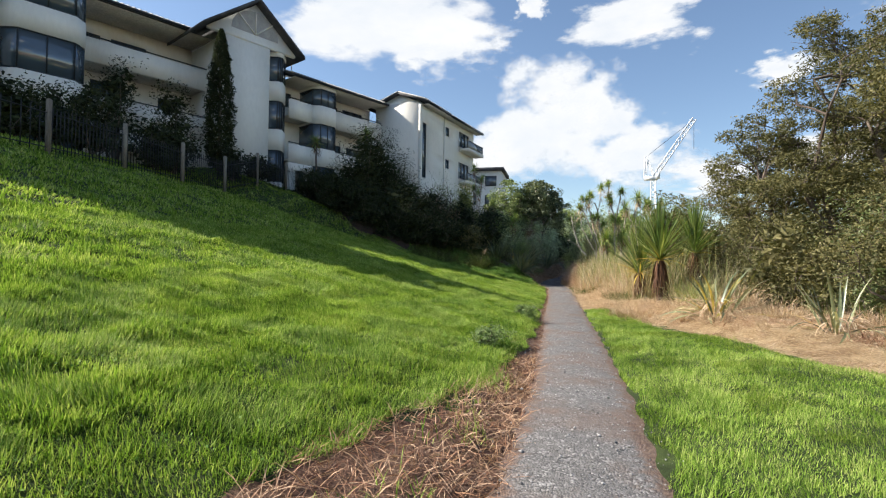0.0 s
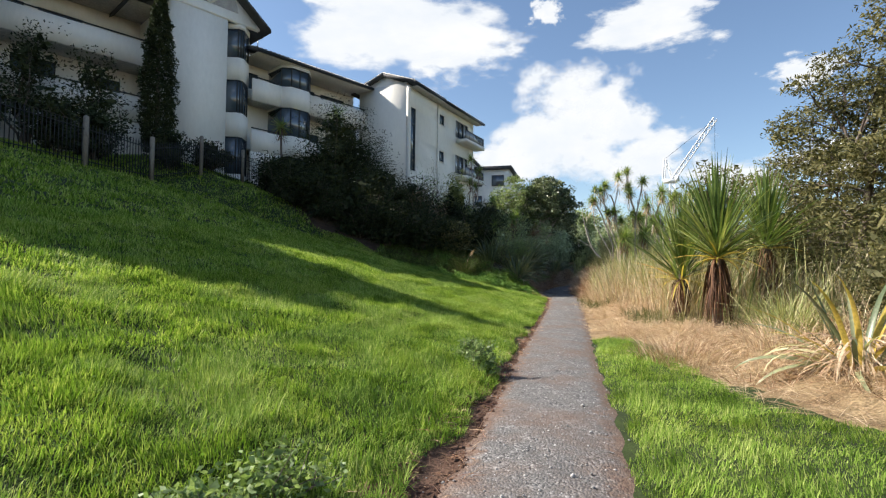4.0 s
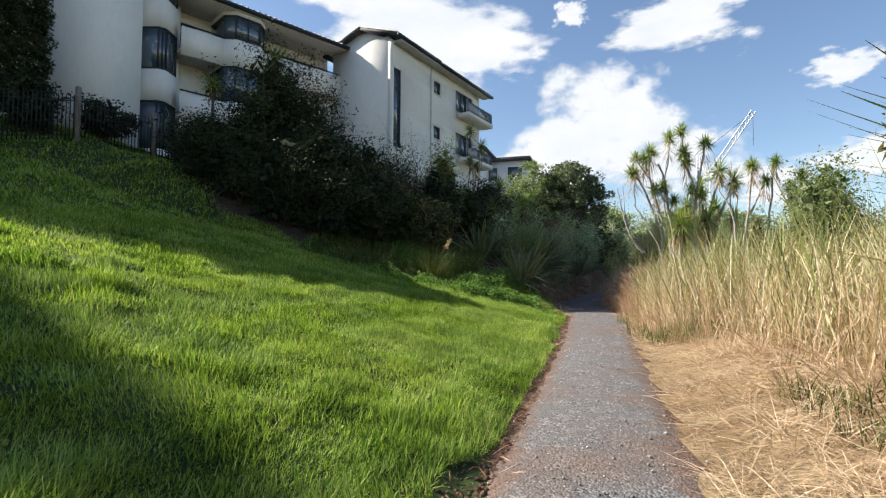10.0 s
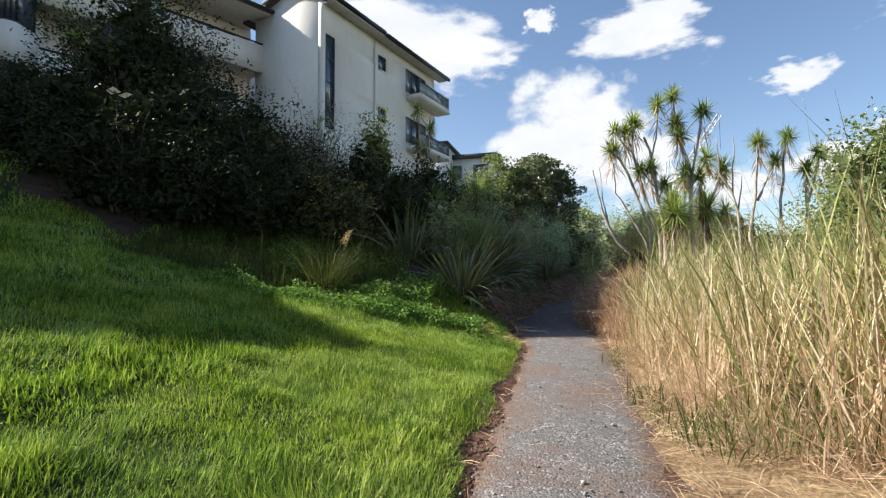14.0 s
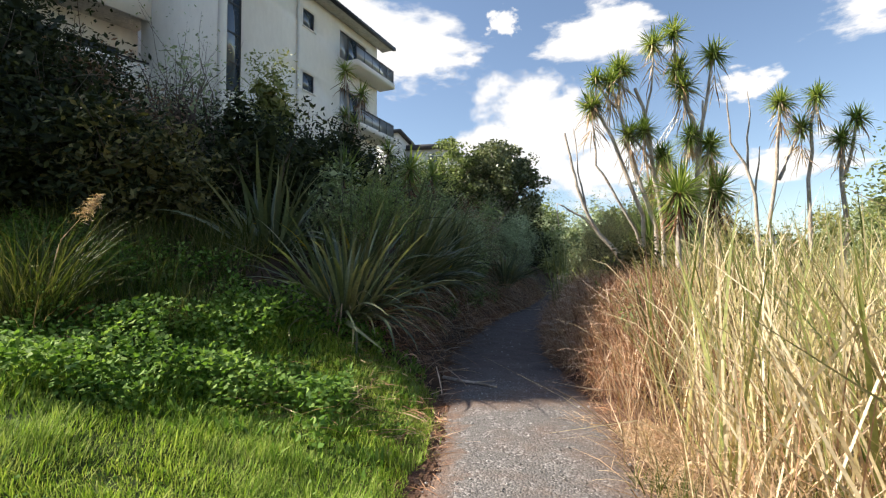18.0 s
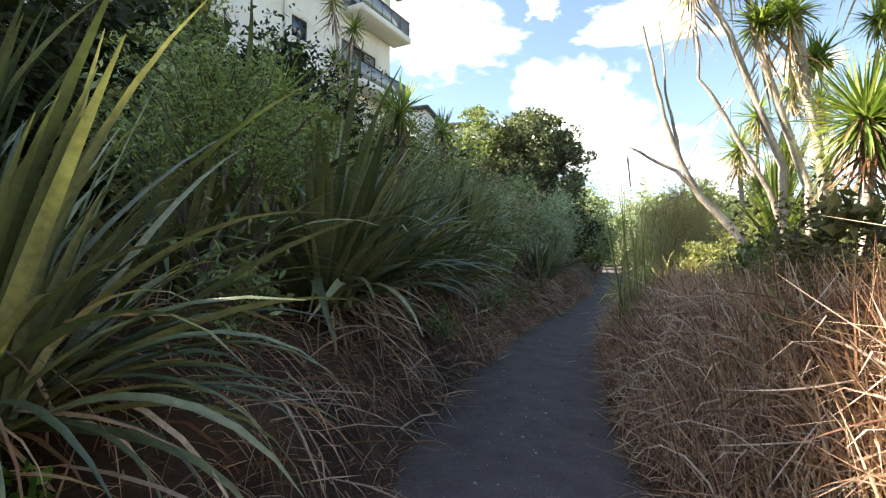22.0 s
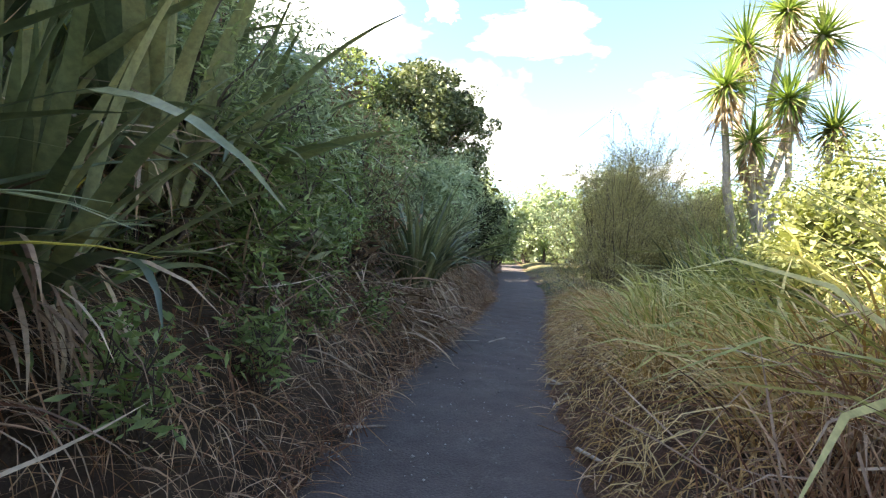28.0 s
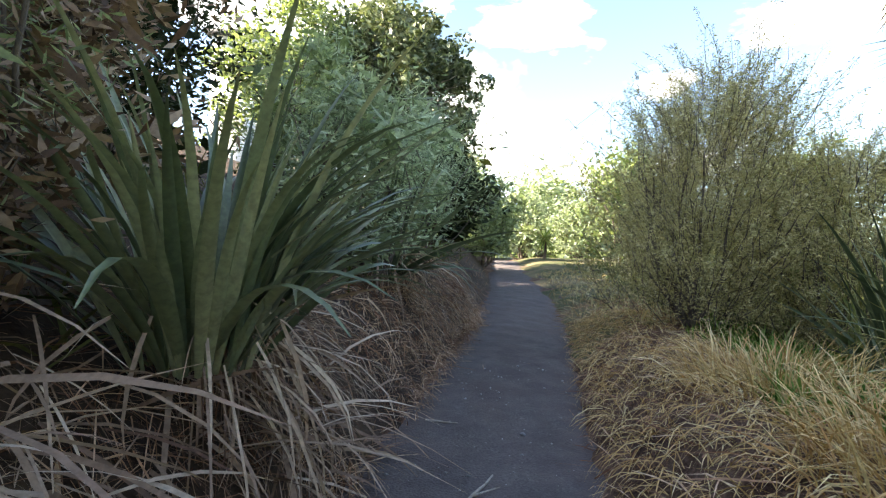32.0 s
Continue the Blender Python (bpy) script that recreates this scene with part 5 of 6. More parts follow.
tussock("yellow-green sedge clump beside the cabbage trees", 7.6, 13.6, 500, 0.95, 0.4, "reed_green", "sedge", "sedge clumps", (0.8, 1.5), (0.6, 1.6), (0.006, 0.014))
flax("yellowing flax with broken drooping leaves", 7.05, 11.3, 0.85, 44, 300, skirt="straw", pale=12, old=9, low=0.2)
flax("grey-green flax clump at the edge of the mown grass", 8.05, 9.0, 0.7, 30, 160, skirt="straw", pale=6, low=0.2)
for i in range(26):
    y = 11.5 + i * 0.62 + rng.uniform(-0.2, 0.2)
    x = float(path_x(y) + max(float(straw_edge(y)), 0.75) + rng.uniform(0.15, 1.3))
    tussock("matted heap of pale cut straw beside the path", x, float(y), 420, 0.36, 0.45, "straw", spread=(-0.1, 0.8), droop=(0.0, 0.9), width=(0.0025, 0.0065), lift=0.05, wild=3.0)
for x, y, h in ((5.6, 12.6, 0.5), (7.0, 12.4, 0.6), (8.3, 11.3, 0.6), (9.4, 9.8, 0.6), (8.4, 13.2, 0.9), (10.2, 8.6, 0.7)):
    tussock("clump of dry straw-coloured grass", x, y, 420, h, 0.55, "straw")
for i in range(34):
    y = rng.uniform(5.5, 13.5)
    x = float(path_x(y) + straw_edge(y) + 0.3 + 3.2 * rng.uniform() ** 1.2)
    tussock("low tuft of dead straw on the litter", x, float(y), 200, rng.uniform(0.22, 0.5), 0.35, "straw" if i % 3 else "straw_brown", spread=(0.0, 1.3), droop=(0.2, 1.4), width=(0.003, 0.009), wild=2.5)
for x, y, h, r, lf, n in ((10.2, 14.0, 2.6, 1.6, "leaf_olive", 6000), (11.6, 11.6, 2.8, 1.8, "leaf_olive", 6000), (9.6, 17.6, 2.8, 1.4, "leaf_olive", 4500), (12.6, 9.0, 2.6, 1.7, "leaf_olive", 5000), (13.5, 14.5, 3.4, 2.0, "leaf_mid", 5000)):
    shrub("shrub", "dense olive-brown scrub bush behind the reeds", x, y, h, r, lf, int(n * 2.6), 0.075, 0.35, low=0.05, clumps=40)
for x, y, h, r in ((12.6, 19.6, 7.0, 2.5), (15.2, 18.0, 10.5, 3.5), (16.8, 13.5, 12.5, 4.2), (18.5, 21.5, 9.0, 3.6), (15.4, 25.5, 6.0, 2.4)):
    pad_tree("kanuka_tree", "large olive-green tree with bare grey lower branches", x, y, h, r, "leaf_olive", int(14 * r))
tree("pine_tree", "small dark conifer behind the cabbage trees", 9.0, 19.2, 3.9, 1.0, "leaf_olive", 5000, 0.14, "bark", 0.09, 0.1, 50, 0.22, 12, aspect=0.25)

# ---------------------------------------------------------------- cabbage trees and dead trunks in the wet ground
cabbage_tree("group of tall pale-stemmed cabbage trees", 10.0, 34.6, [
    ([(0.3, 0, -0.1), (0.28, 0, 1.7), (-0.25, 0, 3.35), (-0.47, 0, 4.35), (-0.4, 0.05, 5.3)], 0.06, 1.15),
    ([(-0.45, 0, 4.4), (-0.58, 0, 4.7), (-0.64, 0, 5.0)], 0.035, 0.85),
    ([(-0.47, 0, 4.35), (-0.75, 0.1, 4.7), (-0.95, 0.1, 5.1)], 0.03, 0.6),
    ([(0.1, 0.1, -0.1), (0.05, 0.1, 1.95), (-0.5, 0.1, 3.45), (-0.85, 0.1, 4.2), (-1.05, 0.1, 4.45)], 0.055, 1.0),
    ([(0.4, -0.1, -0.1), (0.4, -0.1, 1.75), (0.18, -0.1, 3.4), (0.08, -0.1, 4.15), (-0.14, -0.1, 4.8)], 0.06, 0),
    ([(0.08, -0.1, 4.15), (0.22, -0.1, 4.75), (0.28, -0.1, 5.8)], 0.03, 0.9),
    ([(0.2, -0.1, 3.2), (0.0, 0, 3.5), (-0.26, 0, 3.8)], 0.035, 1.0), ([(0.2, -0.1, 3.3), (0.1, -0.1, 3.6), (0.04, -0.1, 3.85)], 0.035, 1.0),
    ([(0.25, 0, 2.8), (0.4, 0.1, 3.1), (0.5, 0.1, 3.35)], 0.035, 0.8)], 190, 0.44, 0.032, 40, skirt="straw")
cabbage_tree("pale-stemmed cabbage tree forking high up", 11.2, 34.5, [
    ([(0.03, 0, -0.1), (0.05, 0, 1.6), (0.06, 0, 3.95), (-0.2, 0, 4.75), (-0.28, 0, 5.15)], 0.075, 1.0),
    ([(-0.25, 0, 4.9), (-0.36, 0, 5.3), (-0.38, 0, 5.55)], 0.04, 1.0), ([(-0.38, 0, 5.4), (-0.42, 0, 6.0), (-0.45, 0, 6.4)], 0.03, 0.95),
    ([(0.06, 0, 3.95), (0.2, 0, 4.6), (0.44, 0, 5.9)], 0.045, 1.0), ([(0.06, 0, 3.95), (0.14, 0, 4.4), (0.16, 0, 4.85)], 0.035, 0),
    ([(0.06, 0, 3.5), (-0.1, -0.1, 3.8), (-0.18, -0.1, 4.05)], 0.025, 0.6), ([(0.06, 0, 3.3), (0.18, -0.1, 3.6), (0.22, -0.1, 3.85)], 0.025, 0.75)], 190, 0.44, 0.032, 26, skirt="straw")
cabbage_tree("several-headed pale-stemmed cabbage tree", 14.0, 35.6, [
    ([(-0.4, 0, 0), (-0.35, 0, 3.6), (-0.2, 0, 5.3)], 0.055, 1.3), ([(0.3, 0, 0), (0.4, 0, 3.4), (0.7, 0, 5.45)], 0.055, 0.9), ([(-0.3, 0, 3.4), (0.1, 0.1, 4.2), (0.35, 0.1, 4.7)], 0.045, 0.9),
    ([(1.0, 0, 0), (1.2, 0, 3.3), (1.25, 0, 4.4)], 0.06, 1.2), ([(1.2, 0, 3.2), (1.5, 0, 4.2), (1.65, 0, 4.9)], 0.045, 0.8)], 190, 0.46, 0.032, 40, skirt="straw")
cabbage_tree("low bushy cabbage tree among reeds", 10.45, 33.9, [([(0, 0, 0), (0, 0, 1.6), (0.05, 0, 2.6)], 0.09, 1.7)], 150, 0.85, 0.04, 60)
cabbage_tree("low bushy cabbage tree among reeds", 11.75, 34.8, [([(0, 0, 0), (0, 0, 1.8), (0.0, 0, 2.9)], 0.09, 1.5)], 150, 0.8, 0.04, 60)
cabbage_tree("cluster of cabbage trees with dead skirts", 15.2, 44.8, [
    ([(0, 0, 0), (0.1, 0, 3.5), (0.9, 0.2, 6.8)], 0.11, 1.0), ([(0, 0, 2), (-0.3, 0.2, 4.0), (-0.2, 0.1, 5.9)], 0.1, 1.0), ([(0, 0, 2), (0.9, -0.2, 4.5), (1.6, 0, 6.2)], 0.1, 1.0),
    ([(-0.2, 0, 0), (-0.9, -0.3, 2.6), (-1.1, -0.5, 4.7)], 0.1, 1.0), ([(0, 0, 1), (-0.4, -0.4, 2.4), (-0.5, -0.5, 3.6)], 0.09, 0.9), ([(0, 0, 1), (0.6, -0.2, 3.0), (0.5, -0.3, 4.6)], 0.09, 1.0), ([(0.2, 0, 1), (1.2, -0.4, 2.6), (1.4, -0.5, 4.0)], 0.09, 0.9)], 150, 0.95, 0.05, 110, skirt="straw")
for label, x, y, lines in (("leaning bare pale trunk, its bark peeling", 10.05, 34.6, [[(0.1, 0, 0), (-0.09, 0.1, 0.45), (-0.54, 0.1, 1.12), (-1.0, 0.15, 1.65), (-1.22, 0.15, 2.06), (-1.46, 0.15, 2.72), (-1.55, 0.15, 3.13), (-1.7, 0.2, 3.95)], [(-1.0, 0.15, 1.65), (-1.3, 0.15, 2.0), (-1.66, 0.2, 2.2), (-1.9, 0.2, 2.34), (-1.87, 0.2, 1.8)], [(-1.25, 0.15, 2.1), (-1.33, 0.15, 2.57), (-1.43, 0.15, 3.03), (-1.5, 0.2, 4.05)]]),
                           ("thin leaning bare trunk", 10.15, 34.7, [[(0.05, 0, 0), (-0.05, -0.05, 0.9), (-0.29, -0.05, 1.73), (-0.57, -0.05, 2.22), (-0.94, -0.05, 2.91), (-1.15, -0.05, 3.2), (-1.2, -0.05, 4.1)]]),
                           ("bare dead forked trunk", 13.0, 35.5, [[(0.1, 0, 0), (0.05, 0, 3.0), (-0.15, 0, 3.75), (-0.5, 0, 4.3), (-0.55, 0, 5.5)], [(-0.1, 0, 3.65), (-0.1, 0, 4.4), (0.0, 0, 5.0), (-0.05, 0, 5.55)], [(0.05, 0, 3.1), (0.15, 0, 3.7), (0.2, 0, 4.2)]])):
    ob = thing("dead_trunk", label, "dead tree", (x, y, ground_at(x, y) - 0.05), "bare dead trunks")
    for i, l in enumerate(lines):
        fine = np.concatenate([wiggle(p, q, 4, 0.05)[:-1] for p, q in zip(l, l[1:])] + [np.array(l[-1:], float)])
        r0 = (0.07 if "peeling" in label else 0.05) if i == 0 else 0.03
        part("trunk" if i == 0 else "branch", mesh_np("trunk", *tube_np(fine, np.linspace(r0, r0 * 0.3, len(fine)), 8), M["bark_pale"], True), ob)

# ---------------------------------------------------------------- right-hand side, second stretch
for x, y, h, n in ((8.15, 30.0, 0.75, 800), (8.25, 31.2, 0.7, 800), (8.35, 32.5, 0.7, 800), (8.65, 33.8, 0.65, 700), (8.9, 30.4, 0.8, 700), (9.0, 32.0, 0.75, 700), (8.95, 35.1, 0.65, 700)):
    tussock("mound of brown dead grass drooping to the path", x, y, n, h * 0.8, 0.62, "straw_brown", spread=(0.1, 1.4), droop=(-0.2, 0.6), width=(0.004, 0.012), wild=3.0)
for x, y, h, n in ((9.25, 36.6, 0.75, 700), (9.6, 38.2, 0.7, 700), (10.1, 39.8, 0.65, 700), (10.2, 36.8, 0.9, 600), (10.9, 41.6, 0.6, 700), (11.4, 43.2, 0.6, 700), (11.0, 39.6, 0.7, 600)):
    tussock("golden-brown dry grass beside the path" if x < 10.15 or y > 41 else "rank yellow-green grass beyond the verge", x, y, n, h, 0.6, "straw_gold" if x < 10.15 or y > 41 else "reed_green", spread=(0.5, 1.5), droop=(0.8, 2.4), width=(0.005, 0.014))
for x, y, h, n in ((9.75, 39.0, 0.95, 420), (10.5, 39.9, 1.0, 420), (9.5, 37.2, 0.85, 380), (10.0, 37.9, 1.0, 420), (10.3, 37.2, 1.3, 500), (10.8, 39.2, 1.2, 500), (11.0, 38.4, 1.4, 500), (11.6, 40.6, 1.2, 500), (11.9, 41.8, 1.0, 420), (9.0, 35.6, 1.2, 350), (10.2, 35.4, 1.3, 400)):
    tussock("arching yellow-green sedge clump", x, y, int(n * 0.5), h, 0.45, "reed_sedge", "sedge", "sedge clumps", (0.6, 1.5), (0.8, 2.5), (0.012, 0.03))
RUSH = [mesh_np("leaf", *ribbons(np.zeros((1, 3)), 0.0, 0.0, ln_, 0.02, d_, 7, 0.3, 0.0, 2.2, 0.6), M["rush"], True) for ln_, d_ in ((1.5, 0.15), (1.9, 0.3), (2.1, 0.2), (1.7, 0.9), (1.4, 1.5), (2.2, 0.45))]
rush = thing("bulrush_clump", "few upright green bulrush leaves at the path's edge", "bulrush", (8.05, 34.25, ground_at(8.05, 34.25)))
for i in range(44):
    part("leaf", RUSH[i % 6], rush, at=pose(rng.normal(0, 0.09), rng.normal(0, 0.16), -0.03) @ Matrix.Rotation(rng.uniform(0, 6.28), 4, "Z") @ Matrix.Rotation(-rng.uniform(1.2, 1.55), 4, "Y") @ Matrix.Rotation(rng.normal(0, 0.3), 4, "X"))
reed_bed("bulrushes", "broad pale green sword leaves by the dry grass", 620, (11, 14.5), (39.6, 43), lambda x, y, r: np.hypot(x - 12.6, y - 41.3) < 0.95, (1.1, 2.1), "reed_green", 84, (0.025, 0.05), 0.4, (0.1, 1.4), 5)
reed_bed("bulrushes", "upright pale green bulrush leaves", 420, (12, 16), (41, 45), lambda x, y, r: np.hypot(x - 13.7, y - 43.0) < 0.9, (1.6, 2.8), "reed_green", 78, (0.02, 0.04), 0.2)
shrub("shrub", "low dark bush on the dead grass mound", 8.7, 31.6, 1.0, 0.6, "leaf_olive", 4200, 0.042, 0.4)
for x, y, h, r in ((12.4, 45.6, 3.2, 1.5), (13.7, 46.7, 4.3, 1.9), (14.0, 45.1, 2.8, 1.4), (14.6, 49.2, 3.4, 1.6)):
    feathery("manuka_bush", "feathery brown-green manuka bush by the path", x, y, h, r, "leaf_manuka", 560, 100, 0.052, 0.2, 0.62, tuft=0.1)
for x, y, h, r in ((11.9, 37.9, 2.3, 1.0), (12.6, 40.2, 2.5, 1.1), (13.9, 39.0, 2.9, 1.2), (14.9, 42.2, 2.8, 1.2), (10.6, 38.4, 1.3, 0.6)):
    shrub("shrub", "sunlit yellow-green bush beyond the sedges", x, y, h, r, "leaf_yellow", 17000, 0.045, 0.42, clumps=50, limbs=11)
blades("green_undergrowth", "low green weeds under the bushes", 26000, (9.5, 15), (36, 46), lambda x, y, r: (x - path_x(y) > 2.1 + 0.4 * soft_noise(x, y, 2, 43)) & (x - path_x(y) < 4.8), (0.12, 0.32), (0.015, 0.03), "weed", 2, 0.7, 56)
for x, y, h, r, lf in ((18.5, 38.5, 3.4, 1.8, "leaf_grey"), (20.5, 43.5, 4.0, 2.2, "leaf_yellow"), (18.0, 50.0, 3.8, 2.2, "leaf_mid"), (21.0, 34.0, 4.6, 2.2, "leaf_yellow"), (17.3, 30.5, 4.4, 1.8, "leaf_yellow"), (18.8, 28.0, 5.0, 2.0, "leaf_yellow"), (13.2, 29.9, 4.5, 1.4, "leaf_mid"), (13.9, 30.6, 4.0, 1.4, "leaf_yellow"), (14.0, 31.5, 3.6, 1.5, "leaf_mid")):
    shrub("shrub", "tall leafy bush beyond the reed bed", x, y, h, r, lf, 15000, 0.075, 0.45, clumps=46, limbs=9)

# ---------------------------------------------------------------- left bank: flax, shrubs, tall grass
# its seven pale leaves have the sun put into their colour
flax("dark flax bush with a few leaves painted pale as sunlit", 4.4, 29.5, 0.8, 210, 110, pale=7, low=0.1, old=3, wide=0.85, bend=0.6)
flax("dark flax bush arching over the path", 4.2, 31.2, 0.74, 70, 60, toward=0.2, wide=1.3)
feathery("fern_bush", "light green feathery bush among the flax", 4.6, 31.0, 1.85, 0.7, "leaf_fern", 170, 70, 0.042, 0.3, 0.5, low=0.5)
flax("dark flax bush arching over the path", 4.75, 32.5, 1.08, 230, 80, toward=0.25, fan=1.5, drape=0.3, old=5, wide=0.95, low=0.4, bend=0.5)
flax("dark flax bush on the bank", 3.7, 32.4, 1.1, 60, 0, lift=0.2)
flax("dark flax bush on the bank", 3.1, 30.6, 0.85, 60, 0)
flax("large dark flax bush leaning to the path", 4.9, 34.5, 0.98, 180, 90, toward=0.1, fan=1.2, pale=2, old=3, drape=0.2, wide=0.9)
flax("large dark flax bush high on the bank", 5.2, 37.3, 1.1, 70, 120, lift=0.3, toward=0.3)
flax("dark flax bush above a skirt of grey dead leaves", 7.75, 42.35, 0.84, 190, 130, lift=0.5, drape=0.3, wide=0.9, old=0, low=0.75, toward=0.5, fan=1.9, bend=2.0, skirt="straw_grey")
flax("bluish flax standing high on the bank", 5.85, 38.0, 0.95, 60, 60, lift=0.55, wide=1.4, old=1, low=0.9)
flax("dark flax bush leaning down the bank", 5.35, 36.0, 0.82, 95, 90, toward=0.2, fan=1.3, drape=0.2, wide=1.1, old=2)
flax("dark flax bush leaning down the bank", 5.75, 37.0, 0.72, 80, 90, lift=0.15, toward=0.0, fan=1.3, drape=0.2, wide=1.1, old=1)
flax("dark flax bush behind the others", 4.3, 35.6, 0.95, 80, 0, lift=0.2, wide=1.1)
flax("dark flax bush on the bank", 8.6, 46.6, 1.05, 60, 300)
flax("flax bush high on the bank", 5.75, 39.4, 1.0, 70, 100, lift=0.6, toward=0.5, fan=1.3, wide=1.5, old=0)
flax("pale green flax among sedges", 13.4, 42.6, 1.15, 60, 60, low=0.6)
young_cabbage("young cabbage tree with pale green sword leaves", 10.9, 36.4, 1.25, 1.45, 150, 8, 80)
flax("pale green flax beside the manuka bushes", 13.2, 43.6, 1.0, 60, 60, low=0.2, toward=3.6)


def cover(name, label, n, xs, ys, keep, h, w, material, seed, el=(0.2, 1.4), droop=(0.6, 2.4), segs=3):
    """Rank growth that hides the soil of the banks."""
    r = np.random.default_rng(seed)
    x, y = r.uniform(*xs, n), r.uniform(*ys, n)
    k = keep(x, y, r)
    x, y = x[k], y[k]
    v, f = ribbons(np.stack([x, y, land(x, y) - 0.03], 1), r.uniform(0, 6.28, len(x)), r.uniform(*el, len(x)), r.uniform(*h, len(x)), r.uniform(*w, len(x)), r.uniform(*droop, len(x)), segs, 0, 0.5)
    return tagged(new(name, mesh_np(name, v, f, M[material])), label, "undergrowth", kind="stuff")


def on_left(a, b):
    return lambda x, y, r: (path_x(y) - x - path_w(y) > a + 0.15 * soft_noise(x, y, 3, 90)) & (path_x(y) - x - path_w(y) < b) & (r.uniform(0, 1, len(x)) < 1.15 - (path_x(y) - x - path_w(y)) / (b + 2))


def on_right(a, b):
    return lambda x, y, r: (x - path_x(y) - path_w(y) > a + 0.15 * soft_noise(x, y, 3, 91)) & (x - path_x(y) - path_w(y) < b)


cover("bank_litter", "dead brown leaves matted on the bank", 10000, (-2, 12), (29, 56), on_left(0.12, 5.0), (0.1, 0.35), (0.004, 0.012), "straw_brown", 92)
cover("bank_growth", "dark green undergrowth on the bank", 12000, (-3, 11), (29.5, 58), on_left(0.9, 6.0), (0.3, 0.8), (0.012, 0.035), "lawn_tall", 93)
cover("verge_growth", "dry golden grass along the verge", 15000, (7, 17), (34.5, 58), on_right(0.12, 2.0), (0.15, 0.42), (0.005, 0.014), "straw_gold", 94)
cover("verge_growth", "green and brown grass under the bushes", 10000, (9, 20), (34.5, 62), on_right(1.6, 7.0), (0.25, 0.7), (0.008, 0.02), "lawn_tall", 95)
for i, y in enumerate(np.arange(29.6, 49, 1.05)):
    x = float(path_x(y) - path_w(y) - 0.55)
    tussock("dead brown grass hanging down the bank", x, float(y), 55, 0.32, 0.5, "straw_brown" if i % 4 else "straw_grey", spread=(-0.4, 0.9), droop=(0.8, 2.0), width=(0.003, 0.010), lift=0.12)
for x, y, h, r, lf, n, sz, asp in ((5.75, 38.3, 2.1, 0.9, "leaf_pale", 10500, 0.062, 0.16), (6.2, 39.9, 2.5, 0.95, "leaf_grey", 9200, 0.066, 0.22), (6.7, 41.6, 2.5, 0.95, "leaf_pale", 10500, 0.062, 0.16), (5.0, 36.6, 1.6, 0.7, "leaf_pale", 2600, 0.09, 0.3), (6.5, 43.0, 3.0, 1.1, "leaf_brown", 6899, 0.078, 0.3), (8.3, 46.0, 2.6, 1.1, "leaf_grey", 6899, 0.094, 0.22), (9.2, 48.4, 3.0, 1.3, "leaf_grey", 8049, 0.094, 0.22), (9.6, 52.2, 3.2, 1.5, "leaf_grey", 6899, 0.094, 0.25), (7.4, 48.2, 3.4, 1.4, "leaf_pale", 5750, 0.086, 0.3), (4.0, 34.6, 2.4, 0.9, "leaf_yellow", 4000, 0.07, 0.4), (3.7, 27.7 + 4.2, 1.9, 0.7, "leaf_pale", 2400, 0.07, 0.4), (4.4, 39.4, 3.0, 1.4, "leaf_pale", 5175, 0.086, 0.3), (6.55, 40.3, 1.5, 0.65, "leaf_fern", 4000, 0.075, 0.24), (6.2, 38.9, 1.4, 0.6, "leaf_fern", 3600, 0.075, 0.24), (7.0, 41.9, 1.8, 0.7, "leaf_brown", 4500, 0.075, 0.26), (5.2, 43.4, 3.4, 1.6, "leaf_pale", 5750, 0.086, 0.3)):
    shrub("shrub", "leafy bush with narrow leaves on the bank", x, y, h, r, lf, n, sz, asp, clumps=30)
for x, y, h in ((6.25, 37.0, 0.75), (6.5, 38.1, 0.65), (6.75, 39.4, 0.8), (7.2, 40.6, 0.6), (5.7, 34.2, 0.5), (4.9, 30.6, 0.9), (4.1, 31.4, 1.7)):
    shrub("leafy_weed", "fresh green leafy shoots on the bank", x, y, h, 0.3, "leaf_fern" if h < 1 else "leaf_mid", 520, 0.07, 0.26, category="weeds", limbs=10, rad=0.012, group="leafy shoots")
blades("rough_grass", "rough grass over the wet ground behind the reeds", 34000, (8.5, 32), (-4, 62), lambda x, y, r: (x - path_x(y) > np.where(y < 27.5, straw_edge(y) + 3.2, 3.6)) & (soft_noise(x, y, 0.7, 85) > -0.6), (0.25, 0.7), (0.03, 0.06), "lawn_tall", 1, 0.6, 86)
blades("tall_grass", "tall rank grass at the foot of the bushes", 30000, (-4, 5), (25, 31), lambda x, y, r: (path_x(y) - x > 3.2) & (path_x(y) - x < 8) & (y > 28.0 - (path_x(y) - x) * 0.12 + 0.5 * soft_noise(x, y, 1.5, 45)), (0.25, 0.6), (0.006, 0.014), "lawn_tall", 3, 0.4, 57)
blades("leafy_weeds", "low leafy green weeds at the lawn's edge", 26000, (-2, 5.5), (24.5, 29.5), lambda x, y, r: (path_x(y) - x > 1.0) & (y > 26.2 + 0.5 * soft_noise(x, y, 1.5, 46)), (0.06, 0.16), (0.02, 0.045), "weed", 2, 0.9, 58)
toetoe = tussock("seeding toetoe grass with arching plumes", 1.95, 27.8, 420, 1.25, 0.3, "lawn_tall", "toetoe", "toetoe clumps", (0.9, 1.5), (0.5, 1.8), (0.006, 0.014))
for a, ln in ((0.5, 1.25),):
    stem = np.array([(math.cos(a) * 0.05, math.sin(a) * 0.05, 0), (math.cos(a) * 0.2, math.sin(a) * 0.2, ln * 0.6), (math.cos(a) * 0.5, math.sin(a) * 0.5, ln * 0.95)])
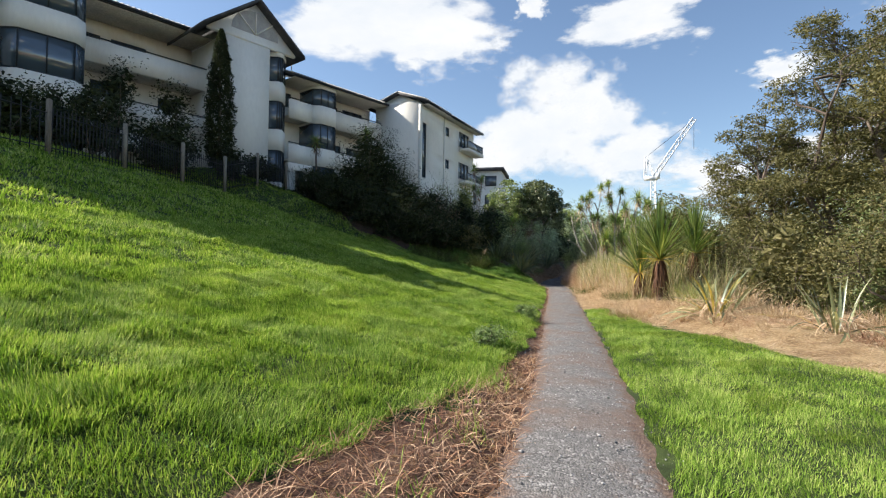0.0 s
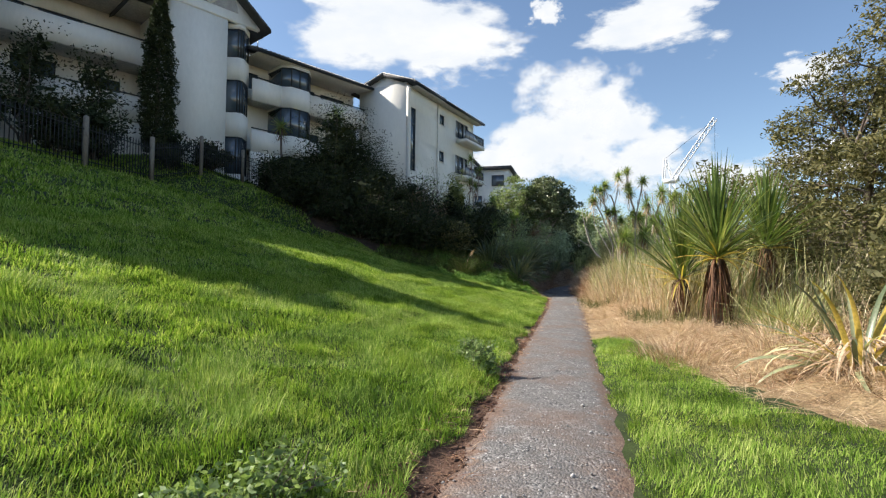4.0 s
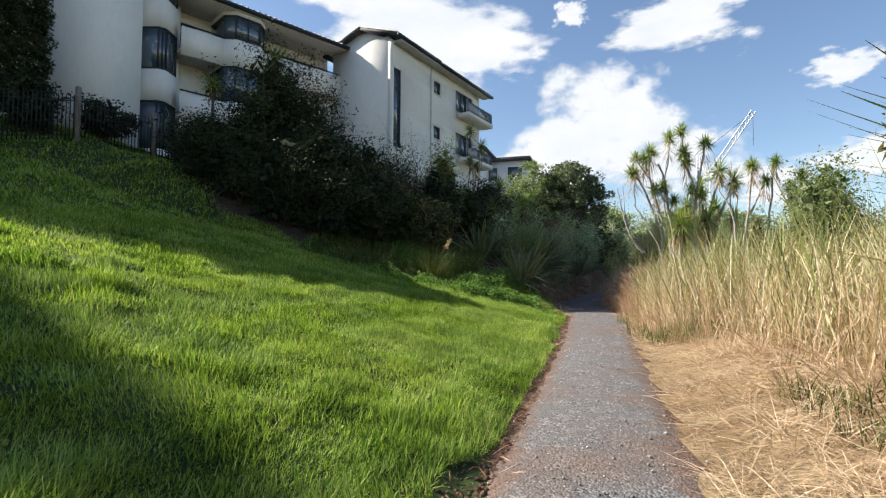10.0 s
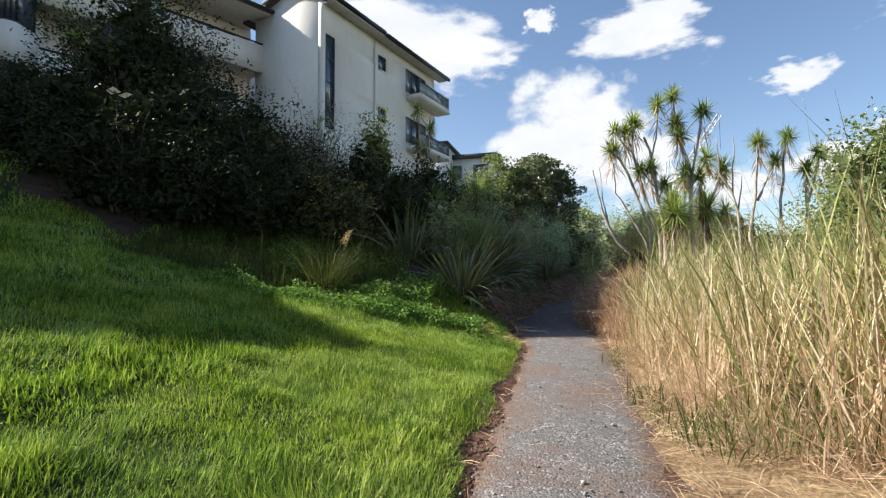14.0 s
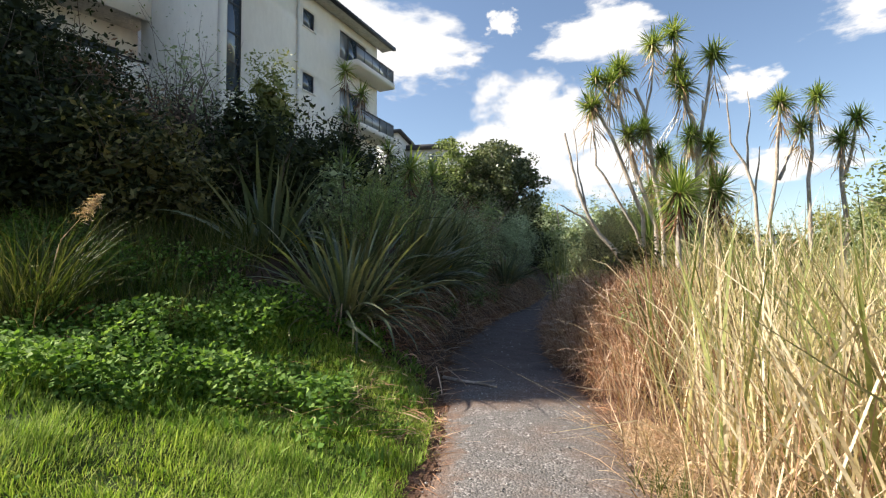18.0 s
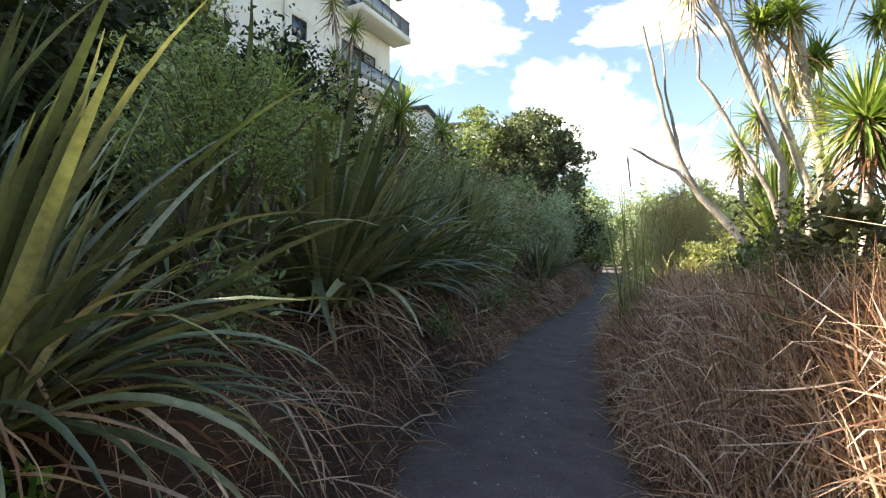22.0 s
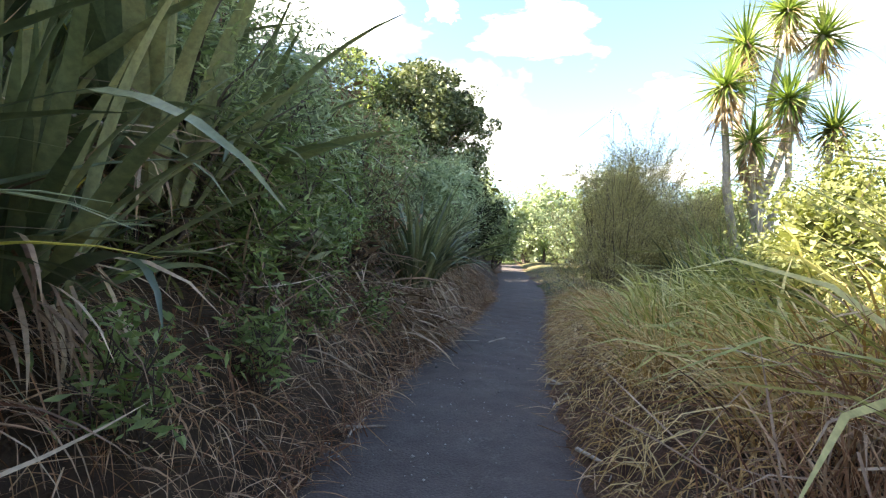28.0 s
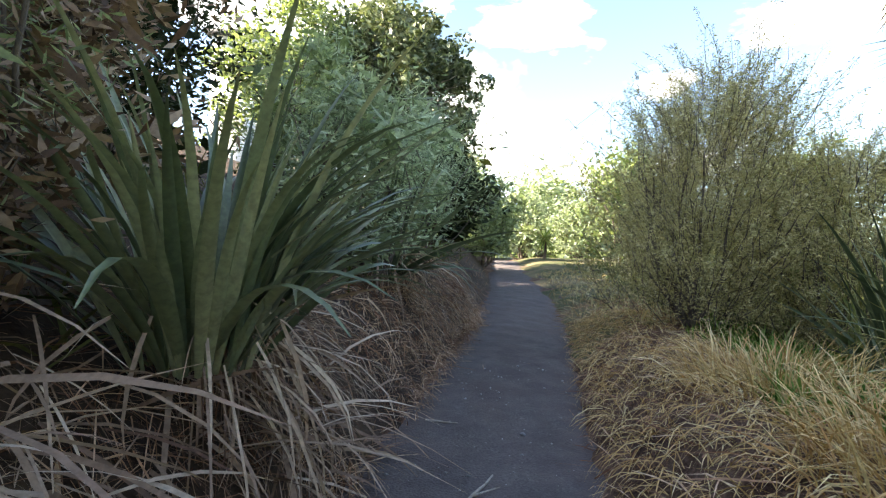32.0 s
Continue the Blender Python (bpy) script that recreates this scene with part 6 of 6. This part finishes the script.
    st = part("stem", mesh_np("stem", *tube_np(stem, [0.006, 0.005, 0.003], 5), M["straw"]), toetoe)
    k = rng.uniform(0, 1, (260, 1))
    part("plume", mesh_np("plume", *leaves_np(stem[1] * (1 - k) * 0.5 + stem[2] * (1 - (1 - k) * 0.5) + rng.normal(0, 1, (260, 3)) * 0.035 * (1.2 - k), 0.07, 0.12), M["straw"]), st, "pale feathery plume", "stuff")
for x, y, h in ((2.95, 11.4, 0.4), (2.82, 11.9, 0.28), (1.75, 7.3, 0.26), (1.92, 7.8, 0.22)):
    shrub("weed_clump", "small clump of leafy weeds on the path's edge", x, y, h, 0.28, "leaf_fern", 1500, 0.03, 0.5, category="weeds", limbs=9, rad=0.012, group="weed clumps")

thatch("hanging_dead_grass", "brown dead grass hanging over the verge mound", 12000, 28.2, 36.6, 1, 0.1, 1.0, (0.12, 0.4), (0.003, 0.010), "straw_brown", 101, (-1.3, 0.9), 1.0, 0.3, 1.9, (-0.4, 0.7))
thatch("standing_dead_grass", "brown dead blades standing on the verge mound", 6500, 27.9, 36.2, 1, 0.15, 1.3, (0.25, 0.62), (0.005, 0.013), "straw_brown", 111, (1.0, 1.5), 1.0, 0.1, 1.9, (-0.1, 0.6))
thatch("standing_dead_grass", "pale dead blades drooping over the verge mound", 1500, 27.9, 36.2, 1, 0.2, 1.3, (0.35, 0.75), (0.006, 0.016), "straw_grey", 112, (0.9, 1.45), 1.0, 0.15, 1.2, (0.6, 1.6))
thatch("hanging_dead_grass", "pale broken stalks on the verge mound", 900, 28.2, 36.6, 1, 0.25, 1.2, (0.25, 0.6), (0.006, 0.014), "straw_grey", 105, (-1.2, 0.8), 1.0, 0.5, 1.9, (-0.3, 0.5))
for x, y, h, r in ((8.75, 32.9, 0.75, 0.5), (9.35, 32.5, 0.8, 0.6)):
    shrub("shrub", "low dark green bush on the dead grass mound", x, y, h, r, "leaf_mid", 3600, 0.035, 0.4, clumps=26)
for x, y, h in ((7.72, 29.0, 0.42), (7.85, 29.45, 0.38), (7.95, 30.9, 0.4)):
    shrub("leafy_weed", "fresh green leafy weed in the dead grass", x, y, h, 0.18, "leaf_fern", 260, 0.055, 0.4, category="weeds", limbs=8, rad=0.008, group="leafy shoots")
thatch("hanging_dead_grass", "golden dead grass hanging toward the path", 5000, 36.2, 48, 1, 0.2, 1.4, (0.2, 0.5), (0.004, 0.010), "straw_gold", 102, (0.0, 1.1))
thatch("hanging_dead_grass", "dead brown grass hanging down the earth bank", 5200, 29.6, 52, -1, 0.35, 1.3, (0.2, 0.6), (0.003, 0.009), "straw_grey", 103, (-0.7, 0.3))
thatch("hanging_dead_grass", "bleached dead leaves hanging down the earth bank", 600, 29.6, 52, -1, 0.5, 1.3, (0.35, 0.8), (0.010, 0.022), "straw_brown", 104, (-0.6, 0.3))
thatch("hanging_dead_grass", "long bleached dead flax leaves sprawling down the bank", 260, 40.9, 43.6, -1, 0.05, 0.95, (0.45, 1.1), (0.010, 0.034), "straw_grey", 106, (-0.7, 0.5), 1.0, 0.45, 0.8, (0.4, 1.1))
thatch("hanging_dead_grass", "dead flax leaves sprawling down the bank", 170, 29.2, 36, -1, 0.1, 0.95, (0.4, 0.9), (0.008, 0.026), "straw_grey", 107, (-0.7, 0.5), 1.0, 0.35, 0.9, (0.4, 1.1))
thatch("hanging_dead_grass", "brown broken stalks tangled in the bushes on the bank", 900, 35.5, 41.5, -1, 0.3, 1.6, (0.25, 0.8), (0.005, 0.017), "straw_grey", 108, (-0.6, 0.8), 1.0, 0.7, 1.8, (-0.3, 0.8))
thatch("hanging_dead_grass", "reddish dead grass on the face of the bank", 8500, 34.5, 50, -1, -0.12, 0.8, (0.12, 0.38), (0.003, 0.009), "straw_brown", 109, (-1.2, 0.4), 1.0, 0.25, 1.6, (0.0, 1.0))


def stick(x0, y0, x1, y1, rad, bend=0.08, material="bark_pale", label="dry fallen stick lying on the path"):
    ob = thing("stick", label, "stick", (x0, y0, float(path_z(y0)) + 0.035 + rad), "sticks on the path")
    line = wiggle((0, 0, 0), (x1 - x0, y1 - y0, float(path_z(y1) - path_z(y0))), 6, bend)
    line[:, 2] = np.abs(line[:, 2] * 0.3)
    part("stem", mesh_np("stem", *tube_np(line, np.linspace(rad, rad * 0.5, 6), 6), M[material], True), ob)
    side = line[3] + (line[4] - line[2]) * 0.5 + np.array([-(y1 - y0), x1 - x0, 0]) * rng.uniform(-0.25, 0.25)
    part("twig", mesh_np("twig", *tube_np(np.array([line[3], side + [0, 0, 0.01]]), [rad * 0.5, rad * 0.25], 5), M[material], True), ob)


for s in ((5.6, 29.7, 6.2, 29.1, 0.022), (8.9, 42.4, 9.3, 43.0, 0.014), (8.4, 42.6, 8.8, 42.6, 0.012), (7.0, 38.5, 7.3, 38.5, 0.011), (7.05, 38.3, 7.15, 38.7, 0.008), (9.0, 40.0, 9.1, 39.5, 0.010), (8.9, 39.8, 9.15, 39.7, 0.009), (8.95, 39.4, 9.1, 39.3, 0.009), (8.5, 38.0, 8.6, 37.4, 0.014), (6.45, 35.1, 6.65, 35.6, 0.010), (7.4, 35.3, 7.7, 35.5, 0.008), (6.3, 36.2, 6.55, 36.3, 0.009), (5.5, 30.1, 5.95, 30.4, 0.008), (5.6, 32.0, 5.85, 32.5, 0.010), (9.0, 44.1, 9.25, 44.0, 0.008), (10.5, 43.8, 10.6, 43.4, 0.008)):
    stick(*s)

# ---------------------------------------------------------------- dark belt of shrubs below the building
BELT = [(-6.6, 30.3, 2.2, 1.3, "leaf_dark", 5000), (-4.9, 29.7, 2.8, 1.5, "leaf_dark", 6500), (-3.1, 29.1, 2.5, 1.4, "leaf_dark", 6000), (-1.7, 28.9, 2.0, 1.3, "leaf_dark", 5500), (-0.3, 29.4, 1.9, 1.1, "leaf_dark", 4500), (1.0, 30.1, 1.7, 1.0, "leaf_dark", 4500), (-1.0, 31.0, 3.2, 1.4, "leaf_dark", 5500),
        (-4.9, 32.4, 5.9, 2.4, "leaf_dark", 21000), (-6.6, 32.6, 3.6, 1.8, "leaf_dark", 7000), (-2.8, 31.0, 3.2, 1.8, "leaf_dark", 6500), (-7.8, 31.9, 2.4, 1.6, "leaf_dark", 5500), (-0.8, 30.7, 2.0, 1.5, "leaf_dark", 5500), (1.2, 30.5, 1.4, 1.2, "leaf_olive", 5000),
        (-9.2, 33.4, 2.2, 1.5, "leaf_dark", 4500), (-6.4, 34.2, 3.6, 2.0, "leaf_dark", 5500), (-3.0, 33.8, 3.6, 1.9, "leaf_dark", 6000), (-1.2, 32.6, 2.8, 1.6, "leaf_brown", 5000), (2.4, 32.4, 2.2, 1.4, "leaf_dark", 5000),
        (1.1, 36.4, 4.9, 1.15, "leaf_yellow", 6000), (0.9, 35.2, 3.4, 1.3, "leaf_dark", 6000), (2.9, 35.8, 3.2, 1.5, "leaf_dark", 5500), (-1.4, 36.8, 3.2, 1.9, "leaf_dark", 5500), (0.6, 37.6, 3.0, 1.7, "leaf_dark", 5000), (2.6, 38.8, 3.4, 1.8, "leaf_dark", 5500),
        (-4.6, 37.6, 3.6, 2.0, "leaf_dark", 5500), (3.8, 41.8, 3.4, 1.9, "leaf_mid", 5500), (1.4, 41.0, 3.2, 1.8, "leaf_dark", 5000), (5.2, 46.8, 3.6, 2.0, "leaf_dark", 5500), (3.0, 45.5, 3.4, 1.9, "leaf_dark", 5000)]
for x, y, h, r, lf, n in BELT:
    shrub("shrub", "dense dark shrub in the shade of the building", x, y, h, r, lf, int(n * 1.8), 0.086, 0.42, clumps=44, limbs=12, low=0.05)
shrub("bare_shrub", "twiggy half-bare grey shrub", -0.6, 35.1, 4.8, 1.7, "leaf_grey", 2600, 0.06, 0.4, limbs=34, rad=0.026)
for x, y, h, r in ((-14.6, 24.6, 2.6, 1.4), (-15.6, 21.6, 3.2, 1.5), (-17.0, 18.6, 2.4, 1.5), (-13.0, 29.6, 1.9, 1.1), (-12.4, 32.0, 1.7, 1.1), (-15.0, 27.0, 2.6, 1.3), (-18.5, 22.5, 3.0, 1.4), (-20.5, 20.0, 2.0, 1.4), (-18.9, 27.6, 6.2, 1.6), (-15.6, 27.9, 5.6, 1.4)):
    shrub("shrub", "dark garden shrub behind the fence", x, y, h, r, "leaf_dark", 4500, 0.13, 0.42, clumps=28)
cy = thing("cypress_tree", "tall narrow dark green cypress", "tree", (-14.1, 30.1, ground_at(-14.1, 30.1)))
part("trunk", mesh_np("trunk", *tube_np(wiggle((0, 0, -0.1), (0, 0, 8.3), 7, 0.01), np.linspace(0.14, 0.03, 7), 8), M["bark"], True), cy)
cz = rng.uniform(0.04, 1, 15000) ** 1.15
cr = 1.05 * np.sin(np.clip(cz * 0.93 + 0.07, 0, 1) * math.pi) ** 0.55 * (1 - 0.45 * cz)
ca = rng.uniform(0, 6.28, 15000)
cq = np.sqrt(rng.uniform(0.25, 1, 15000)) * (1 + 0.16 * np.sin(ca * 5 + cz * 30) + 0.1 * np.sin(ca * 3 - cz * 55))
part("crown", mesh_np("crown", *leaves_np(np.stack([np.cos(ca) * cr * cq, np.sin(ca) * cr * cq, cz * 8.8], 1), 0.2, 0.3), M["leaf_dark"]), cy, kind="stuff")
cabbage_tree("cabbage tree standing before the building", -21.0, 21.0, [([(0, 0, 0), (0.05, 0, 2.4), (0.0, 0, 4.6)], 0.14, 1.3)], 110, 0.9, 0.05, 90, "bark")
cabbage_tree("cabbage tree by the bay windows", -9.6, 35.2, [([(0, 0, 0), (0.05, 0, 2.4), (0.0, 0, 4.2)], 0.09, 1.0)], 100, 0.8, 0.045, 60, "bark")
cabbage_tree("cabbage tree rising out of the dark shrubs", -5.6, 33.0, [([(0, 0, 0), (0.0, 0, 3.0), (0.1, 0, 5.6)], 0.1, 1.1)], 110, 0.8, 0.045, 40, "bark")
cabbage_tree("slender cabbage trees against the white wall", 1.95, 42.5, [([(0, 0, 0), (0.05, 0, 2.8), (-0.2, 0, 6.6)], 0.06, 0.9), ([(0, 0, 1.5), (0.3, 0, 3.8), (0.4, 0, 5.7)], 0.05, 0.9), ([(0, 0, 1.2), (-0.3, 0.2, 3.0), (-0.2, 0.3, 5.0)], 0.05, 0.8), ([(0, 0, 2.5), (0.1, 0.1, 3.6), (0.15, 0.1, 4.6)], 0.04, 0.7)], 95, 0.6, 0.04, 40)
for x, y, s in ((3.28, 34.9, 1.05), (4.6, 37.7, 1.5), (3.4, 42.8, 2.05), (5.1, 41.6, 1.7)):
    cabbage_tree("low spiky cabbage tree on the bank", x, y, [([(0, 0, 0), (0, 0, 1.2 * s), (0, 0, 1.9 * s)], 0.08, 1.0)], 110, 0.75, 0.045, 40, "bark")

# ---------------------------------------------------------------- far trees and skyline
tree("pohutukawa_tree", "broad dome-shaped dark green tree", 9.0, 59.0, 7.7, 3.7, "leaf_waxy", 42000, 0.2, "bark_pale", 0.3, 0.28, 190, 0.13, 34, dome=True)
tree("pohutukawa_tree", "broad leafy tree beside the path", 5.8, 58.0, 7.0, 2.8, "leaf_mid", 12000, 0.2, "bark_pale", 0.25, 0.25, 90, 0.17, 14, dome=True)
for x, y, h, r, lf in ((12.6, 80.0, 8.6, 3.4, "leaf_grey"), (21.5, 78.0, 8.4, 3.4, "leaf_grey"), (16.6, 83.5, 8.8, 3.4, "leaf_mid"), (24.5, 72.0, 7.2, 3.2, "leaf_mid"), (20.0, 61.0, 5.6, 2.6, "leaf_mid"), (13.4, 66.0, 4.6, 1.9, "leaf_grey"), (13.0, 60.5, 3.6, 1.5, "leaf_pale"), (18.2, 72.0, 5.0, 2.0, "leaf_grey"), (10.5, 54.0, 3.2, 1.6, "leaf_dark"), (24.0, 57.0, 4.6, 2.6, "leaf_olive"), (27.0, 47.0, 5.2, 2.8, "leaf_yellow"), (19.0, 86.0, 6.0, 3.4, "leaf_mid"), (21.0, 69.0, 3.6, 2.2, "leaf_grey"), (29.0, 38.0, 5.4, 2.8, "leaf_olive")):
    shrub("shrub", "leafy bush where the path ends", x, y, h, r, lf, 6000, 0.17, 0.45, clumps=40, limbs=9)
cabbage_tree("cabbage tree at the far end of the path", 17.6, 66.0, [([(0, 0, 0), (0.05, 0, 0.5), (0, 0, 1.1)], 0.1, 1.4)], 110, 1.1, 0.05, 0, "bark")
for x, y, h, r, lf in ((12.0, 100.0, 9.5, 5.5, "leaf_mid"), (21.0, 104.0, 10.0, 6.0, "leaf_pale"), (30.0, 99.0, 9.5, 5.5, "leaf_mid"), (38.0, 95.0, 9.0, 5.5, "leaf_grey"), (2.0, 102.0, 9.0, 5.0, "leaf_mid")):
    tree("far_tree", "hazy green tree beyond the path's end", x, y, h, r, lf, 6500, 0.55, "bark", 0.3, 0.12, 70, 0.2, 12, group="far trees", dome=True)
rw_ = np.random.default_rng(5)
wood_pts = []
for i in range(420):
    a = rw_.uniform(-0.55, 1.1)
    dist = rw_.uniform(75, 170)
    wood_pts.append((5 + dist * math.sin(a), 15 + dist * math.cos(a)))
wood_pts = np.array(wood_pts)
top = land(wood_pts[:, 0], wood_pts[:, 1])
cl = np.repeat(np.c_[wood_pts, top], 90, 0)
g = rw_.normal(0, 1, (len(cl), 3))
cl = cl + g * np.array([2.6, 2.6, 1.5]) + [0, 0, 2.6]
tagged(new("far_wood", mesh_np("far_wood", *leaves_np(cl, 0.7, 0.6), M["leaf_mid"])), "distant belt of mixed green trees", "woodland", kind="stuff")


def far_house(label, x, y, z, w, d, h, turn, rows=2, cols=4, roof=0.5):
    ob = thing("house", label, "building", (x, y, z), "distant buildings", turn=turn)
    part("wall", mesh_np("wall", *box_np(-w / 2, w / 2, -d / 2, d / 2, -8, h), M["render_wall"]), ob)
    part("roof", mesh_np("roof", *box_np(-w / 2 - 0.4, w / 2 + 0.4, -d / 2 - 0.4, d / 2 + 0.4, h, h + roof), M["roof_tile"]), ob)
    for r in range(rows):
        for c in range(cols):
            cx, cz = -w / 2 + (c + 0.5) * w / cols, h - 1.6 - r * 3.0
            wv = part("window", mesh_np("window_frame", *box_np(cx - 0.9, cx + 0.9, -d / 2 - 0.08, -d / 2 + 0.02, cz - 0.8, cz + 0.8), M["frame_dark"]), ob)
            part("pane", mesh_np("pane", *box_np(cx - 0.8, cx + 0.8, -d / 2 - 0.1, -d / 2 - 0.06, cz - 0.7, cz + 0.7), M["glass"]), wv)
    return ob


far_house("white flat-roofed building beyond the end block", 3.6, 84.0, 6.0, 6.5, 8, 9.6, -10, 2, 2)
far_house("grey stair tower of the next building", -0.8, 80.0, 6.0, 3.6, 6, 10.6, -10, 0, 0, 0.3)
far_house("low white building behind the far trees", 25.0, 150.0, 3.0, 26, 10, 9.0, -12, 2, 7)
far_house("low grey building on the skyline", 66.0, 150.0, 2.0, 40, 10, 8.0, -25, 1, 9)

crane = thing("tower_crane", "white luffing tower crane above the far trees", "crane", (77.0, 216.0, 0.0), "", turn=-18)


def truss(p, q, w, n):
    """Four chords and zigzag bracing from p to q."""
    p, q = np.array(p, float), np.array(q, float)
    t = (q - p) / np.linalg.norm(q - p)
    a = np.cross(t, [0, 1, 0])
    a /= np.linalg.norm(a)
    b = np.cross(t, a)
    cor = [(a * i + b * j) * w for i, j in ((1, 1), (1, -1), (-1, -1), (-1, 1))]
    out = [tube_np(np.array([p + c, q + c]), 0.22, 4) for c in cor]
    for k in range(n):
        u0, u1 = p + (q - p) * k / n, p + (q - p) * (k + 1) / n
        for m in range(4):
            out.append(tube_np(np.array([u0 + cor[m], u1 + cor[(m + 1) % 4]]), 0.14, 4))
    return join_np(*out)


part("mast", mesh_np("mast", *truss((0, 0, 0), (0, 0, 36), 0.9, 18), M["crane_white"]), crane)
part("cab", mesh_np("cab", *join_np(box_np(-3.5, 1.8, -1.2, 1.2, 36, 37.6), box_np(1.0, 2.6, -1.6, -0.2, 36.4, 38.6)), M["crane_white"]), crane)
part("boom", mesh_np("boom", *truss((0.5, 0, 37.5), (15.5, 0, 60.5), 0.75, 14), M["crane_white"]), crane)
part("back_frame", mesh_np("back_frame", *join_np(truss((-3.2, 0, 37), (-2.6, 0, 46), 0.4, 5), truss((0.3, 0, 37.5), (-2.6, 0, 46), 0.3, 5)), M["crane_white"]), crane)
part("cable", mesh_np("cable", *join_np(tube_np(np.array([(-2.6, 0, 46), (15.0, 0, 60.0)]), 0.07, 4), tube_np(np.array([(15.3, 0, 60), (15.3, 0, 48)]), 0.06, 4)), M["frame_dark"]), crane)

# ---------------------------------------------------------------- clouds: far glowing backdrop of the sky, with unseen fill clouds
cm, ct, cp, co = nodes_of("cloud")
tc = ct.nodes.new("ShaderNodeTexCoord")
oi = ct.nodes.new("ShaderNodeObjectInfo")
shift = ct.nodes.new("ShaderNodeVectorMath")
shift.operation = "MULTIPLY_ADD"
comb = ct.nodes.new("ShaderNodeCombineXYZ")
for k in range(3):
    ct.links.new(oi.outputs["Random"], comb.inputs[k])
ct.links.new(comb.outputs[0], shift.inputs[0])
shift.inputs[1].default_value = (37, 19, 53)
ct.links.new(tc.outputs["Object"], shift.inputs[2])


def cloud_noise(scale, detail, rough):
    n = ct.nodes.new("ShaderNodeTexNoise")
    n.inputs["Scale"].default_value, n.inputs["Detail"].default_value, n.inputs["Roughness"].default_value = scale, detail, rough
    ct.links.new(shift.outputs[0], n.inputs["Vector"])
    return n.outputs[0]


def calc(op, a, b, c=None):
    n = ct.nodes.new("ShaderNodeMath")
    n.operation = op
    for s, v in zip(n.inputs, (a, b, c)):
        if hasattr(v, "links"):
            ct.links.new(v, s)
        elif v is not None:
            s.default_value = v
    return n.outputs[0]


ln = ct.nodes.new("ShaderNodeVectorMath")
ln.operation = "LENGTH"
ct.links.new(tc.outputs["Object"], ln.inputs[0])
dens = calc("SUBTRACT", 0.72, ln.outputs["Value"])
dens = calc("ADD", dens, calc("MULTIPLY_ADD", cloud_noise(1.5, 2, 0.5), 1.5, -0.75))
dens = calc("ADD", dens, calc("MULTIPLY_ADD", cloud_noise(5.0, 8, 0.6), 0.7, -0.35))
mr = ct.nodes.new("ShaderNodeMapRange")
mr.interpolation_type = "SMOOTHSTEP"
mr.inputs["From Min"].default_value, mr.inputs["From Max"].default_value = 0.0, 0.34
ct.links.new(dens, mr.inputs["Value"])
# brightness and soft grey shading sit in the emission colour itself
em = ct.nodes.new("ShaderNodeEmission")
ct.links.new(ramp_of(ct, [(0.80, 0.86, 0.93), (1.0, 1.0, 1.0)], cloud_noise(2.2, 5, 0.6)), em.inputs[0])
em.inputs[1].default_value = 0.55
tb = ct.nodes.new("ShaderNodeBsdfTransparent")
mxs = ct.nodes.new("ShaderNodeMixShader")
ct.links.new(calc("MULTIPLY", mr.outputs[0], 0.97), mxs.inputs[0])
ct.links.new(tb.outputs[0], mxs.inputs[1])
ct.links.new(em.outputs[0], mxs.inputs[2])
ct.links.new(mxs.outputs[0], co.inputs[0])
CLOUDS = [(-10, 25, 15, 7.0), (-3, 23, 9, 4.5), (8, 15, 10.5, 8.0), (13, 16, 9.5, 7.5), (18, 11, 8, 5.0), (2, 11, 8, 5), (17.5, 24.5, 9.5, 4.2), (31, 18, 4.5, 2.4), (6.5, 26.5, 2.5, 2.0), (34, 10.5, 8, 3.0), (26, 8.5, 10, 2.6), (-22, 30, 10, 5), (45, 22, 9, 4)]
# unseen glowing clouds outside the view, added as fill light for shaded ground
rc = np.random.default_rng(4)
for i in range(10):
    az, el = rc.uniform(50, 325), 8 + 62 * rc.uniform() ** 1.3
    if abs(az - 276) < 24 and el < 62:
        continue
    CLOUDS.append((az, el, rc.uniform(7, 14), rc.uniform(4, 8)))
card_v, card_f = np.array([(-1.3, -1.3, 0), (1.3, -1.3, 0), (1.3, 1.3, 0), (-1.3, 1.3, 0)]), np.array([(0, 1, 2, 3)])
card = mesh_np("cloud", card_v, card_f, cm)
for i, (az, el, w, h) in enumerate(CLOUDS):
    R = 1800 + 25 * i
    a, e = radians(az), radians(el)
    at = Vector((5 + R * math.sin(a) * math.cos(e), 15 + R * math.cos(a) * math.cos(e), 1.4 + R * math.sin(e)))
    ob = new("cloud", card)
    ob.matrix_basis = look(at, at + (at - Vector((5, 15, 1.4)))) @ Matrix.Diagonal((R * math.tan(radians(w)), R * math.tan(radians(h)), 1, 1))
    tagged(ob, "white glowing cumulus cloud in a blue sky, some unseen, as fill light", "cloud", kind="structure")
